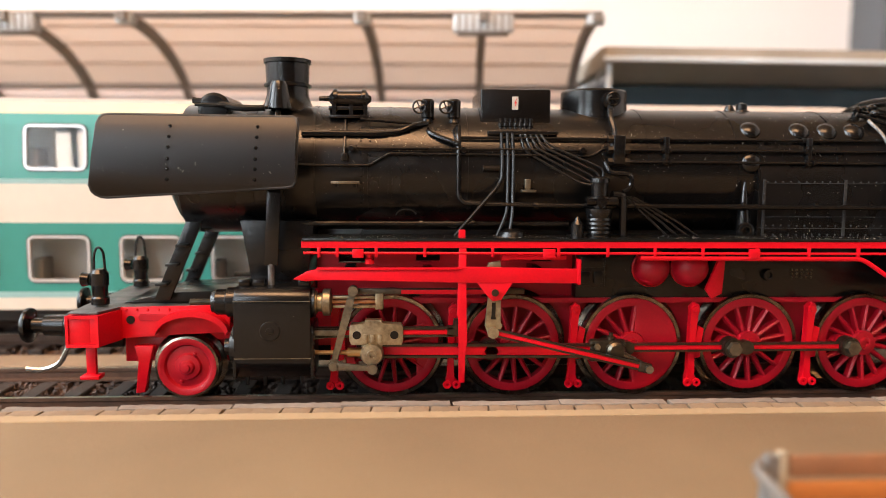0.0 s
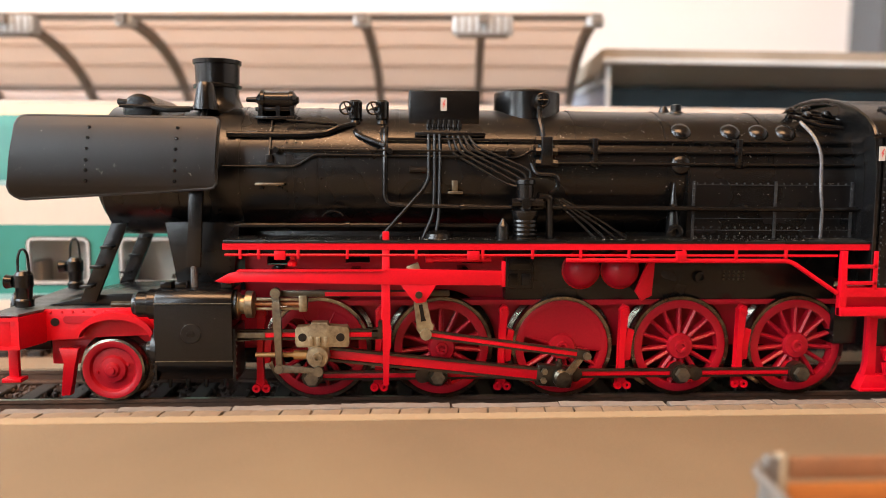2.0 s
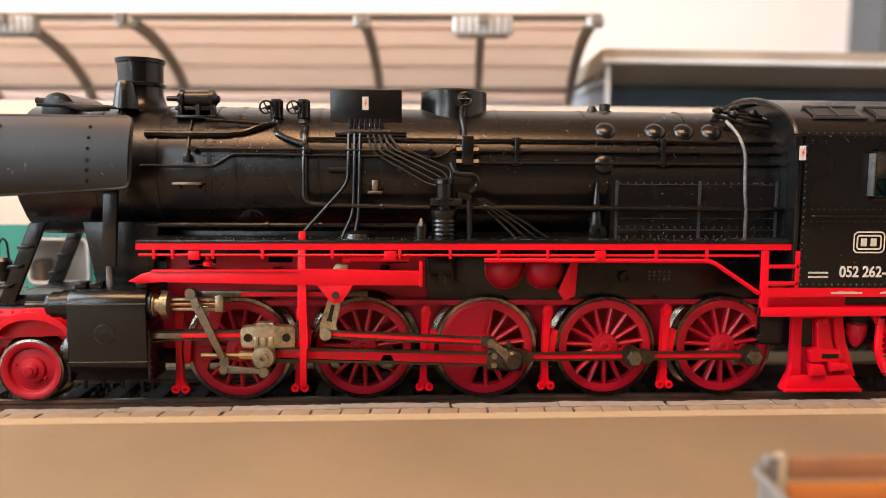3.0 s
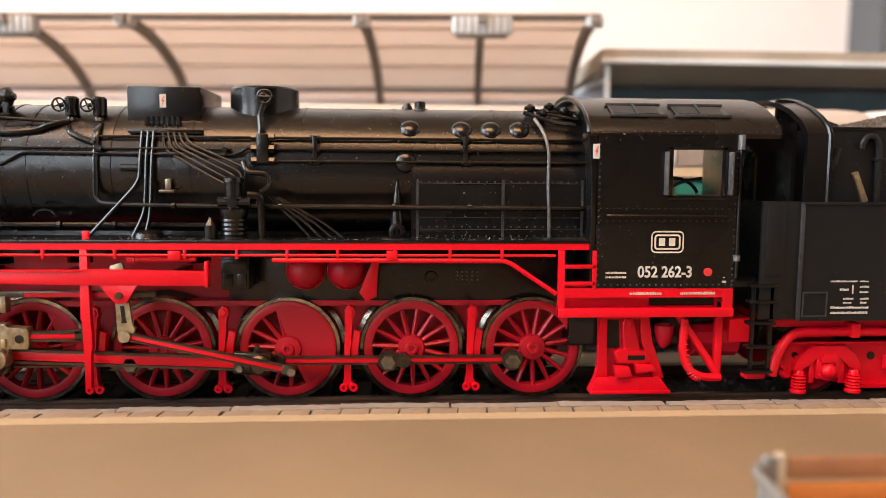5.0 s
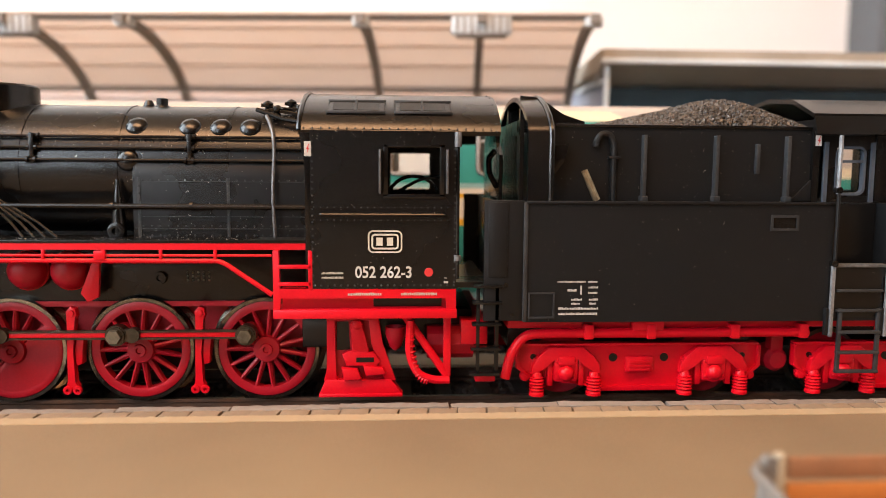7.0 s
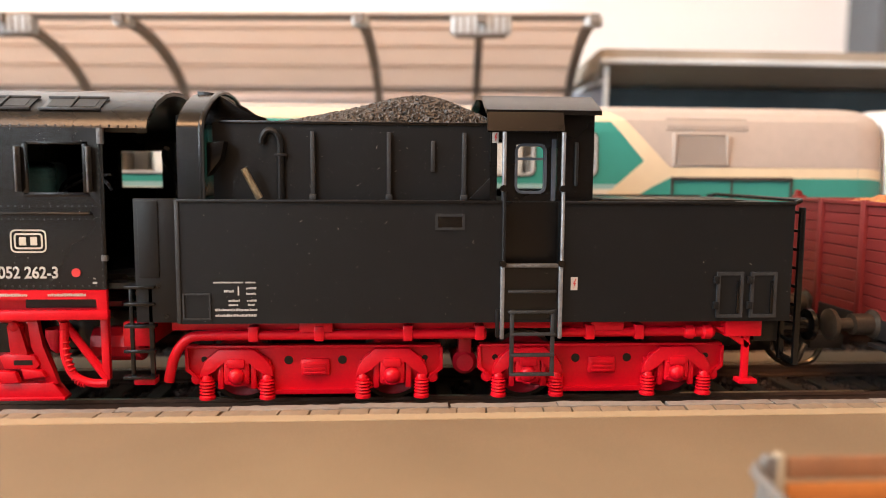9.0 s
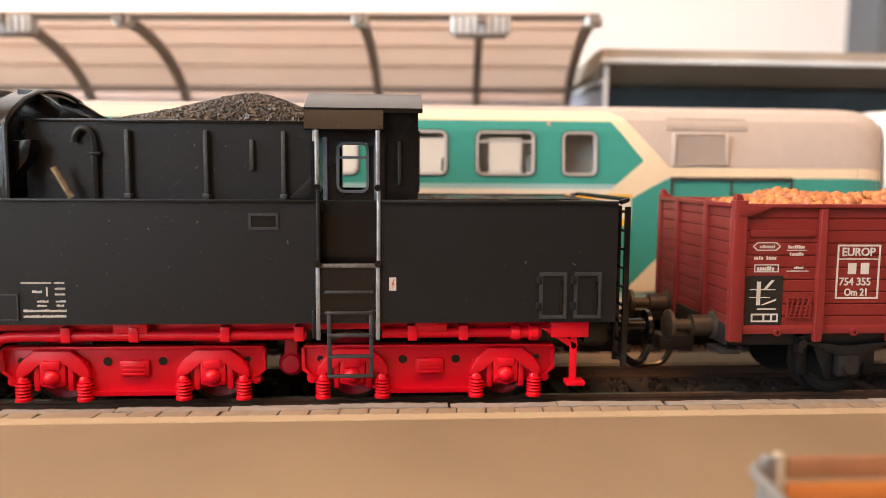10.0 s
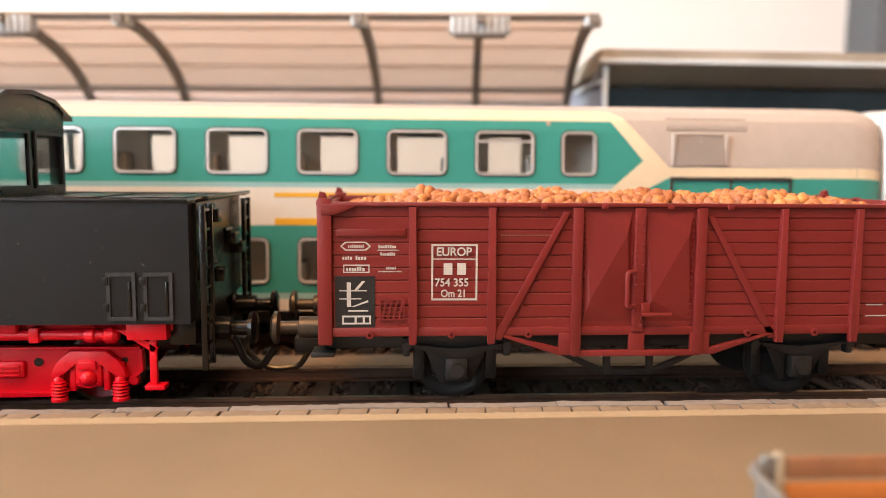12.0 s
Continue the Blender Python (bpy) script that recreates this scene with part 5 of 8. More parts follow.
bm = rod(rod(M(), (-CRANK, -15.0, 0), (-CRANK, -11, 0), 0.85, seg=16), (EX, -16.6, EZ), (EX, -15, EZ), 0.55, seg=12)
d = Vector((EX + CRANK, 0, EZ)).normalized()
nrm = Vector((-d.z, 0, d.x)) * 0.65
pl = [Vector((-CRANK, 0, 0)) + nrm, Vector((EX, 0, EZ)) + nrm * 0.8, Vector((EX, 0, EZ)) - nrm * 0.8 + d * 0.5, Vector((-CRANK, 0, 0)) - nrm - d * 0.5]
prism(bm, [(v.x, v.z) for v in pl], -15.3, -14.6, 0.06)
part("return_crank", bm, STEEL, rc, "bright steel return crank")

# pilot wheel
pw = part("pilot_wheel", lathe(M(), [(0, 10.6), (0.5, 10.6), (0.55, 10.3), (0.95, 10.25), (1.2, 9.9), (1.9, 9.8), (2.1, 9.3), (3.2, 9.2), (3.5, 9.7), (4.1, 9.95), (4.45, 9.9), (4.45, 8.4), (0, 8.4)], (0, 0, 0), (0, -1, 0), 44), DEEP_RED, loco, at=(-32.6, 0, 4.9))
pt = part("tyre", lathe(M(), [(4.45, 9.9), (4.8, 9.8), (4.9, 9.5), (4.95, 7.9), (5.6, 7.4), (5.6, 6.9), (4.3, 6.9), (4.3, 8.4), (4.45, 9.9)], (0, 0, 0), (0, -1, 0), 48), STEEL, pw, "worn bright steel tyre")
part("axle", rod(M(), (0, -9, 0), (0, 9, 0), 0.9), BLACK_STEEL, pw)
again(pw, (0, 0, 0), "far_wheel", pw, (0, 0, 180))
again(pt, (0, 0, 0), "far_tyre", pw, (0, 0, 180))
bm = M()
rivets(bm, [(1.9 * math.cos(a) + 0.0, -9.7, 2.6 * math.sin(a)) for a in (0.9, 4.2)], 0.35)
part("wheel_bolt", bm, DEEP_RED, pw)
wheels.append((pw, (-32.6, 0, 4.9), 4.9))

# front end: buffer beam, buffers, frame, fender, steps, hook, lamps
bb = part("buffer_beam", box(M(), -48.6, -45.0, -14.5, 14.5, 9.3, 13.8, 0.15), RED, loco)
part("beam_panel", box(box(box(box(M(), -48.4, -43.7, -14.75, -14.5, 9.2, 9.7), -48.4, -43.7, -14.75, -14.5, 13.4, 13.9), -48.4, -48.0, -14.75, -14.5, 9.7, 13.4), -44.1, -43.7, -14.75, -14.5, 9.7, 13.4), RED, bb)
part("beam_gusset", prism(M(), [(-45, -14.5), (-43.7, -14.5), (-42.2, -9.6), (-45, -9.6)], 9.2, 13.9, 0.1, plane="xy"), RED, bb)
for s in (-1, 1):
    bu = part("buffer", lathe(M(), [(0, -56.6), (1.6, -56.5), (2.5, -56.1), (2.65, -55.8), (2.6, -55.4), (1.2, -55.0), (1.1, -53.4), (1.6, -53.2), (1.7, -50.2), (2.2, -49.6), (2.3, -48.6), (0, -48.6)], (0, s * 10, 11.6), (1, s * 10, 11.6), 32), BLACK_SMOOTH, loco)
    la = part("headlamp", lathe(M(), [(0, 14.6), (1.3, 14.6), (1.35, 15.6), (1.1, 15.9), (1.2, 17.4), (1.35, 17.6), (1.35, 19.4), (0.9, 20.0), (0, 20.1)], (-45.5, s * 9, 0), (-45.5, s * 9, 1), 20), BLACK_SMOOTH, loco)
    part("lamp_hood", lathe(M(), [(0, -1.6), (0.9, -1.6), (1.1, -2.6), (1.0, -2.7), (0.7, -2.0), (0, -2.0)], (-45.4, s * 9, 18.4), (-44.4, s * 9, 18.4), 20), BLACK_SMOOTH, la)
    part("lamp_handle", tube(M(), [(-46.3, s * 9, 19.8), (-46.2, s * 9, 22.2), (-45.8, s * 9, 23.2), (-45.3, s * 9, 23.3), (-44.8, s * 9, 22.6), (-44.6, s * 9, 19.6)], 0.2, 6, 0.6), BLACK, la)
    part("guard_iron", prism(M(), [(-40.6, 8.2), (-37.6, 8.2), (-38.2, 6.0), (-39.1, 0.9), (-40.5, 0.8), (-40.2, 3.5), (-39.8, 6.0)], s * 8.2, s * 9.6, 0.1), RED, loco)
    part("beam_step", box(box(M(), -46.6, -45.2, s * 12.4, s * 11.6, 4.4, 9.4, 0.1), -47.2, -44.4, s * 13.4, s * 11.2, 4.0, 4.6, 0.1), RED, loco)
    ps = part("front_stay", prism(M(), [(-32.6, 27.2), (-30.2, 27.2), (-35.4, 15.0), (-37.8, 15.0)], s * 7.4, s * 8.2, 0.1), BLACK_SMOOTH, loco)
    for k in range(3):
        part("stay_step", box(M(), -37.2 + 1.6 * k, -35.4 + 1.6 * k, s * 7.0, s * 9.4, 17.4 + 3.0 * k, 17.8 + 3.0 * k, 0.06), BLACK, ps)
    bm = M()
    arc = [radians(8 + 164 * i / 16) for i in range(17)]
    prism(bm, [(-31.6 + 5.7 * math.cos(a), 10.3 + 3.7 * math.sin(a)) for a in arc] + [(-31.6 + 5.3 * math.cos(a), 9.7 + 3.3 * math.sin(a)) for a in arc[::-1]], s * 7.4, s * 11.4)
    part("pilot_fender", bm, RED, loco)
    part("frame_plate", prism(M(), [(-44.5, 13.9), (-24, 13.6), (-24, 8.6), (-44.5, 9.2)], s * 6.6, s * 7.4, 0.1), RED, loco)
    bm = M()
    rivets(bm, [(-41.5 + 1.6 * i, s * 9.62, 13.85) for i in range(10)], 0.26, (0, s, 0))
    part("gusset_rivet", bm, RED, loco)
part("frame_plate", prism(M(), [(-43, 14.2), (-26, 14.5), (-26, 10.2), (-36, 9.9), (-43, 9.3)], -9.6, -9.2, 0.08), RED, loco)
# black disc laid on the plate for the dark of a hole
part("frame_hole", prism(M(), [(-40.9 + 0.62 * math.cos(a), 12.3 + 0.62 * math.sin(a)) for a in [math.tau * i / 16 for i in range(16)]], -9.72, -9.6), BLACK, loco)
# flat deeper red patch in place of a shaded slot
part("frame_slot", prism(M(), [(-39.4, 12.1), (-35.4, 12.1), (-35.1, 12.65), (-35.4, 13.2), (-39.4, 13.2), (-39.7, 12.65)], -9.72, -9.6), DEEP_RED, loco)
part("front_deck", prism(M(), [(-48.2, -14.0), (-44.0, -14.2), (-42.3, -9.3), (-23, -9.3), (-23, 9.3), (-42.3, 9.3), (-44.0, 14.2), (-48.2, 14.0)], 14.0, 14.3, 0.06, plane="xy"), SILVER, loco, "dull grey front deck plate")
part("front_deck_rise", prism(M(), [(-43, 14.4), (-24, 14.4), (-24, 16.4), (-36, 16.0)], -6.8, 6.8, 0.1), BLACK, loco)
part("coupling_hook", tube(M(), [(-49, -2.5, 8.4), (-52.8, -2.5, 8.0), (-53.6, -2.5, 6.0), (-55.0, -2.5, 3.4), (-57.6, -2.5, 2.6), (-60.2, -2.5, 2.9)], 0.45, 8, 1.4), material("bright_coupling_metal", (0.6, 0.58, 0.55), 0.25, 1.0, 0.1), loco, "bright metal coupling hook")
part("coupling_pocket", box(M(), -50.5, -44, -4.5, 0.5, 6.8, 9.2, 0.2), BLACK, loco)
for k in range(2):
    part("pilot_frame", box(M(), -43, -26, -6.4 + 11.6 * k, -5.2 + 11.6 * k, 5.0, 9.0, 0.2), RED, loco)

# rods
XH0 = -4.1
MAIN_L = 36.9
crosshead = part("crosshead", prism(M(), [(-3.0, 9.6), (4.4, 9.6), (4.6, 10.2), (4.6, 12.2), (4.3, 12.7), (1.6, 12.7), (1.4, 13.3), (-0.9, 13.3), (-1.1, 12.7), (-3.0, 12.7), (-3.3, 12.2), (-3.3, 10.2)], -15.9, -14.2, 0.12), BRASS, loco, "dull brass crosshead", at=(XH0, 0, 0))
bm = lathe(M(), [(0, 16.5), (0.3, 16.5), (0.35, 16.9), (0.75, 16.9), (0.8, 16.5), (1.5, 16.4), (1.7, 15.9), (1.7, 14.4), (0, 14.4)], (0, 0, 8.2), (0, -1, 8.2), 28)
part("crosshead_pin", bm, BRASS, crosshead)
bm = M()
prism(bm, [(-1.5, 9.8), (1.6, 9.8), (1.3, 7.0), (-1.2, 7.0)], -15.6, -14.4, 0.1)
for x in (-1.0, 0.1, 1.2):
    box(bm, x - 0.3, x + 0.3, -16.25, -15.8, 9.9, 11.2, 0.06)
part("crosshead_body", bm, BRASS, crosshead)
bm = M()
for x in (-2.2, 3.3):
    rod(bm, (x, -16.0, 11.1), (x, -15.85, 11.1), 0.62, seg=16)
# black discs on the face, for the dark inside the holes
part("crosshead_hole", bm, BLACK, crosshead)
part("piston_rod", rod(rod(M(), (-9.2, -14.9, 8.3), (0, -14.9, 8.3), 0.36), (-3.6, -14.9, 8.3), (-1, -14.9, 8.3), 0.72), material("brassy_piston_rod", (0.62, 0.42, 0.2), 0.3, 1.0, 0.15), crosshead, "bright brassy piston rod")
bm = prism(M(), [(-5.8, 6.3), (-5.6, 7.2), (0.2, 6.6), (0.4, 5.9), (-5.6, 6.0)], -16.7, -16.1, 0.08)
rod(bm, (-5.6, -17.0, 6.6), (-5.6, -16, 6.6), 0.62, seg=14)
rod(bm, (0.1, -17.0, 6.2), (0.1, -16, 6.2), 0.75, seg=14)
part("union_link", bm, GREY_METAL, crosshead)

LEVER_TOP, LEVER_L = (-6.8, 17.7), 11.2
bm = prism(M(), [(-0.5, 0.4), (0.5, 0.4), (0.6, -3), (0.45, -LEVER_L), (-0.45, -LEVER_L), (-0.6, -3)], -16.2, -15.6, 0.08)
rod(bm, (0, -16.5, 0), (0, -15.4, 0), 0.75, seg=14)
rod(bm, (0, -16.5, -1.8), (0, -15.4, -1.8), 0.6, seg=14)
rod(bm, (0, -16.5, -LEVER_L), (0, -15.4, -LEVER_L), 0.7, seg=14)
lever = part("combination_lever", bm, GREY_METAL, loco, "dull brass-grey valve lever", at=(LEVER_TOP[0], 0, LEVER_TOP[1]))

bm = prism(M(), [(0, 0.62), (MAIN_L - 2.2, 0.72), (MAIN_L - 2.2, -0.72), (0, -0.62)], -14.1, -13.3, 0.08)
main_rod = part("main_rod", bm, RED, loco, "red main rod with dark edges", at=(XH0, 0, 8.3))
part("rod_edge", box(box(M(), 1.2, MAIN_L - 2.4, -14.3, -13.3, 0.70, 1.05), 1.2, MAIN_L - 2.4, -14.3, -13.3, -1.05, -0.70), BLACK_STEEL, main_rod)
part("big_end", lathe(box(M(), MAIN_L - 4.0, MAIN_L + 1.6, -14.3, -12.9, -1.7, 1.7, 0.4), [(0, 15.4), (1.1, 15.3), (1.5, 14.9), (1.6, 14.2), (1.6, 12.8)], (MAIN_L, 0, 0), (MAIN_L, -1, 0), 20), BLACK_STEEL, main_rod)
part("big_end_nut", rod(rod(M(), (MAIN_L - 2.9, -14.9, 0.7), (MAIN_L - 2.9, -14.2, 0.7), 0.5, seg=6), (MAIN_L - 2.9, -14.9, -0.7), (MAIN_L - 2.9, -14.2, -0.7), 0.5, seg=6), BRASS, main_rod)
part("oil_cup", lathe(M(), [(0.55, 1.6), (0.6, 2.1), (0.35, 2.3), (0.35, 2.7), (0, 2.75)], (MAIN_L - 0.6, -13.6, 0), (MAIN_L - 0.6, -13.6, 1), 12), BLACK_STEEL, main_rod)

coupling = part("coupling_rod", box(M(), AX[0] - AX[2], AX[4] - AX[2], -12.3, -11.6, -0.36, 0.36, 0.06), RED, loco, "red coupling rod with dark edges", at=(AX[2] - CRANK, 0, R))
part("rod_edge", box(box(M(), AX[0] - AX[2], AX[4] - AX[2], -12.42, -11.6, 0.38, 0.66), AX[0] - AX[2], AX[4] - AX[2], -12.42, -11.6, -0.66, -0.38), BLACK_STEEL, coupling)
for x in AX:
    part("bearing", rod(rod(M(), (x - AX[2], -13.0, 0), (x - AX[2], -11.2, 0), 1.55, seg=24), (x - AX[2], -13.3, 0), (x - AX[2], -12.9, 0), 1.4, 1.4, 24), BLACK_STEEL, coupling)
    part("hexagon_nut", rod(M(), (x - AX[2], -14.1, 0), (x - AX[2], -13.3, 0), 1.08, 1.15, 6), GREY_METAL, coupling)
for x in AX[1:4]:
    s = -1 if x == AX[1] else 1
    part("knuckle", rod(box(M(), x - AX[2] + s * 0.4 - (1.4 if s < 0 else 0), x - AX[2] + s * 0.4 + (0 if s < 0 else 1.4), -12.8, -11.4, -1.0, 1.0, 0.2), (x - AX[2] + s * 2.3, -12.9, 0), (x - AX[2] + s * 2.3, -11.4, 0), 1.1, seg=16), BLACK_STEEL, coupling)

LINK_P, LINK_L, ECC_L = (13.9, 17.5), 6.0, 24.17
bm = prism(M(), [(-1.0, 4.3), (0.7, 4.6), (0.9, 3.4), (0.7, 0.8), (1.0, -1.0), (1.0, -4.6), (1.5, -5.0), (1.1, -5.6), (0.8, -6.6), (-0.6, -6.8), (-0.9, -5.6), (-1.2, -5.2), (-0.9, -1), (-0.6, 1), (-0.8, 3.2), (-1.3, 3.5)], -16.0, -15.3, 0.1)
rod(bm, (0, -16.9, -LINK_L), (0, -15.2, -LINK_L), 0.85, 0.8, 14)
link = part("expansion_link", bm, BRASS, loco, "dull brass expansion link", at=(LINK_P[0], 0, LINK_P[1]))
# thin black strip drawn for the dark of the slot
part("link_slot", prism(M(), [(-0.28, -1.6), (0.28, -1.6), (0.28, -3.6), (0.42, -4.1), (-0.42, -4.1), (-0.28, -3.6)], -16.06, -16.0), BLACK, link)
bm = prism(M(), [(0, 0.30), (ECC_L - 1.0, 0.34), (ECC_L - 1.0, -0.34), (0, -0.30)], -16.3, -15.7, 0.06)
ecc_rod = part("eccentric_rod", bm, RED, loco, "slim red eccentric rod with dark edges", at=(13.7, 0, 11.5))
part("rod_edge", box(box(box(M(), 0.6, ECC_L - 1, -16.4, -15.7, 0.33, 0.60), 0.6, ECC_L - 1, -16.4, -15.7, -0.60, -0.33), ECC_L - 1.4, ECC_L + 0.5, -16.6, -15.6, -0.75, 0.75, 0.2), BLACK_STEEL, ecc_rod)
part("rod_end_bolt", rod(M(), (ECC_L, -17.2, 0), (ECC_L, -16.4, 0), 0.62, 0.55, 8), GREY_METAL, ecc_rod)

# ---- cab ----
def cab_side(s):
    bm = M()
    xs, zs = [82.2, 92.9, 100.8, 103.0], [18.5, 32.0, 38.9, 41.2]
    for i in range(3):
        for j in range(3):
            if not (i == 1 and j == 1):
                box(bm, xs[i], xs[i + 1], s * 17.45, s * 16.9, zs[j], zs[j + 1])
    bmesh.ops.remove_doubles(bm, verts=bm.verts, dist=0.01)
    c = part("cab_side", bm, BLACK, loco, smooth=20)
    y = s * 17.5
    part("window_frame", box(box(box(box(M(), 92.5, 93.2, y - 0.15, y + 0.15, 31.8, 39.1, 0.06), 100.5, 101.2, y - 0.15, y + 0.15, 31.8, 39.1, 0.06), 92.5, 101.2, y - 0.15, y + 0.15, 31.5, 32.1, 0.06), 92.5, 101.2, y - 0.15, y + 0.15, 38.7, 39.1, 0.06), BLACK_SMOOTH, c)
    part("wind_shield", box(M(), 91.9, 92.2, y + s * 1.3, y, 32.2, 38.4, 0.05), SILVER, c)
    part("wind_shield", box(M(), 101.4, 101.7, y + s * 1.3, y, 32.2, 38.4, 0.05), SILVER, c)
    part("belt_strip", box(box(M(), 82.4, 102.9, y - 0.1, y + 0.1, 29.9, 30.5), 82.4, 102.9, y - 0.1, y + 0.1, 28.2, 28.6), BLACK, c)
    bm = M()
    pts = [(82.7 + 0.95 * i, y, z) for i in range(22) for z in (30.2, 28.4, 19.0)] + [(x, y, 19.5 + 0.95 * i) for i in range(22) for x in (82.5, 102.7)]
    rivets(bm, pts, 0.16, (0, s, 0))
    part("riveting", bm, EDGE_GREY, c)
    part("grab_rail", tube(M(), [(83.6, y, 29.2), (83.6, y + s * 0.6, 29.2), (101.3, y + s * 0.6, 29.2), (101.3, y, 29.2)], 0.2, 8, 0.3), BLACK_SMOOTH, c)
    part("hand_rail", tube(M(), [(103.1, y + s * 0.3, 20), (103.1, y + s * 0.3, 40.6)], 0.26), BLACK_SMOOTH, c)
    part("handle_clip", rod(rod(M(), (103.1, y + s * 0.3, 38.8), (103.1, y + s * 0.3, 40.9), 0.5), (103.1, y + s * 0.3, 22.6), (103.1, y + s * 0.3, 23.4), 0.5), SILVER, c)
    return c


cs = cab_side(-1)
cab_side(1)
part("cab_front", prism(M(), [(-17.4, 18.5), (17.4, 18.5), (17.4, 41), (14, 44.2), (8, 46.5), (-8, 46.5), (-14, 44.2), (-17.4, 41)], 82.2, 82.7, plane="yz"), BLACK, loco)
part("cab_wing", prism(M(), [(80.6, 41.0), (82.3, 41.0), (82.3, 18.6), (81.4, 18.6), (81.4, 36)], -17.2, -14.2, 0.15), BLACK_SMOOTH, loco)
warning_sign(81.9, -17.4, 38.4, cs, 0.95, 2.1)
part("cab_floor", box(M(), 82.5, 108, -16.5, 16.5, 18.5, 19.3), BLACK, loco)
part("backhead", box(box(M(), 82.8, 87.5, -9, 9, 19.3, 36.5, 1.2), 87, 90, -14, -10.5, 19.3, 27, 0.4), BLACK, loco)
part("control_wheel", tube(M(), [(97 + 4.0 * math.cos(t), -8, 31.0 + 3.6 * math.sin(t)) for t in (radians(20 + 14 * i) for i in range(12))], 0.28, 6), BLACK, loco)
part("cab_lever", tube(M(), [(89, -11, 26), (94, -10, 32), (98, -9, 34.2), (101, -9, 34.6)], 0.25, 6, 1.5), BLACK, loco)
rp = [(-17.5, 41.0), (-17.0, 42.1), (-15.2, 43.6), (-12.0, 45.3), (-8.0, 46.6), (-4.0, 47.3), (0.0, 47.5)]
rp = rp + [(-y, z) for y, z in rp[:-1][::-1]]
roof = part("cab_roof", prism(M(), rp + [(y * 0.972, z - 0.6) for y, z in rp[::-1]], 80.6, 109.2, plane="yz"), BLACK, loco)
bm = M()
rivets(bm, [(81.4 + 1.2 * i, -17.45, 41.3) for i in range(23)], 0.14)
rivets(bm, [(108.6, y, z) for y, z in rp[:7]], 0.14)
part("riveting", bm, EDGE_GREY, roof)
for x0, x1 in ((84.6, 92.6), (94.2, 102.2)):
    v = part("roof_vent", prism(M(), [(-15.3, 43.3), (-15.4, 43.75), (-12.0, 45.6), (-11.8, 45.2)], x0, x1, 0.06, plane="yz"), BLACK_SMOOTH, roof)
    for k in range(2):
        part("vent_pane", prism(M(), [(-14.8, 44.0), (-14.85, 44.1), (-12.7, 45.28), (-12.65, 45.18)], x0 + 0.6 + 3.6 * k, x0 + 3.6 + 3.6 * k, plane="yz"), DEFLECT, v, "dark satin vent pane")
    part("vent_frame", box(box(M(), x0 - 0.2, x1 + 0.2, -15.6, -15.2, 43.5, 43.9, 0.06), x0 - 0.2, x1 + 0.2, -12.2, -11.8, 45.4, 45.75, 0.06), EDGE_GREY, v)
    part("vent_frame", prism(M(), [(-15.4, 43.75), (-15.4, 44.0), (-12.0, 45.85), (-12.0, 45.6)], x0 + 3.75, x0 + 4.05, plane="yz"), EDGE_GREY, v)
part("roof_rim", tube(M(), [(80.7, y, z + 0.05) for y, z in rp], 0.35, 6), BLACK_SMOOTH, roof)

# lettering on the cab; the emblem is a plain framed shape
em = M()
def round_frame(bm, x0, x1, z0, z1, r, w, y0, y1):
    def lp(o):
        pts = []
        for cx, cz, a in ((x1 - r, z1 - r, 0), (x0 + r, z1 - r, 90), (x0 + r, z0 + r, 180), (x1 - r, z0 + r, 270)):
            for k in range(6):
                t = radians(a + 18 * k)
                pts.append((cx + (r - o) * math.cos(t), cz + (r - o) * math.sin(t)))
        return pts
    a, b = lp(0), lp(w)
    va, vb = [bm.verts.new((x, y0, z)) for x, z in a], [bm.verts.new((x, y0, z)) for x, z in b]
    for i in range(len(a)):
        j = (i + 1) % len(a)
        bm.faces.new((va[i], va[j], vb[j], vb[i]))
    return bm


ECRU = material("ivory_print", (0.52, 0.48, 0.40), 0.6, 0, 0.06)
round_frame(em, 90.3, 95.2, 23.7, 26.95, 0.75, 0.22, -17.56, -17.5)
round_frame(em, 90.8, 94.7, 24.2, 26.45, 0.5, 0.26, -17.56, -17.5)
part("emblem", em, ECRU, cs, "ivory framed railway emblem", smooth=0)
bars([(91.5, 92.4, 24.75, 25.9), (93.0, 93.9, 24.75, 25.9)], -17.5, ECRU, cs, "emblem_shape")
text_part("052 262-3", 2.3, (88.45, -17.56, 20.15), WHITE, cs, stretch=0.87)
part("red_dot", rod(M(), (99.0, -17.6, 20.9), (99.0, -17.4, 20.9), 0.62, seg=20), SIGNRED, cs)
bars([(83.7, 86.8, 20.65, 20.95), (83.7, 86.8, 20.0, 20.3)], -17.5, ECRU, cs, "small_print")
bars([(101.3, 101.7, 20.0, 20.15), (101.2, 101.8, 19.3, 19.6)], -17.5, WHITE, cs, "small_print")

# red substructure under the cab
sf = part("cab_substructure", prism(M(), [(76.8, 24.0), (77.7, 24.0), (77.7, 18.45), (103.0, 18.45), (103.0, 14.3), (101.6, 14.3), (101.6, 17.2), (77.8, 17.2), (77.8, 14.3), (76.8, 14.3)], -17.45, -16.6, 0.08), RED, loco)
part("inner_plate", box(M(), 77.8, 101.6, -15.4, -14.8, 14.4, 18.4), RED, sf)
# black sheet on the plate imitates the shade of a recess
part("recess", box(M(), 91.0, 101.0, -15.55, -15.42, 15.6, 17.4), BLACK, sf)
part("lower_flange", box(M(), 76.8, 103.1, -17.75, -16.4, 14.2, 15.5, 0.1), RED, sf)
for z in (21.4, 18.9):
    part("rung", box(M(), 77.5, 82.3, -17.5, -16.9, z, z + 0.55, 0.06), RED, sf)
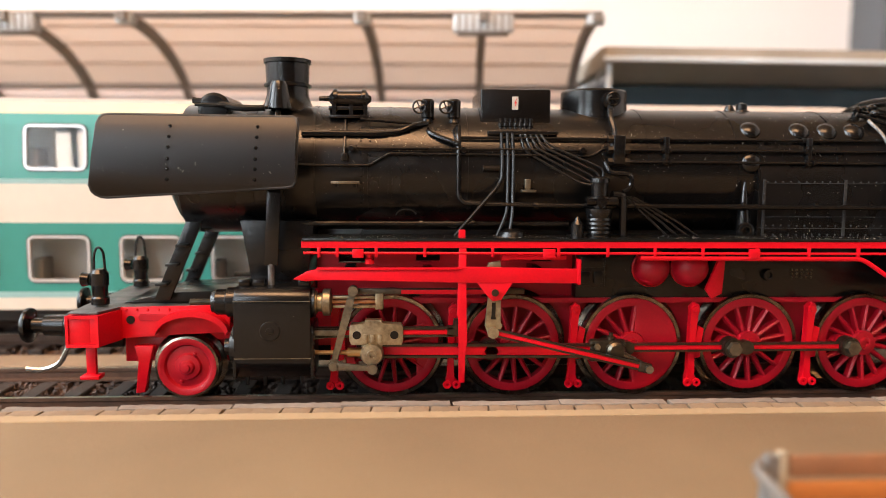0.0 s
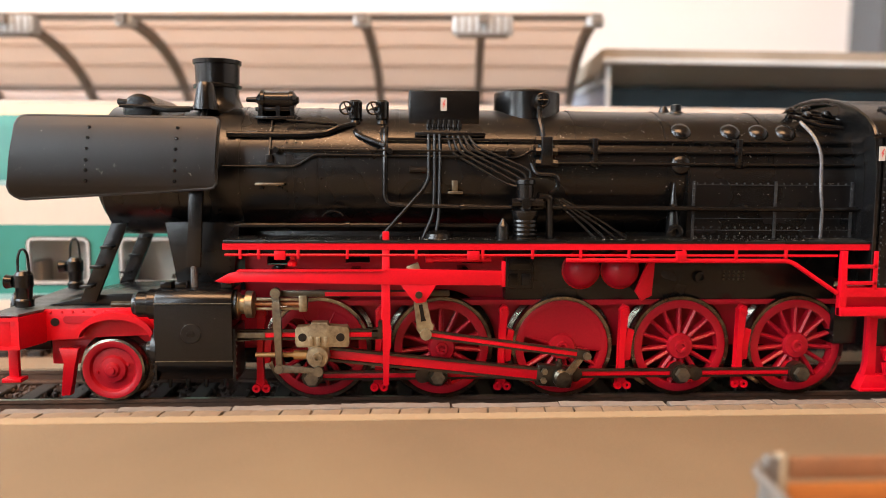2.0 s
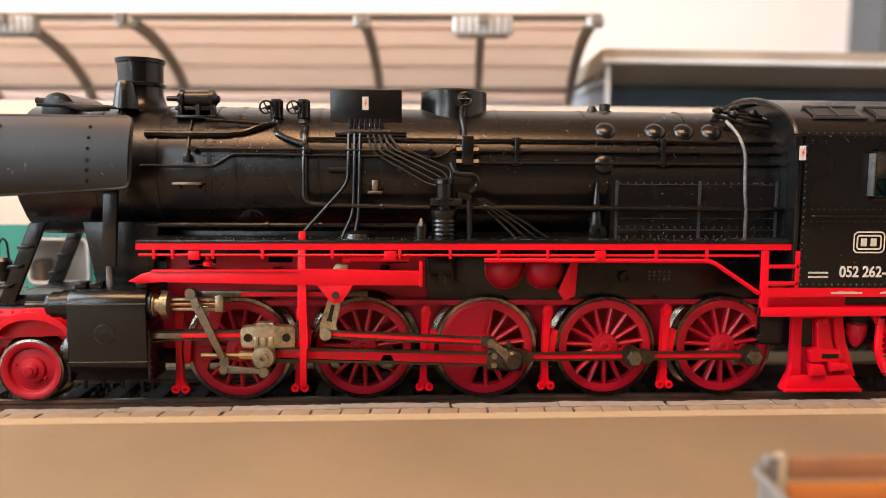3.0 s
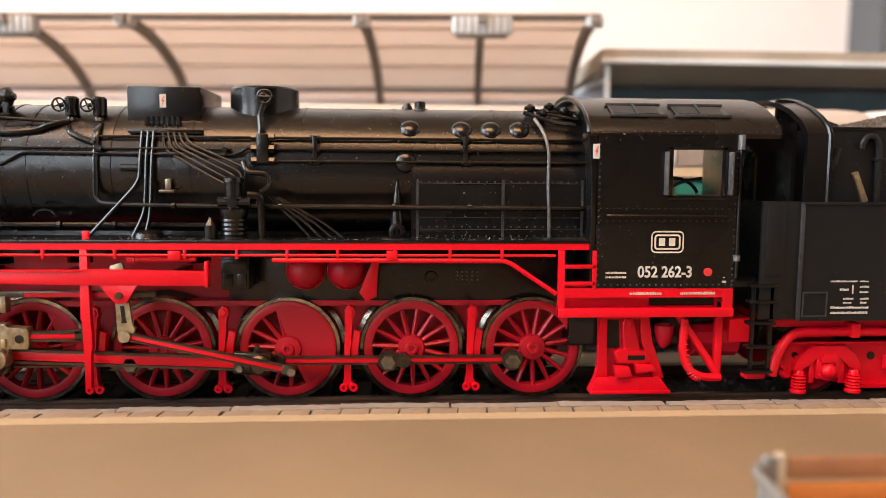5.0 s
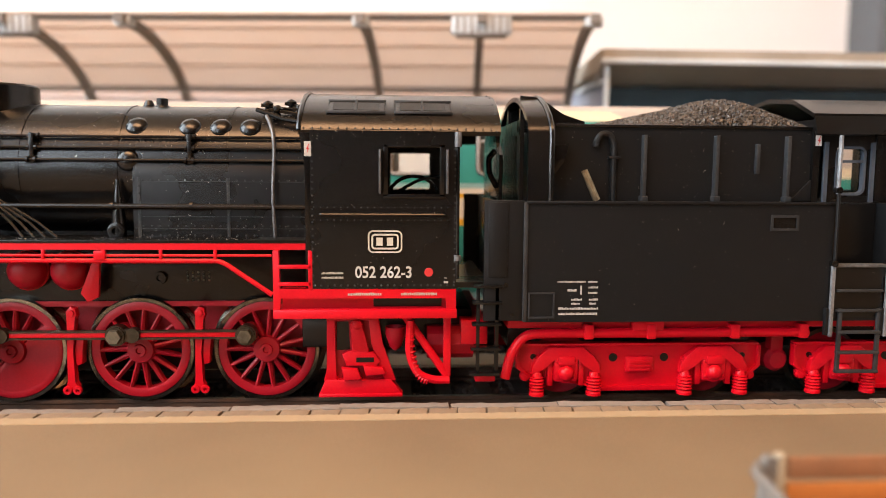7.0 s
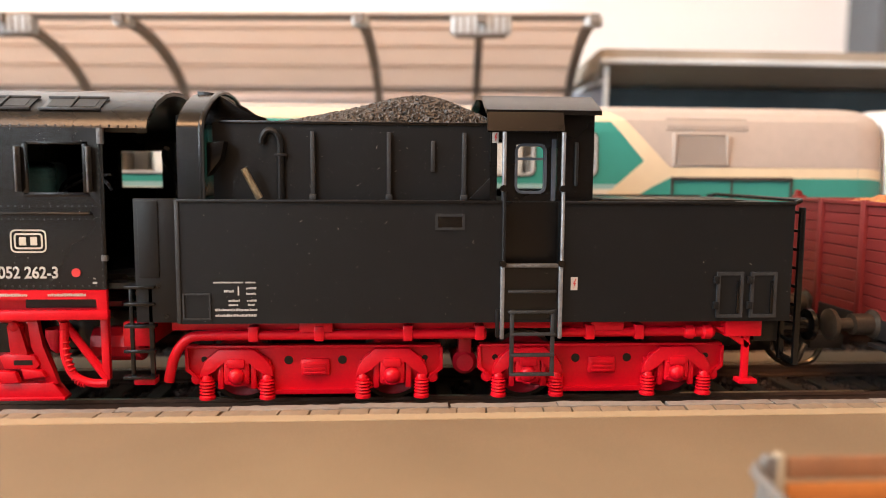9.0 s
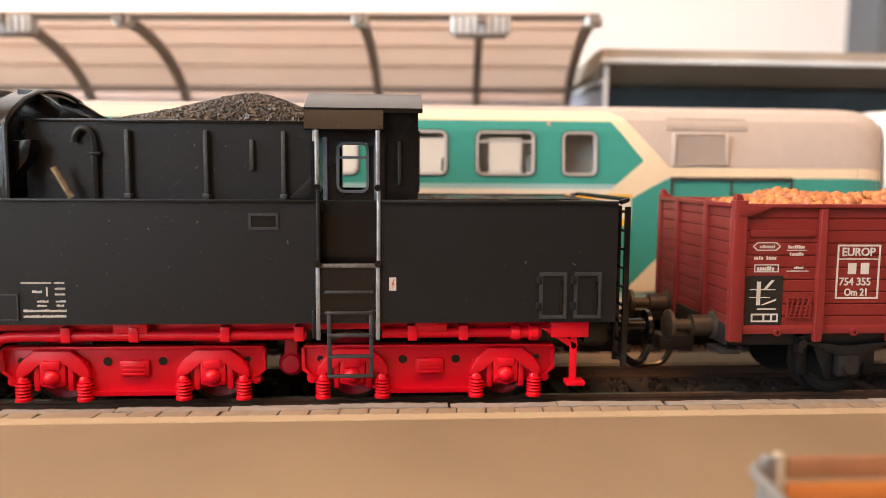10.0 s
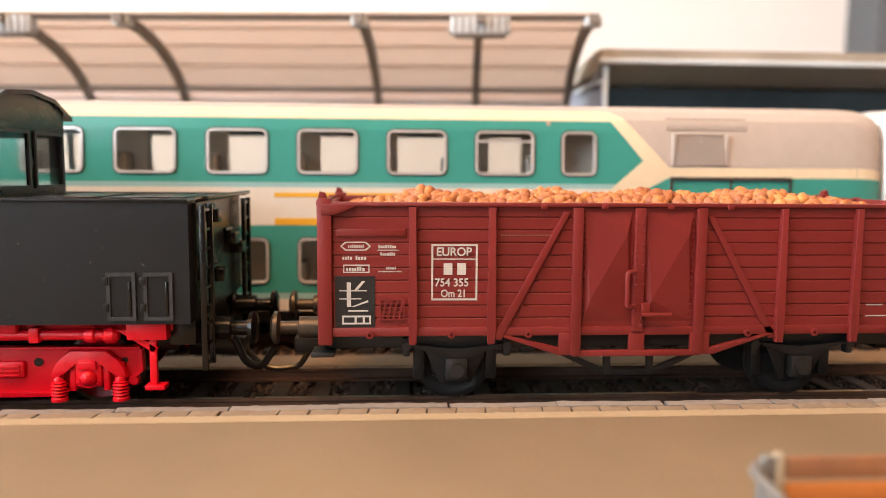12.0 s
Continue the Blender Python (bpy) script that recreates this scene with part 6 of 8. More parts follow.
part("upright", box(M(), 81.8, 82.4, -17.5, -16.9, 18.2, 24, 0.06), RED, sf)
bars([(87.4, 92.2, 17.55, 17.95), (95.0, 100.2, 17.55, 17.95)], -17.47, ECRU, sf, "small_print")
part("far_substructure", box(M(), 77, 103, 16.6, 17.4, 14.3, 18.4), RED, loco)
part("rear_frame", box(M(), 80, 106, -11, 11, 8.4, 14.4, 0.3), BLACK, loco)
af = part("ash_door_frame", prism(M(), [(84.0, 13.8), (91.6, 13.8), (91.2, 12.6), (93.4, 6.0), (94.0, 4.0), (83.6, 4.0), (84.2, 6.0)], -13.2, -12.4, 0.1), DEEP_RED, loco)
part("frame_leg", prism(M(), [(84.0, 13.9), (85.3, 13.9), (85.2, 6.0), (85.6, 4.0), (83.5, 4.0), (84.1, 6.0)], -14.0, -13.1, 0.12), RED, af)
part("frame_leg", prism(M(), [(90.2, 13.9), (91.7, 13.9), (92.2, 9.6), (93.6, 6.0), (94.3, 4.0), (92.6, 4.0), (91.6, 7.0), (90.6, 9.6)], -14.0, -13.1, 0.12), RED, af)
part("top_bar", box(M(), 84.0, 91.7, -14.05, -13.0, 13.2, 13.95, 0.1), RED, af)
part("foot_plate", prism(M(), [(83.8, 4.2), (93.6, 4.2), (95.3, 1.9), (82.8, 1.9)], -14.2, -12.0, 0.12), RED, af)
part("foot_edge", box(M(), 82.8, 95.3, -14.4, -12.0, 1.6, 2.1, 0.1), RED, af)
# black patch on the back plate, for the dark of an opening
part("opening", prism(M(), [(85.5, 12.9), (87.2, 12.9), (87.4, 8.6), (85.4, 8.6)], -13.26, -13.2), BLACK, af)
part("lever", prism(M(), [(87.4, 12.6), (87.9, 13.3), (88.9, 13.4), (89.5, 12.6), (89.3, 11.4), (89.8, 9.4), (90.6, 8.2), (88.9, 7.2), (87.8, 8.2), (87.7, 10.2)], -14.3, -13.2, 0.25), RED, af)
part("lever_boss", lathe(M(), [(0, 0.3), (0.4, 0.3), (0.7, 0.1), (0.75, -0.3)], (88.5, -14.3, 12.6), (88.5, -15.3, 12.6), 16), RED, af)
part("bracket", prism(M(), [(86.3, 8.2), (87.2, 8.7), (91.2, 8.4), (92.0, 7.0), (91.4, 6.3), (86.9, 6.4)], -14.5, -13.2, 0.25), RED, af)
part("bracket", prism(M(), [(86.2, 6.2), (88.6, 6.0), (89.2, 4.4), (86.6, 4.2)], -14.9, -13.8, 0.2), RED, af)
part("bracket", prism(M(), [(89.4, 6.5), (92.3, 6.2), (92.9, 5.2), (89.8, 4.9)], -14.8, -13.8, 0.2), RED, af)
# black strip on the bracket, for the dark of its slot
part("slot", box(M(), 88.4, 91.0, -14.56, -14.5, 7.0, 7.7), BLACK, af)
part("funnel", lathe(M(), [(1.5, 12.2), (1.5, 11), (0.9, 9.2), (0.3, 8.6), (0, 8.6)], (94.2, -13.6, 0), (94.2, -13.6, 1), 16), DEEP_RED, loco)
part("stay", rod(M(), (95.6, -15.4, 14.2), (101.8, -15.4, 5.2), 0.6), RED, loco)
part("stay", box(M(), 101.3, 102.4, -15.8, -14.8, 5.0, 14.4, 0.1), RED, loco)
bm = tube(M(), [(96.4, -16.0, 13.6), (96.2, -16.0, 8.5), (97.4, -16.0, 5.6), (99.6, -16.0, 4.6), (102.2, -16.0, 4.6)], 0.62, 10, 2.0)
hose = part("ribbed_hose", bm, RED, loco)
for k in range(14):
    t = k / 13
    x, z = 96.35 + 1.0 * t ** 2 * 2.6, 12.6 - 8.0 * math.sin(t * math.pi / 2)
    d = Vector((0.9 * t * t, 0, -1 + 0.75 * t))
    part("hose_rib", lathe(M(), [(0.55, -0.16), (0.68, 0), (0.55, 0.16)], (x, -16.0, z), Vector((x, -16.0, z)) + d, 10), RED, hose)
part("side_pipe", rod(M(), (99, -11.5, 9.5), (106, -11.5, 9.5), 2.6), DEEP_RED, loco)
# ---- tender ----
tender = group_node("tender", "black coal tender with red bogies coupled behind the locomotive", "tender")
tank = part("water_tank", box(M(), 113.0, 158.9, -17.45, 17.45, 13.5, 31.0), DARK, tender, smooth=0)
part("rear_tank", box(M(), 167.9, 202.3, -17.45, 17.45, 13.5, 31.0), DARK, tender, smooth=0)
part("tank_recess", prism(M(), [(-17.45, 13.5), (-17.45, 21.6), (-13.4, 21.6), (-13.4, 31.0), (17.45, 31.0), (17.45, 13.5)], 158.9, 167.9, plane="yz"), DARK, tender, smooth=0)
for s in (-1, 1):
    for x0, x1 in ((113, 158.9), (167.9, 202.3)) if s < 0 else ((113, 202.3),):
        part("top_edge", box(M(), x0, x1, s * 17.6 - 0.15, s * 17.6 + 0.15, 30.85, 31.25, 0.08), DARK, tank)
    part("front_side", box(M(), 107.0, 112.9, s * 17.1 - 0.3, s * 17.1 + 0.3, 13.7, 31.3, 0.1), DARK, tender)
    part("corner_strip", box(M(), 112.7, 113.3, s * 17.5 - 0.2, s * 17.5 + 0.2, 13.6, 31.1, 0.08), EDGE_GREY, tank)
    part("side_flap", box(M(), 107.6, 110.4, s * 17.5 - 0.12, s * 17.5 + 0.12, 20.2, 31.0, 0.08), DARK, tender)
part("front_wall", box(box(M(), 109.5, 113.0, -16.5, 16.5, 13.7, 31.0), 112.4, 113.0, -14.5, 14.5, 31.0, 43.0), BLACK, tender)
for x, z in ((110.2, 19.0), (111.2, 14.6)):
    # bolt holes are black discs, their dark is only painted
    part("bolt_hole", rod(M(), (x, -17.5, z), (x, -17.3, z), 0.35), BLACK, tender)
def thin_frame(nm, x0, x1, z0, z1, w, y, mat, parent, t=0.22):
    return part(nm, box(box(box(box(M(), x0, x1, y - t, y, z0, z0 + w), x0, x1, y - t, y, z1 - w, z1), x0, x0 + w, y - t, y, z0 + w, z1 - w), x1 - w, x1, y - t, y, z0 + w, z1 - w), mat, parent, smooth=0)
thin_frame("access_panel", 113.5, 117.4, 14.1, 17.9, 0.22, -17.45, EDGE_GREY, tank)
thin_frame("filler_frame", 149.3, 153.5, 27.0, 29.3, 0.35, -17.45, EDGE_GREY, tank)
# black sheet inside the frame, for the shade of a recess
part("filler_recess", box(M(), 149.65, 153.15, -17.5, -17.44, 27.35, 28.95), BLACK, tank)
for x0 in (190.9, 196.0):
    h = thin_frame("hatch", x0, x0 + 4.0, 14.1, 20.9, 0.5, -17.45, EDGE_GREY, tank, 0.35)
    part("hatch_plate", box(M(), x0 + 0.5, x0 + 3.5, -17.6, -17.44, 14.6, 20.4), DARK, h)
    for z in (15.4, 19.2):
        part("hinge", box(M(), x0 - 0.5, x0 + 0.3, -17.95, -17.5, z, z + 1.1, 0.08), DARK, h)
    part("hatch_bar", box(M(), x0 + 3.0, x0 + 3.4, -17.9, -17.6, 14.8, 19.6, 0.05), BLACK_SMOOTH, h)
bars([(117.8, 122.0, 19.35, 19.6), (122.3, 123.8, 19.35, 19.6), (119.3, 120.7, 18.05, 18.4), (121.2, 121.4, 17.6, 18.9), (122.4, 123.8, 18.5, 18.8), (122.4, 123.8, 17.7, 18.0),
      (119.9, 121.5, 16.7, 17.0), (122.5, 123.9, 16.7, 17.0), (119.9, 121.2, 16.1, 16.4), (122.6, 123.6, 16.1, 16.4), (118.0, 123.9, 15.35, 15.7), (118.0, 123.8, 14.55, 14.9)], -17.46, WHITE, tank, "small_print")
warning_sign(169.6, -17.5, 19.2, tank, 1.0, 1.9)

# coal bunker
bk = part("coal_bunker", prism(M(), [(-12.5, 31.0), (-12.5, 42.3), (-12.1, 42.3), (-12.1, 31.2), (12.1, 31.2), (12.1, 42.3), (12.5, 42.3), (12.5, 31.0)], 117.0, 158.5, plane="yz"), DARK, tender)
part("bunker_edge", box(M(), 118, 158.5, -12.75, -12.0, 42.1, 42.55, 0.1), BLACK, bk)
part("bunker_edge", box(M(), 118, 158.5, 12.0, 12.75, 42.1, 42.55, 0.1), BLACK, bk)
part("bunker_end", box(M(), 117, 117.6, -12.4, 12.4, 31.2, 42.2), DARK, bk)
part("bunker_end", box(M(), 158, 158.5, -12.4, 12.4, 31.2, 42.4), DARK, bk)
part("coal_door", prism(M(), [(-7, 31.0), (13.5, 31.0), (13.5, 40.5), (9, 43.5), (-3, 43.5), (-3, 40), (-7, 38)], 110.4, 111.0, 0.1, plane="yz"), BLACK, tender)
part("door_handle", tube(M(), [(110.3, -5, 33), (109.0, -6, 35), (108.6, -8, 37.5), (109.4, -9, 38.5)], 0.45, 8, 1), BLACK_SMOOTH, tender)
for x in (131.5, 142.6, 153.7):
    part("bunker_rib", prism(M(), [(x - 0.3, 31.2), (x + 0.3, 31.2), (x + 0.3, 41.0), (x - 0.3, 41.0)], -13.6, -12.4, 0.12), EDGE_GREY, bk)
    part("rib_foot", box(M(), x - 0.5, x + 0.5, -13.9, -12.4, 31.1, 31.9, 0.1), EDGE_GREY, bk)
part("bunker_rib", box(M(), 148.8, 149.4, -13.2, -12.4, 35.3, 39.8, 0.12), EDGE_GREY, bk)
part("gusset", prism(M(), [(154.4, 31.2), (158.4, 31.2), (158.4, 34.2), (157.6, 34.4)], -13.0, -12.4, 0.08), DARK, bk)
part("vent_pipe", tube(M(), [(126.8, -13.1, 31.2), (126.8, -13.1, 39.6), (126.2, -13.1, 41.0), (125.0, -13.1, 41.2), (124.2, -13.1, 40.2), (124.1, -13.1, 39.2)], 0.5, 10, 0.9), DARK, bk)
part("pipe_clip", box(M(), 126.0, 127.8, -13.6, -12.5, 37.4, 37.8, 0.06), DARK, bk)
part("tool_handle", rod(M(), (124.0, -14.6, 31.3), (121.9, -15.2, 35.6), 0.55, 0.5), BRASS, tender, "worn brassy tool handle")
def coal_z(x, y):
    h = 4.6 * math.exp(-((x - 148.5) / 9.5) ** 2) + 1.9 * math.exp(-((x - 136) / 10) ** 2) + 0.7
    return 41.6 + h * max(0.0, 1 - (abs(y) / 13.0) ** 2.2)
bm = M()
xs, ys = [119 + 1.5 * i for i in range(27)], [-12 + 1.5 * j for j in range(17)]
gv = [[bm.verts.new((x, y, coal_z(x, y) - 0.5)) for y in ys] for x in xs]
for i in range(26):
    for j in range(16):
        bm.faces.new((gv[i][j], gv[i + 1][j], gv[i + 1][j + 1], gv[i][j + 1]))
rng = random.Random(11)
random.seed(4)
for i in range(8500):
    x, y = rng.uniform(120, 157.6), rng.uniform(-11.9, 8)
    r = rng.uniform(0.14, 0.30)
    box_at(bm, Matrix.Translation((x, y, coal_z(x, y) - 0.25 + rng.uniform(0, 0.25))) @ Euler((rng.random() * 6, rng.random() * 6, rng.random() * 6)).to_matrix().to_4x4(), r)
tagged(part("coal_load", bm, COAL, tender, smooth=0), "heap of small glossy black coal lumps", kind="stuff")

# curved shield at the tender's front
hood = [(-17.3, 31.2)] + [(y * 0.985, z - 0.1) for y, z in rp] + [(17.3, 31.2)]
sh = part("front_shield", prism(M(), hood + [(y * 0.955, z - 0.7 if z > 35 else z) for y, z in hood[::-1]], 113.2, 116.7, plane="yz"), BLACK_SMOOTH, tender)
part("shield_rim", tube(M(), [(116.6, y * 1.002, z) for y, z in hood], 0.4, 8), BLACK_SMOOTH, sh)
part("shield_wing", prism(M(), [(113.6, 47.2), (116.0, 47.0), (118.2, 45.9), (120.4, 44.2), (123.8, 43.3), (123.8, 42.2), (113.6, 42.2)], -7.2, -6.2, 0.15), BLACK_SMOOTH, sh)
part("shield_wing", prism(M(), [(113.6, 47.2), (116.0, 47.0), (118.2, 45.9), (120.4, 44.2), (123.8, 43.3), (123.8, 42.2), (113.6, 42.2)], 6.2, 7.2, 0.15), BLACK_SMOOTH, sh)
part("locker_bracket", prism(M(), [(116.9, 39.2), (119.4, 39.4), (118.8, 36.8), (116.9, 34.4)], -15.8, -13.0, 0.1), BLACK_SMOOTH, tender)

# guard's cabin
RAIL_SILVER = material("rubbed_bluish_rail", (0.36, 0.39, 0.42), 0.4, 0.5, 0.3, 2500, second=(0.16, 0.17, 0.185), big=300)
CABINBLUE = material("dull_blue_grey_frame", (0.075, 0.095, 0.125), 0.4, 0.2, 0.2, 1500)
cab2 = part("guard_cabin", box(M(), 168.0, 173.3, -12.5, -11.9, 31, 44.6), BLACK, tender)
part("front_wall", box(M(), 157.6, 158.6, -13.2, 12.5, 31, 43.6), BLACK, cab2)
part("corner_wall", box(M(), 167.6, 168.4, -13.2, -12.5, 31, 43.6), BLACK, cab2)
part("door_header", box(M(), 158.6, 167.6, -12.9, -12.4, 40.2, 43.6), BLACK, cab2)
rw = part("rear_wall", box(M(), 172.7, 173.3, -11.9, 11.9, 31, 32.4), BLACK, cab2)
part("rear_header", prism(M(), [(-11.9, 41.2), (11.9, 41.2), (11.9, 44.9), (8, 46.3), (0, 47.0), (-8, 46.3), (-11.9, 44.9)], 172.7, 173.3, plane="yz"), BLACK, cab2)
for y0, y1 in ((-11.9, -10.8), (-1.0, 1.0), (10.8, 11.9)):
    part("rear_mullion", box(M(), 172.7, 173.3, y0, y1, 32.4, 41.2), BLACK, cab2)
for y0, y1 in ((-10.8, -1.0), (1.0, 10.8)):
    part("window_frame", box(box(box(box(M(), 173.3, 173.6, y0 - 0.2, y0 + 0.3, 32.2, 41.4), 173.3, 173.6, y1 - 0.3, y1 + 0.2, 32.2, 41.4), 173.3, 173.6, y0 + 0.3, y1 - 0.3, 32.2, 32.7), 173.3, 173.6, y0 + 0.3, y1 - 0.3, 40.9, 41.4), EDGE_GREY, cab2)
part("far_wall", box(box(box(box(M(), 158.6, 172.7, 11.9, 12.5, 31, 32.4), 158.6, 172.7, 11.9, 12.5, 40.6, 44.4), 158.6, 160.4, 11.9, 12.5, 32.4, 40.6), 170.6, 172.7, 11.9, 12.5, 32.4, 40.6), BLACK, cab2, smooth=0)
part("rear_window", box(M(), 172.95, 173.1, -10.8, 10.8, 32.4, 41.2), CGLASS, cab2).visible_shadow = False
dr = part("cabin_door", box(M(), 159.3, 167.5, -13.75, -13.42, 21.7, 30.9), BLACK, tender, smooth=0)
part("door_rail", box(M(), 159.6, 167.0, -12.9, -12.4, 31.05, 32.2), BLACK, dr, smooth=0)
part("door_stile", box(M(), 159.6, 161.5, -12.9, -12.4, 32.2, 40.2), BLACK, dr, smooth=0)
part("door_stile", box(M(), 165.8, 167.0, -12.9, -12.4, 32.2, 40.2), BLACK, dr, smooth=0)
part("door_rail", box(M(), 161.5, 165.8, -12.9, -12.4, 39.4, 40.2), BLACK, dr, smooth=0)
wf = M()
ring(wf, 161.7, 165.7, 32.5, 39.2, 0.38, lambda z: -12.9, 0.25, 0.8)
part("door_window_frame", wf, CABINBLUE, dr, "dull blue-grey window frame")
part("window_bar", box(M(), 161.7, 165.7, -13.05, -12.8, 37.1, 37.5), CABINBLUE, dr)
part("door_edge", box(box(M(), 159.4, 160.0, -13.3, -12.8, 31.1, 40.2), 166.8, 167.4, -13.3, -12.8, 31.1, 40.2), CABINBLUE, dr)
part("door_sill", box(M(), 158.8, 167.8, -17.9, -16.6, 21.6, 22.1, 0.1), SILVER, dr)
# black sheet behind the ladder imitates a shaded recess
part("recess", box(M(), 158.8, 167.8, -17.5, -17.42, 14, 21.8), BLACK, tank)
for x in (159.0, 167.5):
    part("hand_rail", rod(M(), (x, -18.0, 32.5), (x, -18.0, 41.0), 0.3), RAIL_SILVER, tender, "bluish silver hand rail")
    part("hand_rail", rod(M(), (x + 0.1, -18.0, 22.6), (x + 0.1, -18.0, 33), 0.27), DARK if x < 160 else RAIL_SILVER, tender)
    part("hand_rail", box(M(), x - 0.3, x + 0.3, -18.2, -17.7, 11.2, 21.8, 0.1), RAIL_SILVER, tender)
    part("rail_knob", rod(rod(M(), (x, -18.4, 33), (x, -17.3, 33), 0.5), (x, -18.4, 22.2), (x, -17.3, 22.2), 0.5), BLACK_SMOOTH, tender)
    part("rail_foot", box(M(), x - 0.9, x - 0.4, -18.1, -17.4, 11.4, 15.5, 0.1), DARK, tender)
ld = part("step_ladder", box(box(M(), 160.2, 160.8, -18.0, -17.5, 5.6, 15.4, 0.08), 166.2, 166.8, -18.0, -17.5, 5.6, 15.4, 0.08), EDGE_GREY, tender)
for z in (5.6, 8.5, 11.6):
    part("rung", box(M(), 160.2, 166.8, -18.2, -17.4, z, z + 0.45, 0.08), EDGE_GREY, ld)
for z in (14.9, 17.9):
    part("rung", box(M(), 159.9, 166.9, -18.1, -17.3, z, z + 0.4, 0.08), EDGE_GREY, ld)
part("cabin_roof", prism(M(), [(-14.4, 43.7), (-14.3, 44.4), (-8.0, 47.0), (0, 47.8), (8, 47.0), (14.3, 44.4), (14.4, 43.7), (8, 46.3), (0, 47.1), (-8, 46.3)], 156.8, 173.9, plane="yz"), BLACK_SMOOTH, tender)
part("roof_apron", prism(M(), [(-14.3, 44.2), (-15.3, 41.3), (-15.0, 41.1), (-13.9, 44.0)], 156.9, 168.2, plane="yz"), BLACK, tender)
part("roof_apron_end", prism(M(), [(-14.2, 44.0), (-15.0, 41.3), (-12.6, 41.3), (-12.6, 44.4)], 167.8, 168.15, plane="yz"), BLACK, tender)
part("grab_handle", rod(M(), (170.6, -12.9, 33.4), (170.6, -12.9, 39.8), 0.3), DARK, tender)
warning_sign(158.3, -13.3, 40.4, tender, 0.9, 1.6)
# deck behind the cabin
part("filler_lid", box(box(M(), 176, 186, -9, 9, 31.0, 31.25, 0.1), 188, 199, -8, 8, 31.0, 31.2, 0.08), BLACK, tender)
part("hose", tube(M(), [(172, -15.5, 31.15), (180, -15.0, 31.2), (187, -15.6, 31.15), (194, -15.4, 31.15)], 0.2, 6, 2), BLACK, tender)
# rear ladders and fittings
part("rear_panel", box(M(), 202.3, 202.8, -15, 15, 14, 30.6), BLACK, tender)
for y in (-16.4, -12.0, 12.0, 16.4):
    part("rear_post", box(M(), 203.6, 204.4, y - 0.35, y + 0.35, 6.5, 30.4, 0.08), BLACK_SMOOTH, tender)
for y0 in (-16.4, 12.0):
    rl = None
    for k in range(9):
        part("rear_rung", box(M(), 203.8, 204.2, y0, y0 + 4.4, 7.0 + 2.8 * k, 7.4 + 2.8 * k), BLACK_SMOOTH, tender)
for z, y in ((28.5, -8), (24, 4), (19, -5), (22, 9)):
    part("rear_fitting", rod(box(M(), 202.6, 204.6, y - 1.6, y + 1.6, z - 1, z + 1, 0.2), (203, y - 2.4, z + 1.4), (203, y + 2.4, z + 1.4), 0.4), BLACK_SMOOTH, tender)
part("rear_rail", tube(M(), [(203, -16, 31), (204.4, -15.5, 31.4), (204.4, 15.5, 31.4), (203, 16, 31)], 0.35, 8, 1), BLACK_SMOOTH, tender)
for s in (-1, 1):
    part("buffer", lathe(M(), [(0, 9.4), (1.9, 9.3), (2.6, 8.8), (2.5, 8.2), (1.2, 8.0), (1.1, 5.6), (1.7, 5.4), (1.8, 2), (2.3, 1.6), (2.3, 0)], (201, s * 10, 11.4), (202, s * 10, 11.4), 28), BLACK_SMOOTH, tender)
part("rear_beam", box(M(), 198.4, 202.2, -14.5, 14.5, 9.8, 13.4, 0.15), BLACK, tender)
part("rear_beam_face", box(M(), 193, 198.6, -16.6, 16.6, 11.0, 13.4, 0.12), RED, tender)
part("rear_step", box(box(M(), 196.0, 197.0, -16.2, -15.4, 4.2, 11.2, 0.08), 195.4, 198.2, -16.8, -14.6, 3.7, 4.4, 0.08), RED, tender)
part("rear_step_stay", prism(M(), [(191.5, 12.4), (193, 12.4), (197.2, 9.8), (196.6, 9.0)], -16.2, -15.4, 0.08), RED, tender)
part("coupling", tube(M(), [(202, -1.5, 7.5), (206, -1.5, 7.0), (208.5, -1.5, 4.0), (211, -1.5, 2.6), (215.5, -1.5, 3.0), (217, -1.5, 5.6)], 0.5, 8, 1.5), BLACK_STEEL, tender)
part("coupling_shank", box(M(), 198, 207, -3.5, 0.5, 5.6, 8.4, 0.2), BLACK, tender)
part("brake_hose", tube(M(), [(203, -6, 11), (206, -6, 9), (207.5, -6, 5), (210, -6, 4), (212, -5, 7)], 0.6, 8, 1.5), BLACK, tender)

# red underframe and brake pipe
uf = part("underframe", box(M(), 111, 199, -14.6, 14.6, 12.0, 13.45, 0.1), RED, tender)
part("frame_core", box(M(), 112, 198, -8, 8, 7.5, 12, 0.2), BLACK, tender)
part("long_pipe", tube(M(), [(110.6, -15.4, 4.6), (111.4, -15.4, 8.4), (113.4, -15.4, 11.2), (116.5, -15.4, 11.4), (157, -15.4, 11.4)], 0.75, 12, 1.8), RED, tender)
part("long_pipe", tube(M(), [(168, -15.4, 11.6), (186.5, -15.4, 11.6), (189, -15.4, 11.4)], 0.75, 12, 0.8), RED, tender)
part("pipe_end", lathe(M(), [(0, 0), (0.9, 0), (1.1, 0.5), (1.1, 1.3), (0.8, 1.6), (0.8, 2.6), (1.2, 2.9), (1.2, 4.0), (0.7, 4.6), (0, 4.6)], (187, -15.6, 11.6), (188, -15.6, 11.6), 16), RED, tender)
for x in (123, 132.5, 145.4, 156, 172.5, 180):
    part("pipe_hanger", box(M(), x - 0.7, x + 0.7, -16.4, -14.4, 10.6, 12.8, 0.15), RED, tender)
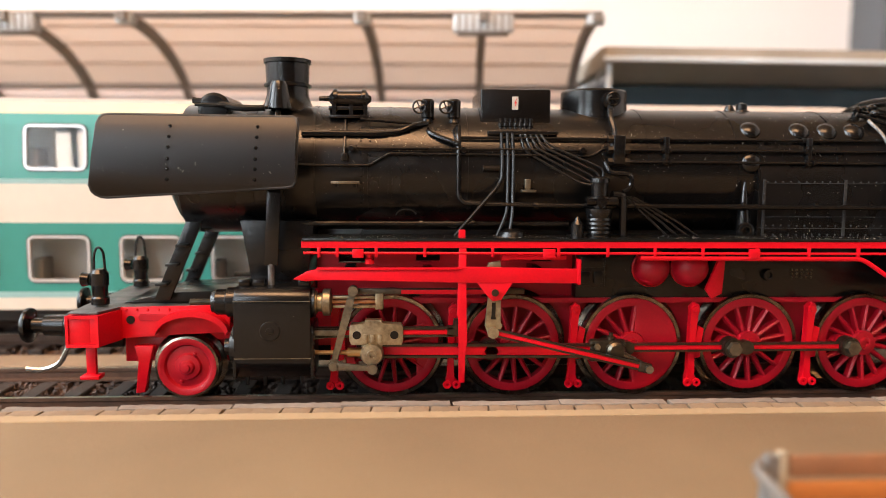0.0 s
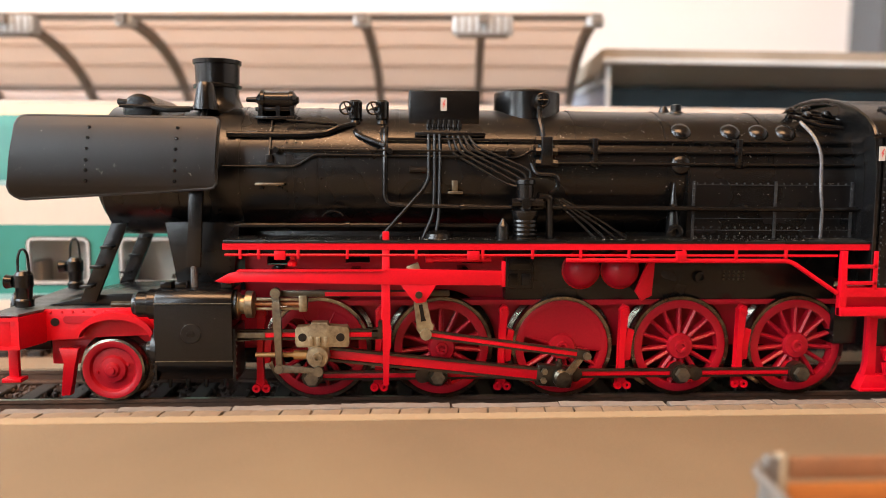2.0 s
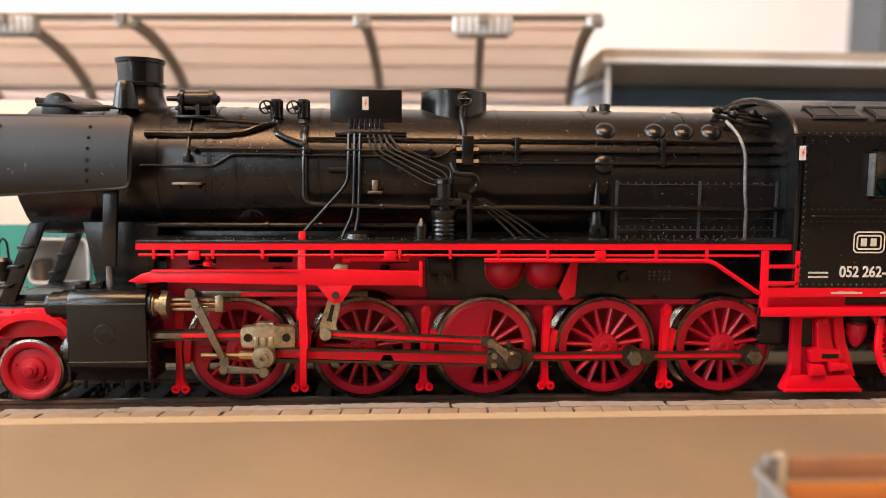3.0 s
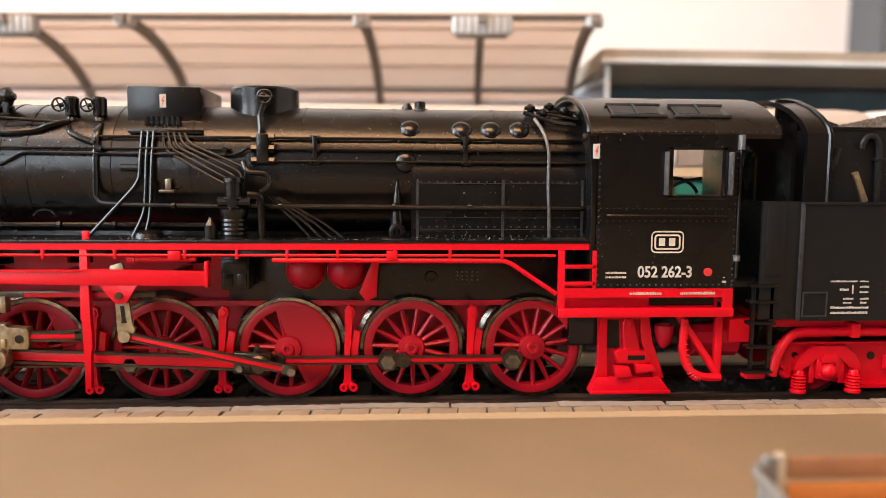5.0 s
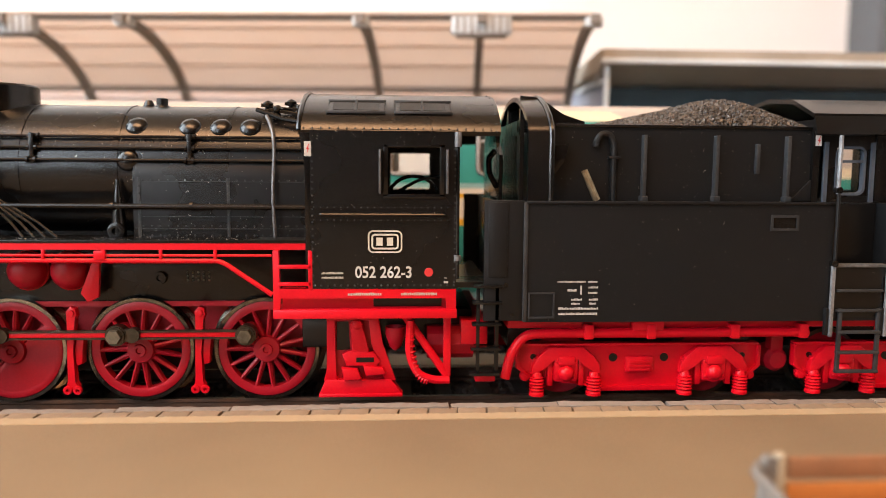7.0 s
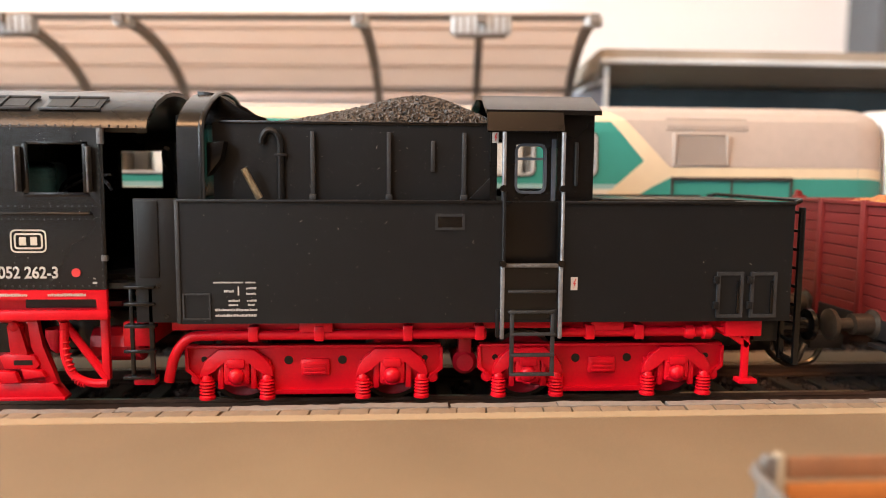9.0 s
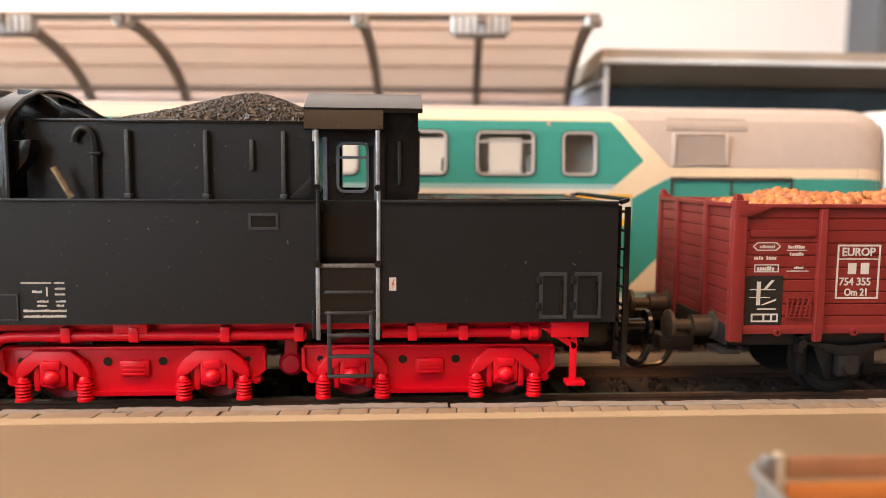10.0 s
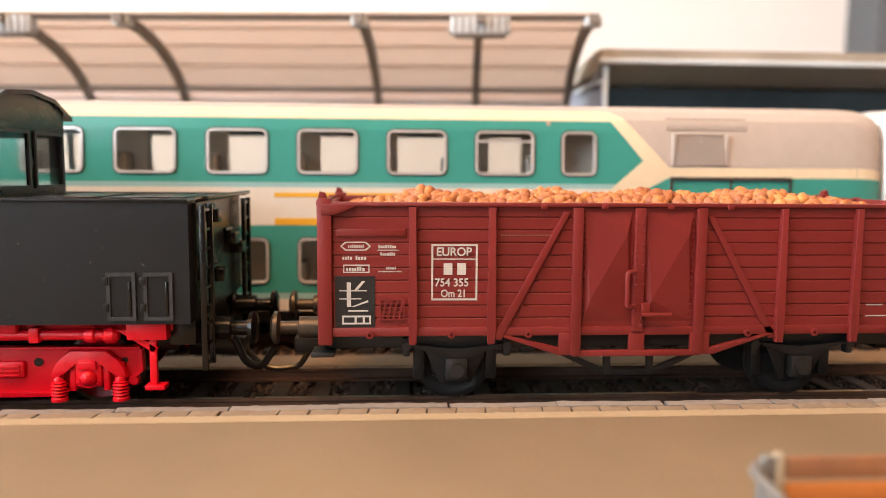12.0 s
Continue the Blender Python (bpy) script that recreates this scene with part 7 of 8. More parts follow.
for x0 in (132.0, 175.2):
    part("frame_box", box(M(), x0 - 2.4, x0 + 2.4, -16.2, -14.0, 11.9, 13.4, 0.15), RED, tender)
tk = part("brake_cylinder", lathe(M(), [(0, 12.6), (1.3, 12.4), (1.9, 11.6), (1.9, 4), (0, 4)], (154.2, 0, 6.2), (154.2, -1, 6.2), 24), DEEP_RED, tender)
part("cylinder_arm", box(M(), 153.2, 155.2, -12, -10, 7, 12, 0.2), DEEP_RED, tk)

# front steps
fs = part("step_frame", box(box(M(), 106.0, 106.5, -17.4, -16.8, 5.8, 18.8, 0.06), 108.7, 109.3, -17.4, -16.8, 5.8, 18.8, 0.06), BLACK_SMOOTH, tender)
for z, o in ((5.6, 0.5), (9.4, 0.3), (13.0, 0.15), (16.2, 0.05), (18.6, 0)):
    part("tread", box(M(), 105.5 - o, 109.7 - o * 0.5, -17.9, -16.3, z, z + 0.45, 0.08), BLACK_SMOOTH, fs)
part("front_beam", box(M(), 104.0, 108.0, -14.5, 14.5, 9.6, 13.2, 0.15), RED, tender)
part("front_foot", box(M(), 106.0, 109.0, -16.5, -14.5, 4.4, 5.5, 0.1), RED, tender)


# bogies
def bogie(xc, name_at):
    b = part("bogie", prism(M(), [(-19.0, 8.9), (-17.4, 9.4), (17.4, 9.4), (19.0, 8.9), (19.0, 5.8), (17.0, 4.2), (8.2, 2.9), (6.4, 2.3), (-6.4, 2.3), (-8.2, 2.9), (-17.0, 4.2), (-19.0, 5.8)], -13.2, -12.2, 0.25), RED, tender, at=(xc, 0, 0))
    part("top_flange", box(M(), -18.8, 18.8, -13.7, -12.0, 9.0, 9.4, 0.08), RED, b)
    part("bottom_flange", prism(M(), [(-8.4, 3.3), (-6.5, 2.6), (6.5, 2.6), (8.4, 3.3), (8.6, 2.9), (6.6, 2.0), (-6.6, 2.0), (-8.6, 2.9)], -13.9, -12.0, 0.12), RED, b)
    part("end_flange", prism(M(), [(-19.1, 9.0), (-18.6, 9.0), (-18.6, 5.9), (-16.8, 4.4), (-17.0, 4.0), (-19.1, 5.7)], -13.8, -12.4, 0.1), RED, b)
    part("end_flange", prism(M(), [(19.1, 9.0), (18.6, 9.0), (18.6, 5.9), (16.8, 4.4), (17.0, 4.0), (19.1, 5.7)], -13.8, -12.4, 0.1), RED, b)
    # black discs on the side frame give the dark of its holes
    for x in (-4.0, 4.0):
        part("hole", rod(M(), (x, -13.3, 7.1), (x, -13.1, 7.1), 0.65, seg=16), BLACK, b)
    for x in (-16.4, 16.4):
        part("hole", rod(M(), (x, -13.3, 7.3), (x, -13.1, 7.3), 0.45, seg=14), BLACK, b)
    sb = part("side_bearing", box(M(), -2.2, 2.2, -13.9, -13.1, 4.8, 7.4, 0.4), RED, b)
    for k in range(3):
        part("bearing_rib", box(M(), -1.6, 1.6, -14.2, -13.8, 5.2 + 0.62 * k, 5.5 + 0.62 * k, 0.06), RED, sb)
    for xa in (-11.5, 11.5):
        eq = part("equaliser", prism(M(), [(xa - 5.4, 4.9), (xa - 5.2, 6.2), (xa - 4.3, 7.6), (xa - 2.6, 9.0), (xa + 2.6, 9.0), (xa + 4.3, 7.6), (xa + 5.2, 6.2), (xa + 5.4, 4.9), (xa + 3.9, 4.9), (xa + 3.5, 6.0), (xa + 1.9, 7.4), (xa - 1.9, 7.4), (xa - 3.5, 6.0), (xa - 3.9, 4.9)], -14.5, -13.1, 0.35), RED, b)
        bx = part("axle_box", box(M(), xa - 1.9, xa + 1.9, -14.5, -13.1, 3.6, 7.3, 0.4), RED, b)
        for d in (-2.4, 2.4):
            part("axle_guide", box(M(), xa + d - 0.45, xa + d + 0.45, -14.1, -13.1, 2.9, 7.0, 0.2), RED, bx)
        part("box_lid", box(M(), xa - 1.3, xa + 1.3, -14.9, -14.4, 6.2, 7.6, 0.25), RED, bx)
        part("axle_cap", lathe(M(), [(0, 1.15), (0.5, 1.1), (0.95, 0.8), (1.2, 0.35), (1.25, 0.1), (1.6, 0.05), (1.65, -0.4)], (xa, -14.4, 5.0), (xa, -15.4, 5.0), 18), RED, bx)
        bmr = M()
        rivets(bmr, [(xa - 1.4, -14.4, 6.7), (xa + 1.4, -14.4, 6.7), (xa - 1.4, -14.4, 4.3), (xa + 1.4, -14.4, 4.3), (xa - 0.5, -14.4, 7.0), (xa + 0.6, -14.4, 7.0)], 0.28)
        part("bolting", bmr, RED, bx)
        for d in (-4.4, 4.4):
            prof = [(0.0, 5.3), (0.5, 5.2), (0.75, 4.9), (0.8, 4.4), (1.05, 4.3)] + [(1.18 if i % 2 else 0.92, 4.1 - 0.24 * i) for i in range(10)] + [(1.2, 1.75), (1.2, 1.5), (0, 1.5)]
            part("coil_spring", lathe(M(), prof, (xa + d, -13.9, 0), (xa + d, -13.9, 1), 16), RED, b)
            part("spring_link", box(M(), xa + d - 0.5, xa + d + 0.5, -14.0, -13.1, 5.4, 7.2, 0.15), RED, b)
    for x in (-17.6, 17.6):
        part("end_knob", lathe(M(), [(0, -0.8), (0.7, -0.6), (0.9, 0), (0.7, 0.6), (0, 0.8)], (x, -13.0, 4.3), (x, -14.0, 4.3), 14), RED, b)
    part("far_frame", box(M(), -18.6, 18.6, 12.2, 13.2, 3.2, 9.2), RED, b)
    return b


bogie(131.6, 0)
bogie(175.1, 0)
tw = tt = None
for xa in (120.1, 143.1, 163.6, 186.6):
    if tw is None:
        w = tw = part("tender_wheel", lathe(M(), [(0, 9.4), (4.3, 9.4), (4.6, 9.6), (4.8, 9.6), (4.8, 8.0), (0, 8.0)], (0, 0, 0), (0, -1, 0), 32), DEEP_RED, tender, at=(xa, 0, 5.4))
        tt = part("tyre", lathe(M(), [(4.8, 9.7), (5.4, 9.6), (5.42, 7.8), (6.0, 7.3), (6.0, 6.9), (4.8, 6.9), (4.8, 9.7)], (0, 0, 0), (0, -1, 0), 36), BLACK_STEEL, w)
        again(tw, (0, 0, 0), "far_wheel", w, (0, 0, 180))
    else:
        w = again(tw, (xa, 0, 5.4))
        again(tt, (0, 0, 0), parent=w)
        again(tw, (0, 0, 0), "far_wheel", w, (0, 0, 180))
    wheels.append((w, (xa, 0, 5.4), 5.4))
# ---- open goods wagon ----
WAGON = random_tint(material("oxide_red_wagon", (0.180, 0.019, 0.017), 0.42, 0, 0.2, 3000, 0.05, second=(0.145, 0.015, 0.013), spec=0.4, speck=0.12), 0.05)
WBLACK = material("black_running_gear", (0.014, 0.013, 0.013), 0.45, 0, 0.25, 1500, 0.1)
STONE = island_tint(material("ochre_load_stones", (0.56, 0.24, 0.06), 0.55, 0, 0.3, 700, 0.2, second=(0.42, 0.14, 0.04)), 0.8, (0.26, 0.075, 0.035))
RUSTY = material("rusty_buffer_steel", (0.11, 0.09, 0.07), 0.42, 0.7, 0.35, 900)
wagon = group_node("goods_wagon", "reddish brown open goods wagon loaded with ochre stones", "goods wagon")
WX0, WX1, WC = 220.7, 314.1, 267.4
body = part("floor", box(M(), WX0 + 0.8, WX1 - 0.8, -14.8, 14.8, 10.9, 12.0), WBLACK, wagon)
PZS = [12.0 + 1.86 * i for i in range(10)]
pl = None
for s in (-1, 1):
    side = part("side_wall", box(M(), WX0 + 0.5, WX1 - 0.5, s * 15.1 - 0.35, s * 15.1 + 0.35, 11.6, 30.5), WAGON, wagon)
    for x0, x1 in ((222.3, 257.6), (277.2, 312.5)):
        first = None
        for z in PZS:
            if first is None:
                first = part("plank", box(M(), 0, x1 - x0, -0.22, 0.22, 0.06, 1.80, 0.09, 1), WAGON, side, at=(x0, s * 15.5, z))
            else:
                again(first, (x0, s * 15.5, z))
    part("bottom_rail", box(M(), WX0, WX1, s * 15.75 - 0.35, s * 15.75 + 0.35, 11.2, 12.5, 0.12), WAGON, side)
    part("top_rail", box(M(), WX0, WX1, s * 15.55 - 0.75, s * 15.55 + 0.75, 30.3, 30.9, 0.15), WAGON, side)
    for x in (233.9, 245.5, 289.3, 300.9):
        part("post", prism(M(), [(x - 0.55, 10.0), (x + 0.55, 10.0), (x + 0.62, 12), (x + 0.55, 30.2), (x - 0.55, 30.2), (x - 0.62, 12)], s * 15.6, s * 16.6, 0.14), WAGON, side)
    for x in (258.1, 276.7):
        part("post", box(M(), x - 0.75, x + 0.75, s * 16.0 - 0.6, s * 16.0 + 0.6, 8.3, 30.2, 0.14), WAGON, side)
    part("diagonal", prism(M(), [(256.0, 29.6), (257.0, 29.6), (247.0, 10.6), (245.6, 10.6)], s * 15.7, s * 16.3, 0.1), WAGON, side)
    part("diagonal", prism(M(), [(278.6, 29.0), (277.6, 29.0), (287.8, 10.6), (289.2, 10.6)], s * 15.7, s * 16.1, 0.1), WAGON, side)
    part("truss_bar", prism(M(), [(246.0, 11.4), (247.4, 11.4), (257.4, 8.9), (257.4, 8.2), (255.6, 8.2)], s * 15.4, s * 16.2, 0.1), WAGON, side)
    part("truss_bar", prism(M(), [(288.8, 11.4), (287.4, 11.4), (277.4, 8.9), (277.4, 8.2), (279.2, 8.2)], s * 15.4, s * 16.2, 0.1), WAGON, side)
    part("door_sill", box(M(), 257.6, 277.2, s * 15.9 - 0.4, s * 15.9 + 0.4, 8.0, 8.9, 0.12), WAGON, side)
    for x0 in (255.6, 266.2, 275.6):
        part("sill_block", box(M(), x0, x0 + 3.0 if x0 != 266.2 else x0 + 2.4, s * 15.9 - 0.35, s * 15.9 + 0.35, 8.4, 11.6, 0.12), WAGON, side)
    # the two door leaves with pressed pyramid panels
    for x0, x1 in ((258.9, 266.6), (268.2, 275.9)):
        d = part("door", box(M(), x0, x1, s * 15.55 - 0.2, s * 15.55 + 0.2, 12.0, 30.2), WAGON, side)
        bm = M()
        zs = (13.2, 29.6)
        ym, yo = s * 15.75, s * 16.5
        cx, cz = (x0 + x1) / 2 + 0.6, 21.5
        c = [bm.verts.new(q) for q in ((x0 + 0.3, ym, zs[0]), (x1 - 0.3, ym, zs[0]), (x1 - 0.3, ym, zs[1]), (x0 + 0.3, ym, zs[1]))]
        apex = (bm.verts.new((x0 + 1.2, yo, zs[0] + 3.4)), bm.verts.new((x1 - 1.2, yo, zs[1] - 3.4)))
        bm.faces.new((c[0], c[1], apex[0]))
        bm.faces.new((c[1], apex[1], apex[0]))
        bm.faces.new((c[1], c[2], apex[1]))
        bm.faces.new((c[2], c[3], apex[1]))
        bm.faces.new((c[3], apex[0], apex[1]))
        bm.faces.new((c[3], c[0], apex[0]))
        part("pressed_panel", bm, WAGON, d, smooth=5)
    part("door_bar", box(M(), 266.6, 268.2, s * 16.1 - 0.4, s * 16.1 + 0.4, 11.8, 30.2, 0.12), WAGON, side)
    bm = M()
    rivets(bm, [(x, s * 16.5, 12.8 + 1.0 * i) for i in range(17) for x in (266.9, 267.9)], 0.18, (0, s, 0))
    rivets(bm, [(x, s * 15.9, 12.8 + 1.0 * i) for i in range(17) for x in (259.2, 275.5)], 0.18, (0, s, 0))
    rivets(bm, [(259.6 + 0.9 * i, s * 15.95, 12.4) for i in range(18)], 0.18, (0, s, 0))
    part("riveting", bm, WAGON, side)
    part("door_handle", tube(M(), [(266.6, s * 16.6, 20.8), (265.4, s * 17.3, 20.8), (265.4, s * 17.3, 15.6), (266.6, s * 16.6, 15.6)], 0.35, 8, 0.5), WAGON, side)
    part("door_latch", rod(box(M(), 267.6, 269.0, s * 16.8 - 0.3, s * 16.8 + 0.3, 14.0, 16.2, 0.15), (267.6, s * 17.0, 14.4), (272.2, s * 17.0, 14.4), 0.35), WAGON, side)
    for x in (227.6, 239.6, 251.0, 284.4, 294.8, 306.6):
        part("lashing_ring", lathe(M(), [(0.25, -0.2), (0.6, -0.15), (0.6, 0.15), (0.25, 0.2)], (x, s * 16.3, 11.5), (x, s * 17.3, 11.5), 12), WAGON, side)
    for x in (253, 262, 272, 281):
        part("top_hook", box(M(), x - 0.5, x + 0.5, s * 16.3 - 0.15, s * 16.3 + 0.15, 30.0, 30.7, 0.1), WAGON, side)
for x, s in ((WX0, -1), (WX1, 1)):
    e = part("end_wall", box(M(), min(x, x - s * 0.7), max(x, x - s * 0.7), -15.0, 15.0, 12.0, 30.6), WAGON, wagon)
    first = None
    for z in PZS:
        if first is None:
            first = part("plank", box(M(), -0.2, 0.2, -14.3, 14.3, 0.06, 1.80, 0.09, 1), WAGON, e, at=(x + s * 0.1, 0, z))
        else:
            again(first, (x + s * 0.1, 0, z))
    for y in (-6.2, 6.2):
        part("end_post", box(M(), min(x, x + s * 0.9), max(x, x + s * 0.9), y - 0.7, y + 0.7, 10.0, 31.2, 0.15), WAGON, e)
    for y in (-15.6, 15.6):
        part("corner_post", box(M(), min(x - s * 1.5, x + s * 0.6), max(x - s * 1.5, x + s * 0.6), y - 0.8, y + 0.8, 10.0, 31.4, 0.2), WAGON, e)
        part("corner_lug", prism(M(), [(x + s * 0.6, 30.6), (x - s * 1.2, 30.6), (x - s * 0.6, 32.2), (x + s * 0.2, 32.4)], y - 0.6, y + 0.6, 0.12), WAGON, e)
        part("corner_strap", prism(M(), [(x, 30.6), (x - s * 5.2, 30.6), (x - s * 4.4, 30.0), (x - s * 1.6, 29.0), (x, 29.2)], y - 0.95, y + 0.95, 0.08), WAGON, e)
    part("end_top", box(M(), min(x, x + s * 0.8), max(x, x + s * 0.8), -15.4, 15.4, 30.3, 31.0, 0.15), WAGON, e)
    part("buffer_plank", box(M(), min(x, x + s * 0.5), max(x, x + s * 0.5), -14.8, 14.8, 9.2, 12.4, 0.12), WBLACK, e)
    for y in (-10, 10):
        bf = part("buffer", lathe(M(), [(0, 8.4), (1.6, 8.3), (2.5, 7.8), (2.5, 7.2), (1.0, 6.9), (1.0, 4.2), (1.7, 4.0), (1.7, 1.0), (2.3, 0.6), (2.3, 0)], (x, y, 11.4), (x + s, y, 11.4), 28), RUSTY, wagon, "worn rusty steel buffer")
    part("coupling", box(M(), min(x, x + s * 6), max(x, x + s * 6), -2, 2, 5.4, 8.0, 0.3), WBLACK, wagon)
part("tail_board_step", box(M(), 219.0, 222.4, -15.6, -11.0, 8.0, 8.7, 0.1), WBLACK, wagon)
part("label_board", box(M(), 222.9, 232.9, -16.0, -15.7, 25.9, 27.0, 0.1), WAGON, wagon)
bm = M()
for y in (-11.6, 11.6):
    box(bm, WX0 + 1, WX1 - 1, y - 0.7, y + 0.7, 8.6, 11.0, 0.15)
part("sole_bar", bm, WBLACK, wagon)
part("queen_post", prism(M(), [(254, 8.6), (256, 8.6), (264, 4.8), (271, 4.8), (279, 8.6), (281, 8.6), (271.5, 4.0), (263.5, 4.0)], -12.4, -11.8, 0.1), WBLACK, wagon)
part("queen_strut", box(box(M(), 263.6, 264.6, -12.5, -11.7, 4.2, 8.8), 270.4, 271.4, -12.5, -11.7, 4.2, 8.8), WBLACK, wagon)
ww = None
for xa in (240.6, 294.4):
    if ww is None:
        w = ww = part("wagon_wheel", lathe(M(), [(0, 10.0), (0.9, 9.9), (1.2, 9.3), (3.8, 9.2), (4.4, 9.6), (5.0, 9.7), (5.5, 9.5), (5.55, 7.9), (6.2, 7.4), (6.2, 6.9), (0, 6.9)], (0, 0, 0), (0, -1, 0), 40), WBLACK, wagon, at=(xa, 0, 5.55))
        again(ww, (0, 0, 0), "far_wheel", w, (0, 0, 180))
        part("axle", rod(M(), (0, -11, 0), (0, 11, 0), 0.8), WBLACK, w)
    else:
        w = again(ww, (xa, 0, 5.55))
        again(ww, (0, 0, 0), "far_wheel", w, (0, 0, 180))
        part("axle", rod(M(), (0, -11, 0), (0, 11, 0), 0.8), WBLACK, w)
    wheels.append((w, (xa, 0, 5.55), 5.55))
    for s in (-1, 1):
        g = part("axle_guard", prism(M(), [(xa - 5.0, 8.8), (xa - 2.4, 3.0), (xa - 1.6, 3.0), (xa - 1.6, 7.2), (xa + 1.6, 7.2), (xa + 1.6, 3.0), (xa + 2.4, 3.0), (xa + 5.0, 8.8)], s * 11.4, s * 12.0, 0.08), WBLACK, wagon)
        part("axle_box", rod(box(M(), xa - 1.7, xa + 1.7, s * 13.2 - 1.0, s * 13.2 + 1.0, 3.8, 7.4, 0.4), (xa, s * 14.2, 5.5), (xa, s * 14.9, 5.5), 1.1, seg=16), WBLACK, g)
        for k in range(5):
            part("leaf_spring", prism(M(), [(xa - 7.2 + 1.1 * k, 9.1 - 0.36 * k), (xa, 8.4 - 0.36 * k), (xa + 7.2 - 1.1 * k, 9.1 - 0.36 * k), (xa + 7.2 - 1.1 * k, 9.4 - 0.36 * k), (xa, 8.72 - 0.36 * k), (xa - 7.2 + 1.1 * k, 9.4 - 0.36 * k)], s * 13.7, s * 12.6), WBLACK, g)
        for d in (-7.6, 7.6):
            part("spring_shackle", rod(box(M(), xa + d - 0.5, xa + d + 0.5, s * 13.1 - 0.7, s * 13.1 + 0.7, 7.6, 10.4, 0.15), (xa + d, s * 14.2, 9.2), (xa + d, s * 12.4, 9.2), 0.7), WBLACK, g)
        for d in (-5.6, 5.6):
            part("brake_block", box(M(), xa + d - 0.9, xa + d + 0.9, s * 9.4 - 1.2, s * 9.4 + 1.2, 3.2, 9.0, 0.3), WBLACK, g)
    part("brake_pull_rod", rod(M(), (xa - 6, -9, 3.4), (xa + 6, -9, 3.4), 0.4), WBLACK, wagon)

# lettering
sidew = body
bars([(222.6, 228.4, 12.5, 20.1)], -15.74, WBLACK, wagon, "black_panel")
Y = -15.83
bars([(223.2, 227.2, 17.9, 18.05), (223.2, 226.4, 16.7, 16.85), (224.5, 227.4, 14.9, 15.1), (224.3, 224.9, 15.6, 19.2)], Y, WHITE, wagon, "chalk_mark")
part("chalk_mark", prism(prism(M(), [(225.4, 18.1), (225.9, 18.1), (227.0, 19.4), (226.5, 19.4)], Y - 0.05, Y), [(224.9, 15.6), (225.4, 15.6), (227.4, 16.3), (227.4, 16.6)], Y - 0.05, Y), WHITE, wagon, smooth=0)
thin_frame("chalk_frame", 223.6, 227.8, 13.0, 14.3, 0.25, Y, WHITE, wagon, 0.04)
bars([(225.4, 225.7, 13.2, 14.1), (226.6, 226.9, 13.2, 14.1)], Y, WHITE, wagon, "chalk_mark")
Y = -15.74
loz = [(223.4, 24.5), (224.1, 25.15), (227.1, 25.15), (227.8, 24.5), (227.1, 23.85), (224.1, 23.85)]
bm = M()
for (xa, za), (xb, zb) in zip(loz, loz[1:] + loz[:1]):
    f = lambda x, z: (225.6 + (x - 225.6) * 0.90, 24.5 + (z - 24.5) * 0.74)
    prism(bm, [(xa, za), (xb, zb), f(xb, zb), f(xa, za)], Y - 0.05, Y)
part("print_frame", bm, WHITE, wagon, smooth=0)
bars([(224.5, 226.8, 24.25, 24.75), (223.7, 225.2, 22.5, 23.1), (225.6, 227.2, 22.5, 23.1), (224.2, 227.0, 20.85, 21.5), (228.9, 231.6, 24.2, 24.7), (229.2, 231.4, 23.1, 23.6), (228.7, 232.0, 23.85, 24.0), (230.0, 231.4, 21.1, 21.5), (228.8, 232.4, 20.7, 20.88)], Y, WHITE, wagon, "small_print")
thin_frame("print_frame", 223.8, 227.6, 20.6, 21.8, 0.16, Y, WHITE, wagon, 0.05)
thin_frame("print_frame", 236.6, 243.4, 16.5, 24.8, 0.28, Y, WHITE, wagon, 0.05)
bars([(236.9, 243.1, 22.5, 22.75), (238.4, 239.7, 20.3, 22.0), (240.4, 241.7, 20.3, 22.0)], Y, WHITE, wagon, "small_print")
text_part("EUROP", 1.75, (237.3, Y - 0.03, 23.1), WHITE, wagon, stretch=0.95)
text_part("754 355", 1.65, (237.1, Y - 0.03, 18.6), WHITE, wagon, stretch=0.93)
text_part("Om 21", 1.55, (238.0, Y - 0.03, 17.0), WHITE, wagon, stretch=0.85)
gp = thin_frame("grid_panel", 229.0, 232.7, 13.6, 16.8, 0.25, Y, WAGON, wagon, 0.35)
for k in range(4):
    part("grid_bar", prism(M(), [(229.3 + 0.8 * k, 13.8), (229.6 + 0.8 * k, 13.8), (230.2 + 0.8 * k, 16.6), (229.9 + 0.8 * k, 16.6)], Y - 0.3, Y - 0.1), WAGON, gp)
    part("grid_bar", box(M(), 229.2, 232.5, Y - 0.28, Y - 0.1, 14.1 + 0.65 * k, 14.3 + 0.65 * k), WAGON, gp)
bars([(303.0, 305.6, 15.5, 15.7), (303.0, 309.0, 13.8, 14.0), (310.4, 311.6, 24.5, 26.5)], Y, WHITE, wagon, "small_print")
bars([(246.8 + 0.55 * i, 247.15 + 0.55 * i, 26.05, 26.2) for i in range(15)], Y, BRASS, wagon, "stencil_line")

# load of rounded ochre stones, kept off the ends
rng = random.Random(21)
def load_z(x, y):
    e = min(1.0, max(0.0, (x - 223.5) / 9.0), max(0.0, (312 - x) / 12.0))
    return 29.4 + (2.3 + 0.5 * math.sin(x * 0.35) + 0.35 * math.sin(x * 0.83 + 1)) * e * (1 - (abs(y) / 17.5) ** 2)
ico = bmesh.new()
bmesh.ops.create_icosphere(ico, subdivisions=2, radius=1.0)
iv = [v.co.copy() for v in ico.verts]
ico.verts.index_update()
fi = [[v.index for v in f.verts] for f in ico.faces]
ico.free()
V, F = [], []
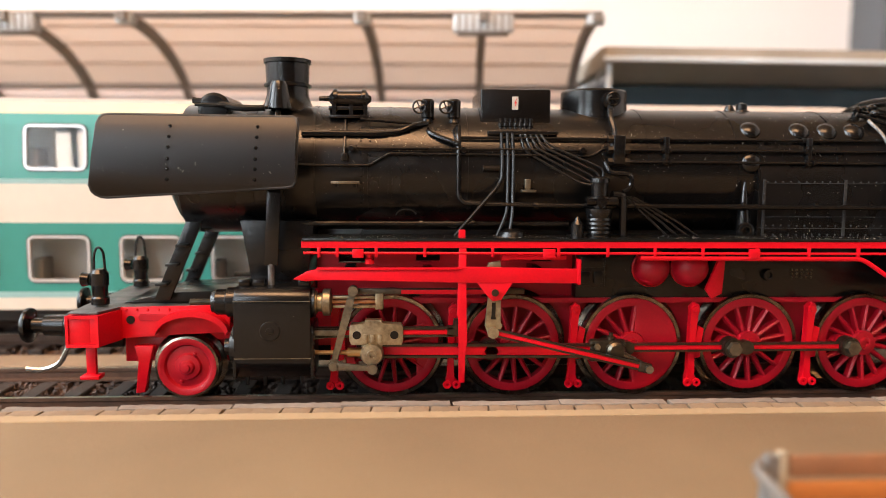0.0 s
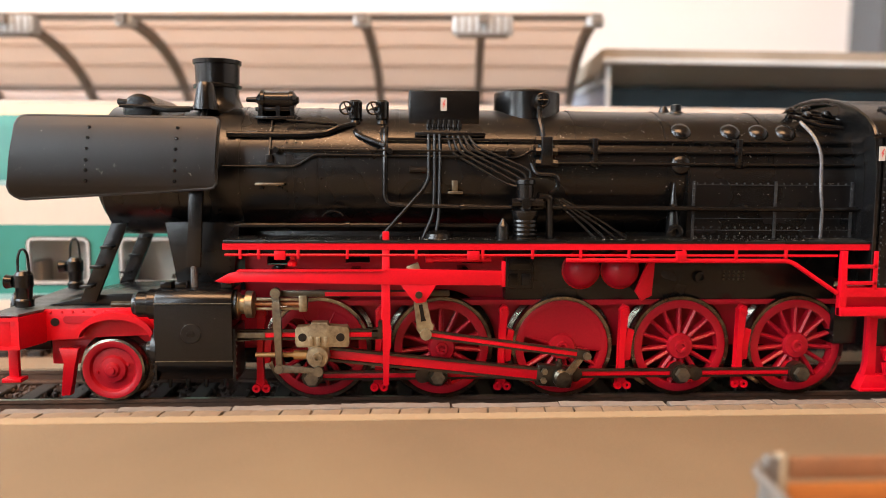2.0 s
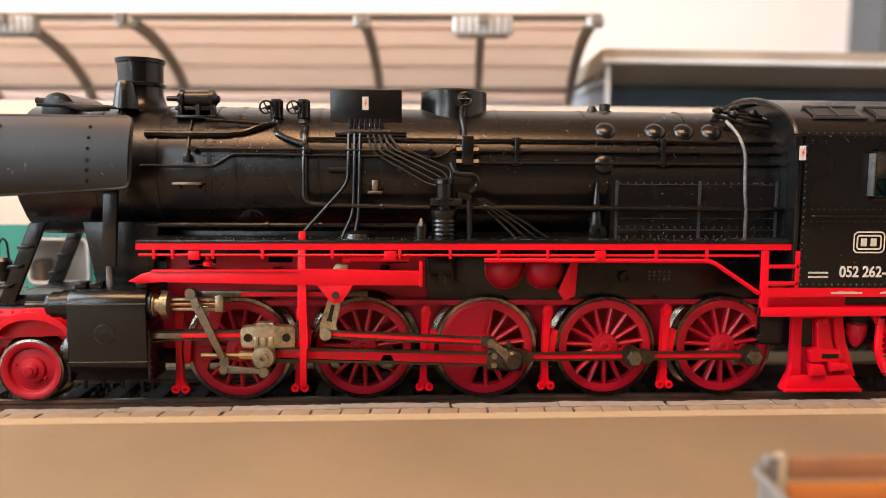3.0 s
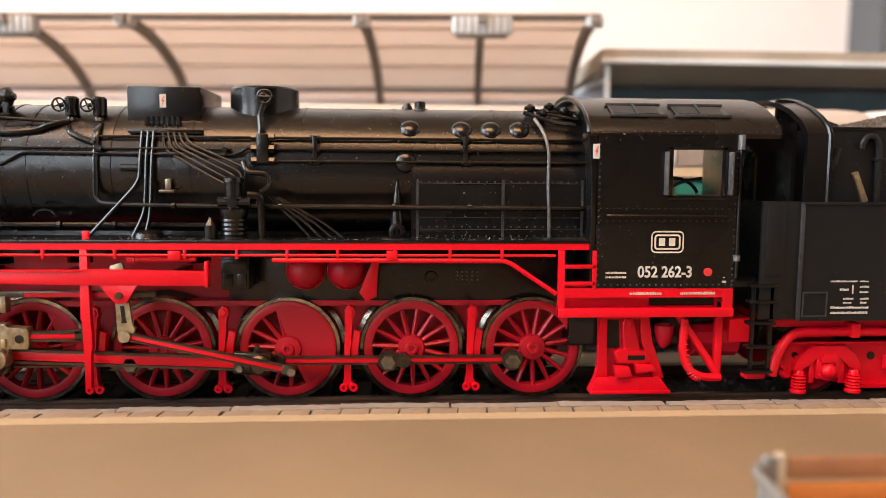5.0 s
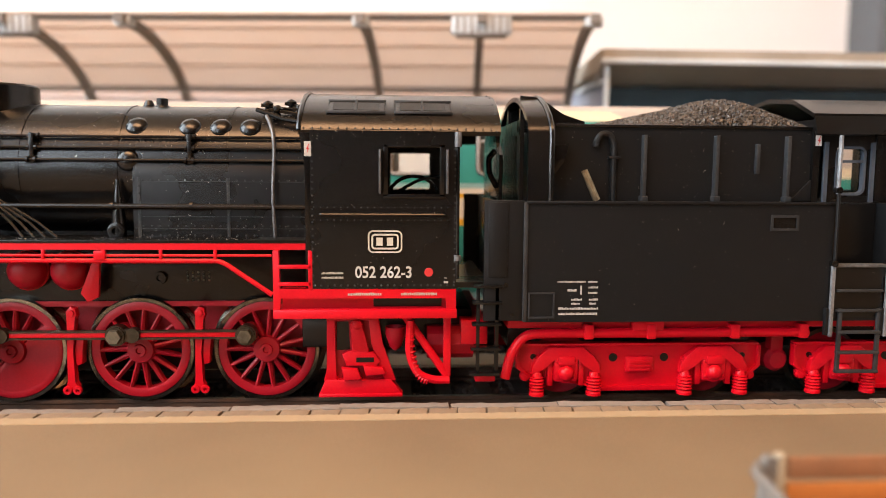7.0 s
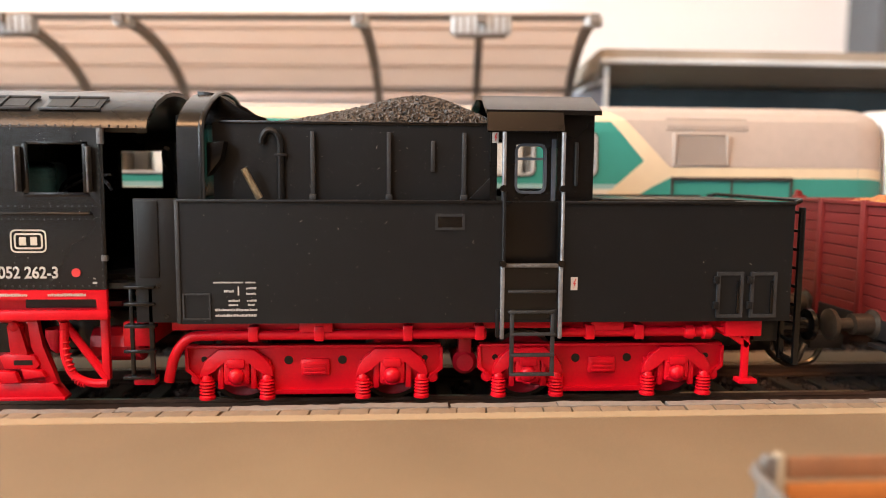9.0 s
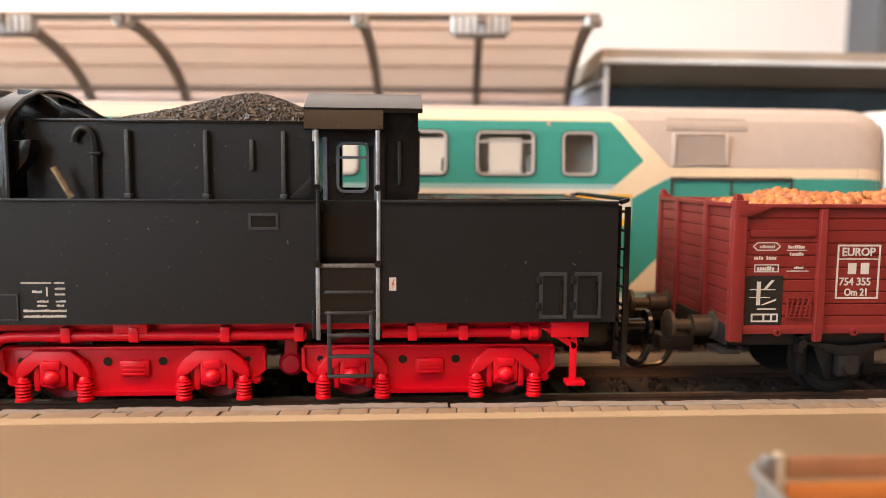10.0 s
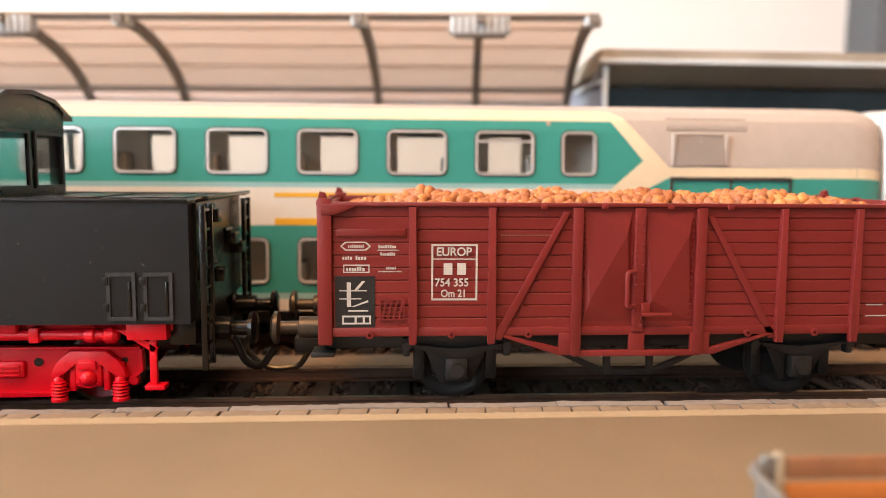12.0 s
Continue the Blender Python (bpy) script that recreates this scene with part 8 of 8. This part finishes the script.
for i in range(1500):
    x, y = rng.uniform(222.6, 312.2), rng.uniform(-14.2, 14.2)
    r = rng.uniform(0.65, 1.25)
    m = Matrix.Translation((x, y, load_z(x, y) - 0.5 + rng.uniform(-0.2, 0.35))) @ Euler((rng.random() * 6, rng.random() * 6, rng.random() * 6)).to_matrix().to_4x4() @ Matrix.Diagonal((r, r * rng.uniform(0.7, 1), r * rng.uniform(0.6, 0.95), 1))
    b0 = len(V)
    o = Vector((rng.random() * 50, rng.random() * 50, rng.random() * 50))
    V += [tuple((m @ (c * (1 + 0.16 * noise.noise(c * 1.4 + o)))) * MM) for c in iv]
    F += [[b0 + k for k in f] for f in fi]
me = bpy.data.meshes.new("stone_load")
me.from_pydata(V, [], F)
me.materials.append(STONE)
me.polygons.foreach_set("use_smooth", [True] * len(me.polygons))
ob = new("stone_load", me)
ob.parent = wagon
tagged(ob, "heaped ochre and orange rounded stones", kind="stuff")
part("load_bed", box(M(), WX0 + 1, WX1 - 1, -14.6, 14.6, 12, 29.2), STONE, wagon)
# ---- dust: pale specks and short fibres that lie on the train ----
def dust(count, spot, out, parent, seed, size=0.13):
    """spot(r) gives a place on the surface for a random source; out is the way that it faces there."""
    k = random.Random(seed)
    bm = M()
    for _ in range(count):
        p = Vector(spot(k))
        n = Vector(out(p)).normalized()
        u = n.orthogonal().normalized()
        w = n.cross(u)
        a = k.uniform(0, math.tau)
        d = u * math.cos(a) + w * math.sin(a)
        e = n.cross(d)
        fibre = k.random() < 0.08
        long, wide = (k.uniform(0.25, 0.55), 0.025) if fibre else (size * k.uniform(0.35, 1.0), size * k.uniform(0.3, 0.6))
        bend = k.uniform(-0.25, 0.25) if fibre else 0.0
        pts = [p + d * (long * (t - 0.5)) + e * (bend * (1 - (2 * t - 1) ** 2)) for t in (0.0, 0.5, 1.0)]
        va = [[bm.verts.new(q + e * wide * sgn + n * 0.03) for sgn in (-1, 1)] for q in pts]
        vb = [bm.verts.new(q + n * (0.03 + wide)) for q in pts]
        for i in range(2):
            bm.faces.new((va[i][0], va[i + 1][0], vb[i + 1], vb[i]))
            bm.faces.new((vb[i], vb[i + 1], va[i + 1][1], va[i][1]))
    return part("dust", bm, DUST, parent, "pale dust specks and short fibres", smooth=0, kind="stuff")


def boiler_spot(k):
    a = radians(k.triangular(-25, 85, 20))
    return k.uniform(-13, 80), -(BR + 0.02) * math.cos(a), BZ + (BR + 0.02) * math.sin(a)


dust(520, boiler_spot, lambda p: (0, p.y, p.z - BZ), boiler, 1, 0.10)
dust(40, lambda k: (k.uniform(-42, -16), -16.43, k.uniform(34.4, 36.0)), lambda p: (0, -1, 0), loco, 2, 0.07)
dust(40, lambda k: (k.uniform(56, 81.5), -11.04, k.uniform(25.5, 34)), lambda p: (0, -1, 0), fbx, 3, 0.12)
dust(260, lambda k: (k.uniform(-13.5, 82), k.triangular(-16.6, -11, -16.2), 25.43), lambda p: (0, 0, 1), loco, 4, 0.11)
dust(45, lambda k: (k.uniform(82.6, 102.6), -17.47, k.choice((k.uniform(18.8, 31.5), k.uniform(39.2, 41)))), lambda p: (0, -1, 0), cs, 5, 0.09)
dust(120, lambda k: (k.uniform(113.5, 158.5) if k.random() < 0.57 else k.uniform(168.2, 202), -17.47, k.uniform(13.8, 30.8)), lambda p: (0, -1, 0), tank, 6, 0.08)
dust(110, lambda k: (k.uniform(118, 158), -12.52, k.uniform(31.5, 42)), lambda p: (0, -1, 0), bk, 7, 0.08)
dust(90, lambda k: (k.uniform(113.5, 158), k.uniform(-17.3, -13), 31.02), lambda p: (0, 0, 1), tank, 8, 0.14)
# ---- what moves: the train, its wheels and its rods ----
TRAVEL = ((0.0, 0.0), (0.5, 1.85), (1.0, 4.71), (1.5, 6.87), (2.0, 11.07), (2.5, 16.17), (4.5, 44.99), (5.0, 53.54), (5.5, 61.57),
          (6.0, 72.4), (6.5, 83.08), (8.5, 129.97), (9.0, 143.88), (9.5, 156.54), (10.0, 170.26), (10.5, 182.96), (11.0, 198.46),
          (11.5, 214.19), (12.0, 231.57))


def travelled(t):
    """Millimetres that the train has rolled by t seconds, smoothly between the known times."""
    k = max(i for i in range(len(TRAVEL) - 1) if TRAVEL[i][0] <= t + 1e-9)
    def slope(i):
        if i == 0:
            return 2.8
        if i == len(TRAVEL) - 1:
            return (TRAVEL[i][1] - TRAVEL[i - 1][1]) / (TRAVEL[i][0] - TRAVEL[i - 1][0])
        return (TRAVEL[i + 1][1] - TRAVEL[i - 1][1]) / (TRAVEL[i + 1][0] - TRAVEL[i - 1][0])
    (t0, a), (t1, b) = TRAVEL[k], TRAVEL[k + 1]
    h = t1 - t0
    u = (t - t0) / h
    return (2 * u ** 3 - 3 * u ** 2 + 1) * a + (u ** 3 - 2 * u ** 2 + u) * h * slope(k) + (3 * u ** 2 - 2 * u ** 3) * b + (u ** 3 - u ** 2) * h * slope(k + 1)


TIMES = [i / 10 for i in range(121)]


def roll_rows(at, radius, sense=1):
    x, y, z = (c * MM for c in at)
    return [(t, pose(x, y, z, 0, -math.degrees(travelled(t) / radius), 0)) for t in TIMES]


def gear(t):
    """Where the rods of the valve gear are at t seconds."""
    a = math.pi + travelled(t) / R
    px, pz = AX[2] + CRANK * math.cos(a), R + CRANK * math.sin(a)
    b = math.asin((pz - 8.3) / MAIN_L)
    xh = px - MAIN_L * math.cos(b)
    e = radians(-74) + travelled(t) / R
    ex, ez = AX[2] + 2.3 * math.cos(e), R + 2.3 * math.sin(e)
    lo, hi = -0.9, 0.9
    for _ in range(40):
        th = (lo + hi) / 2
        fx, fz = LINK_P[0] + LINK_L * math.sin(th), LINK_P[1] - LINK_L * math.cos(th)
        if math.hypot(ex - fx, ez - fz) > ECC_L:
            lo = th
        else:
            hi = th
    return px, pz, b, xh, th, fx, fz, math.asin((ez - fz) / ECC_L)


def motions():
    for thing in (loco, tender, wagon):
        walk(thing, [(t, pose(-travelled(t) * MM, 0, 0)) for t in TIMES])
    for wheel, at, radius in wheels:
        walk(wheel, roll_rows(at, radius))
    g = [(t, gear(t)) for t in TIMES]
    walk(coupling, [(t, pose(q[0] * MM, 0, q[1] * MM)) for t, q in g])
    walk(main_rod, [(t, pose(q[3] * MM, 0, 8.3 * MM, 0, -math.degrees(q[2]), 0)) for t, q in g])
    walk(crosshead, [(t, pose(q[3] * MM, 0, 0)) for t, q in g])
    walk(lever, [(t, pose(LEVER_TOP[0] * MM, 0, LEVER_TOP[1] * MM, 0, math.degrees(math.asin((LEVER_TOP[0] - (q[3] - 5.6)) / LEVER_L)), 0)) for t, q in g])
    walk(link, [(t, pose(LINK_P[0] * MM, 0, LINK_P[1] * MM, 0, -math.degrees(q[4]), 0)) for t, q in g])
    walk(ecc_rod, [(t, pose(q[5] * MM, 0, q[6] * MM, 0, -math.degrees(q[7]), 0)) for t, q in g])


motions()
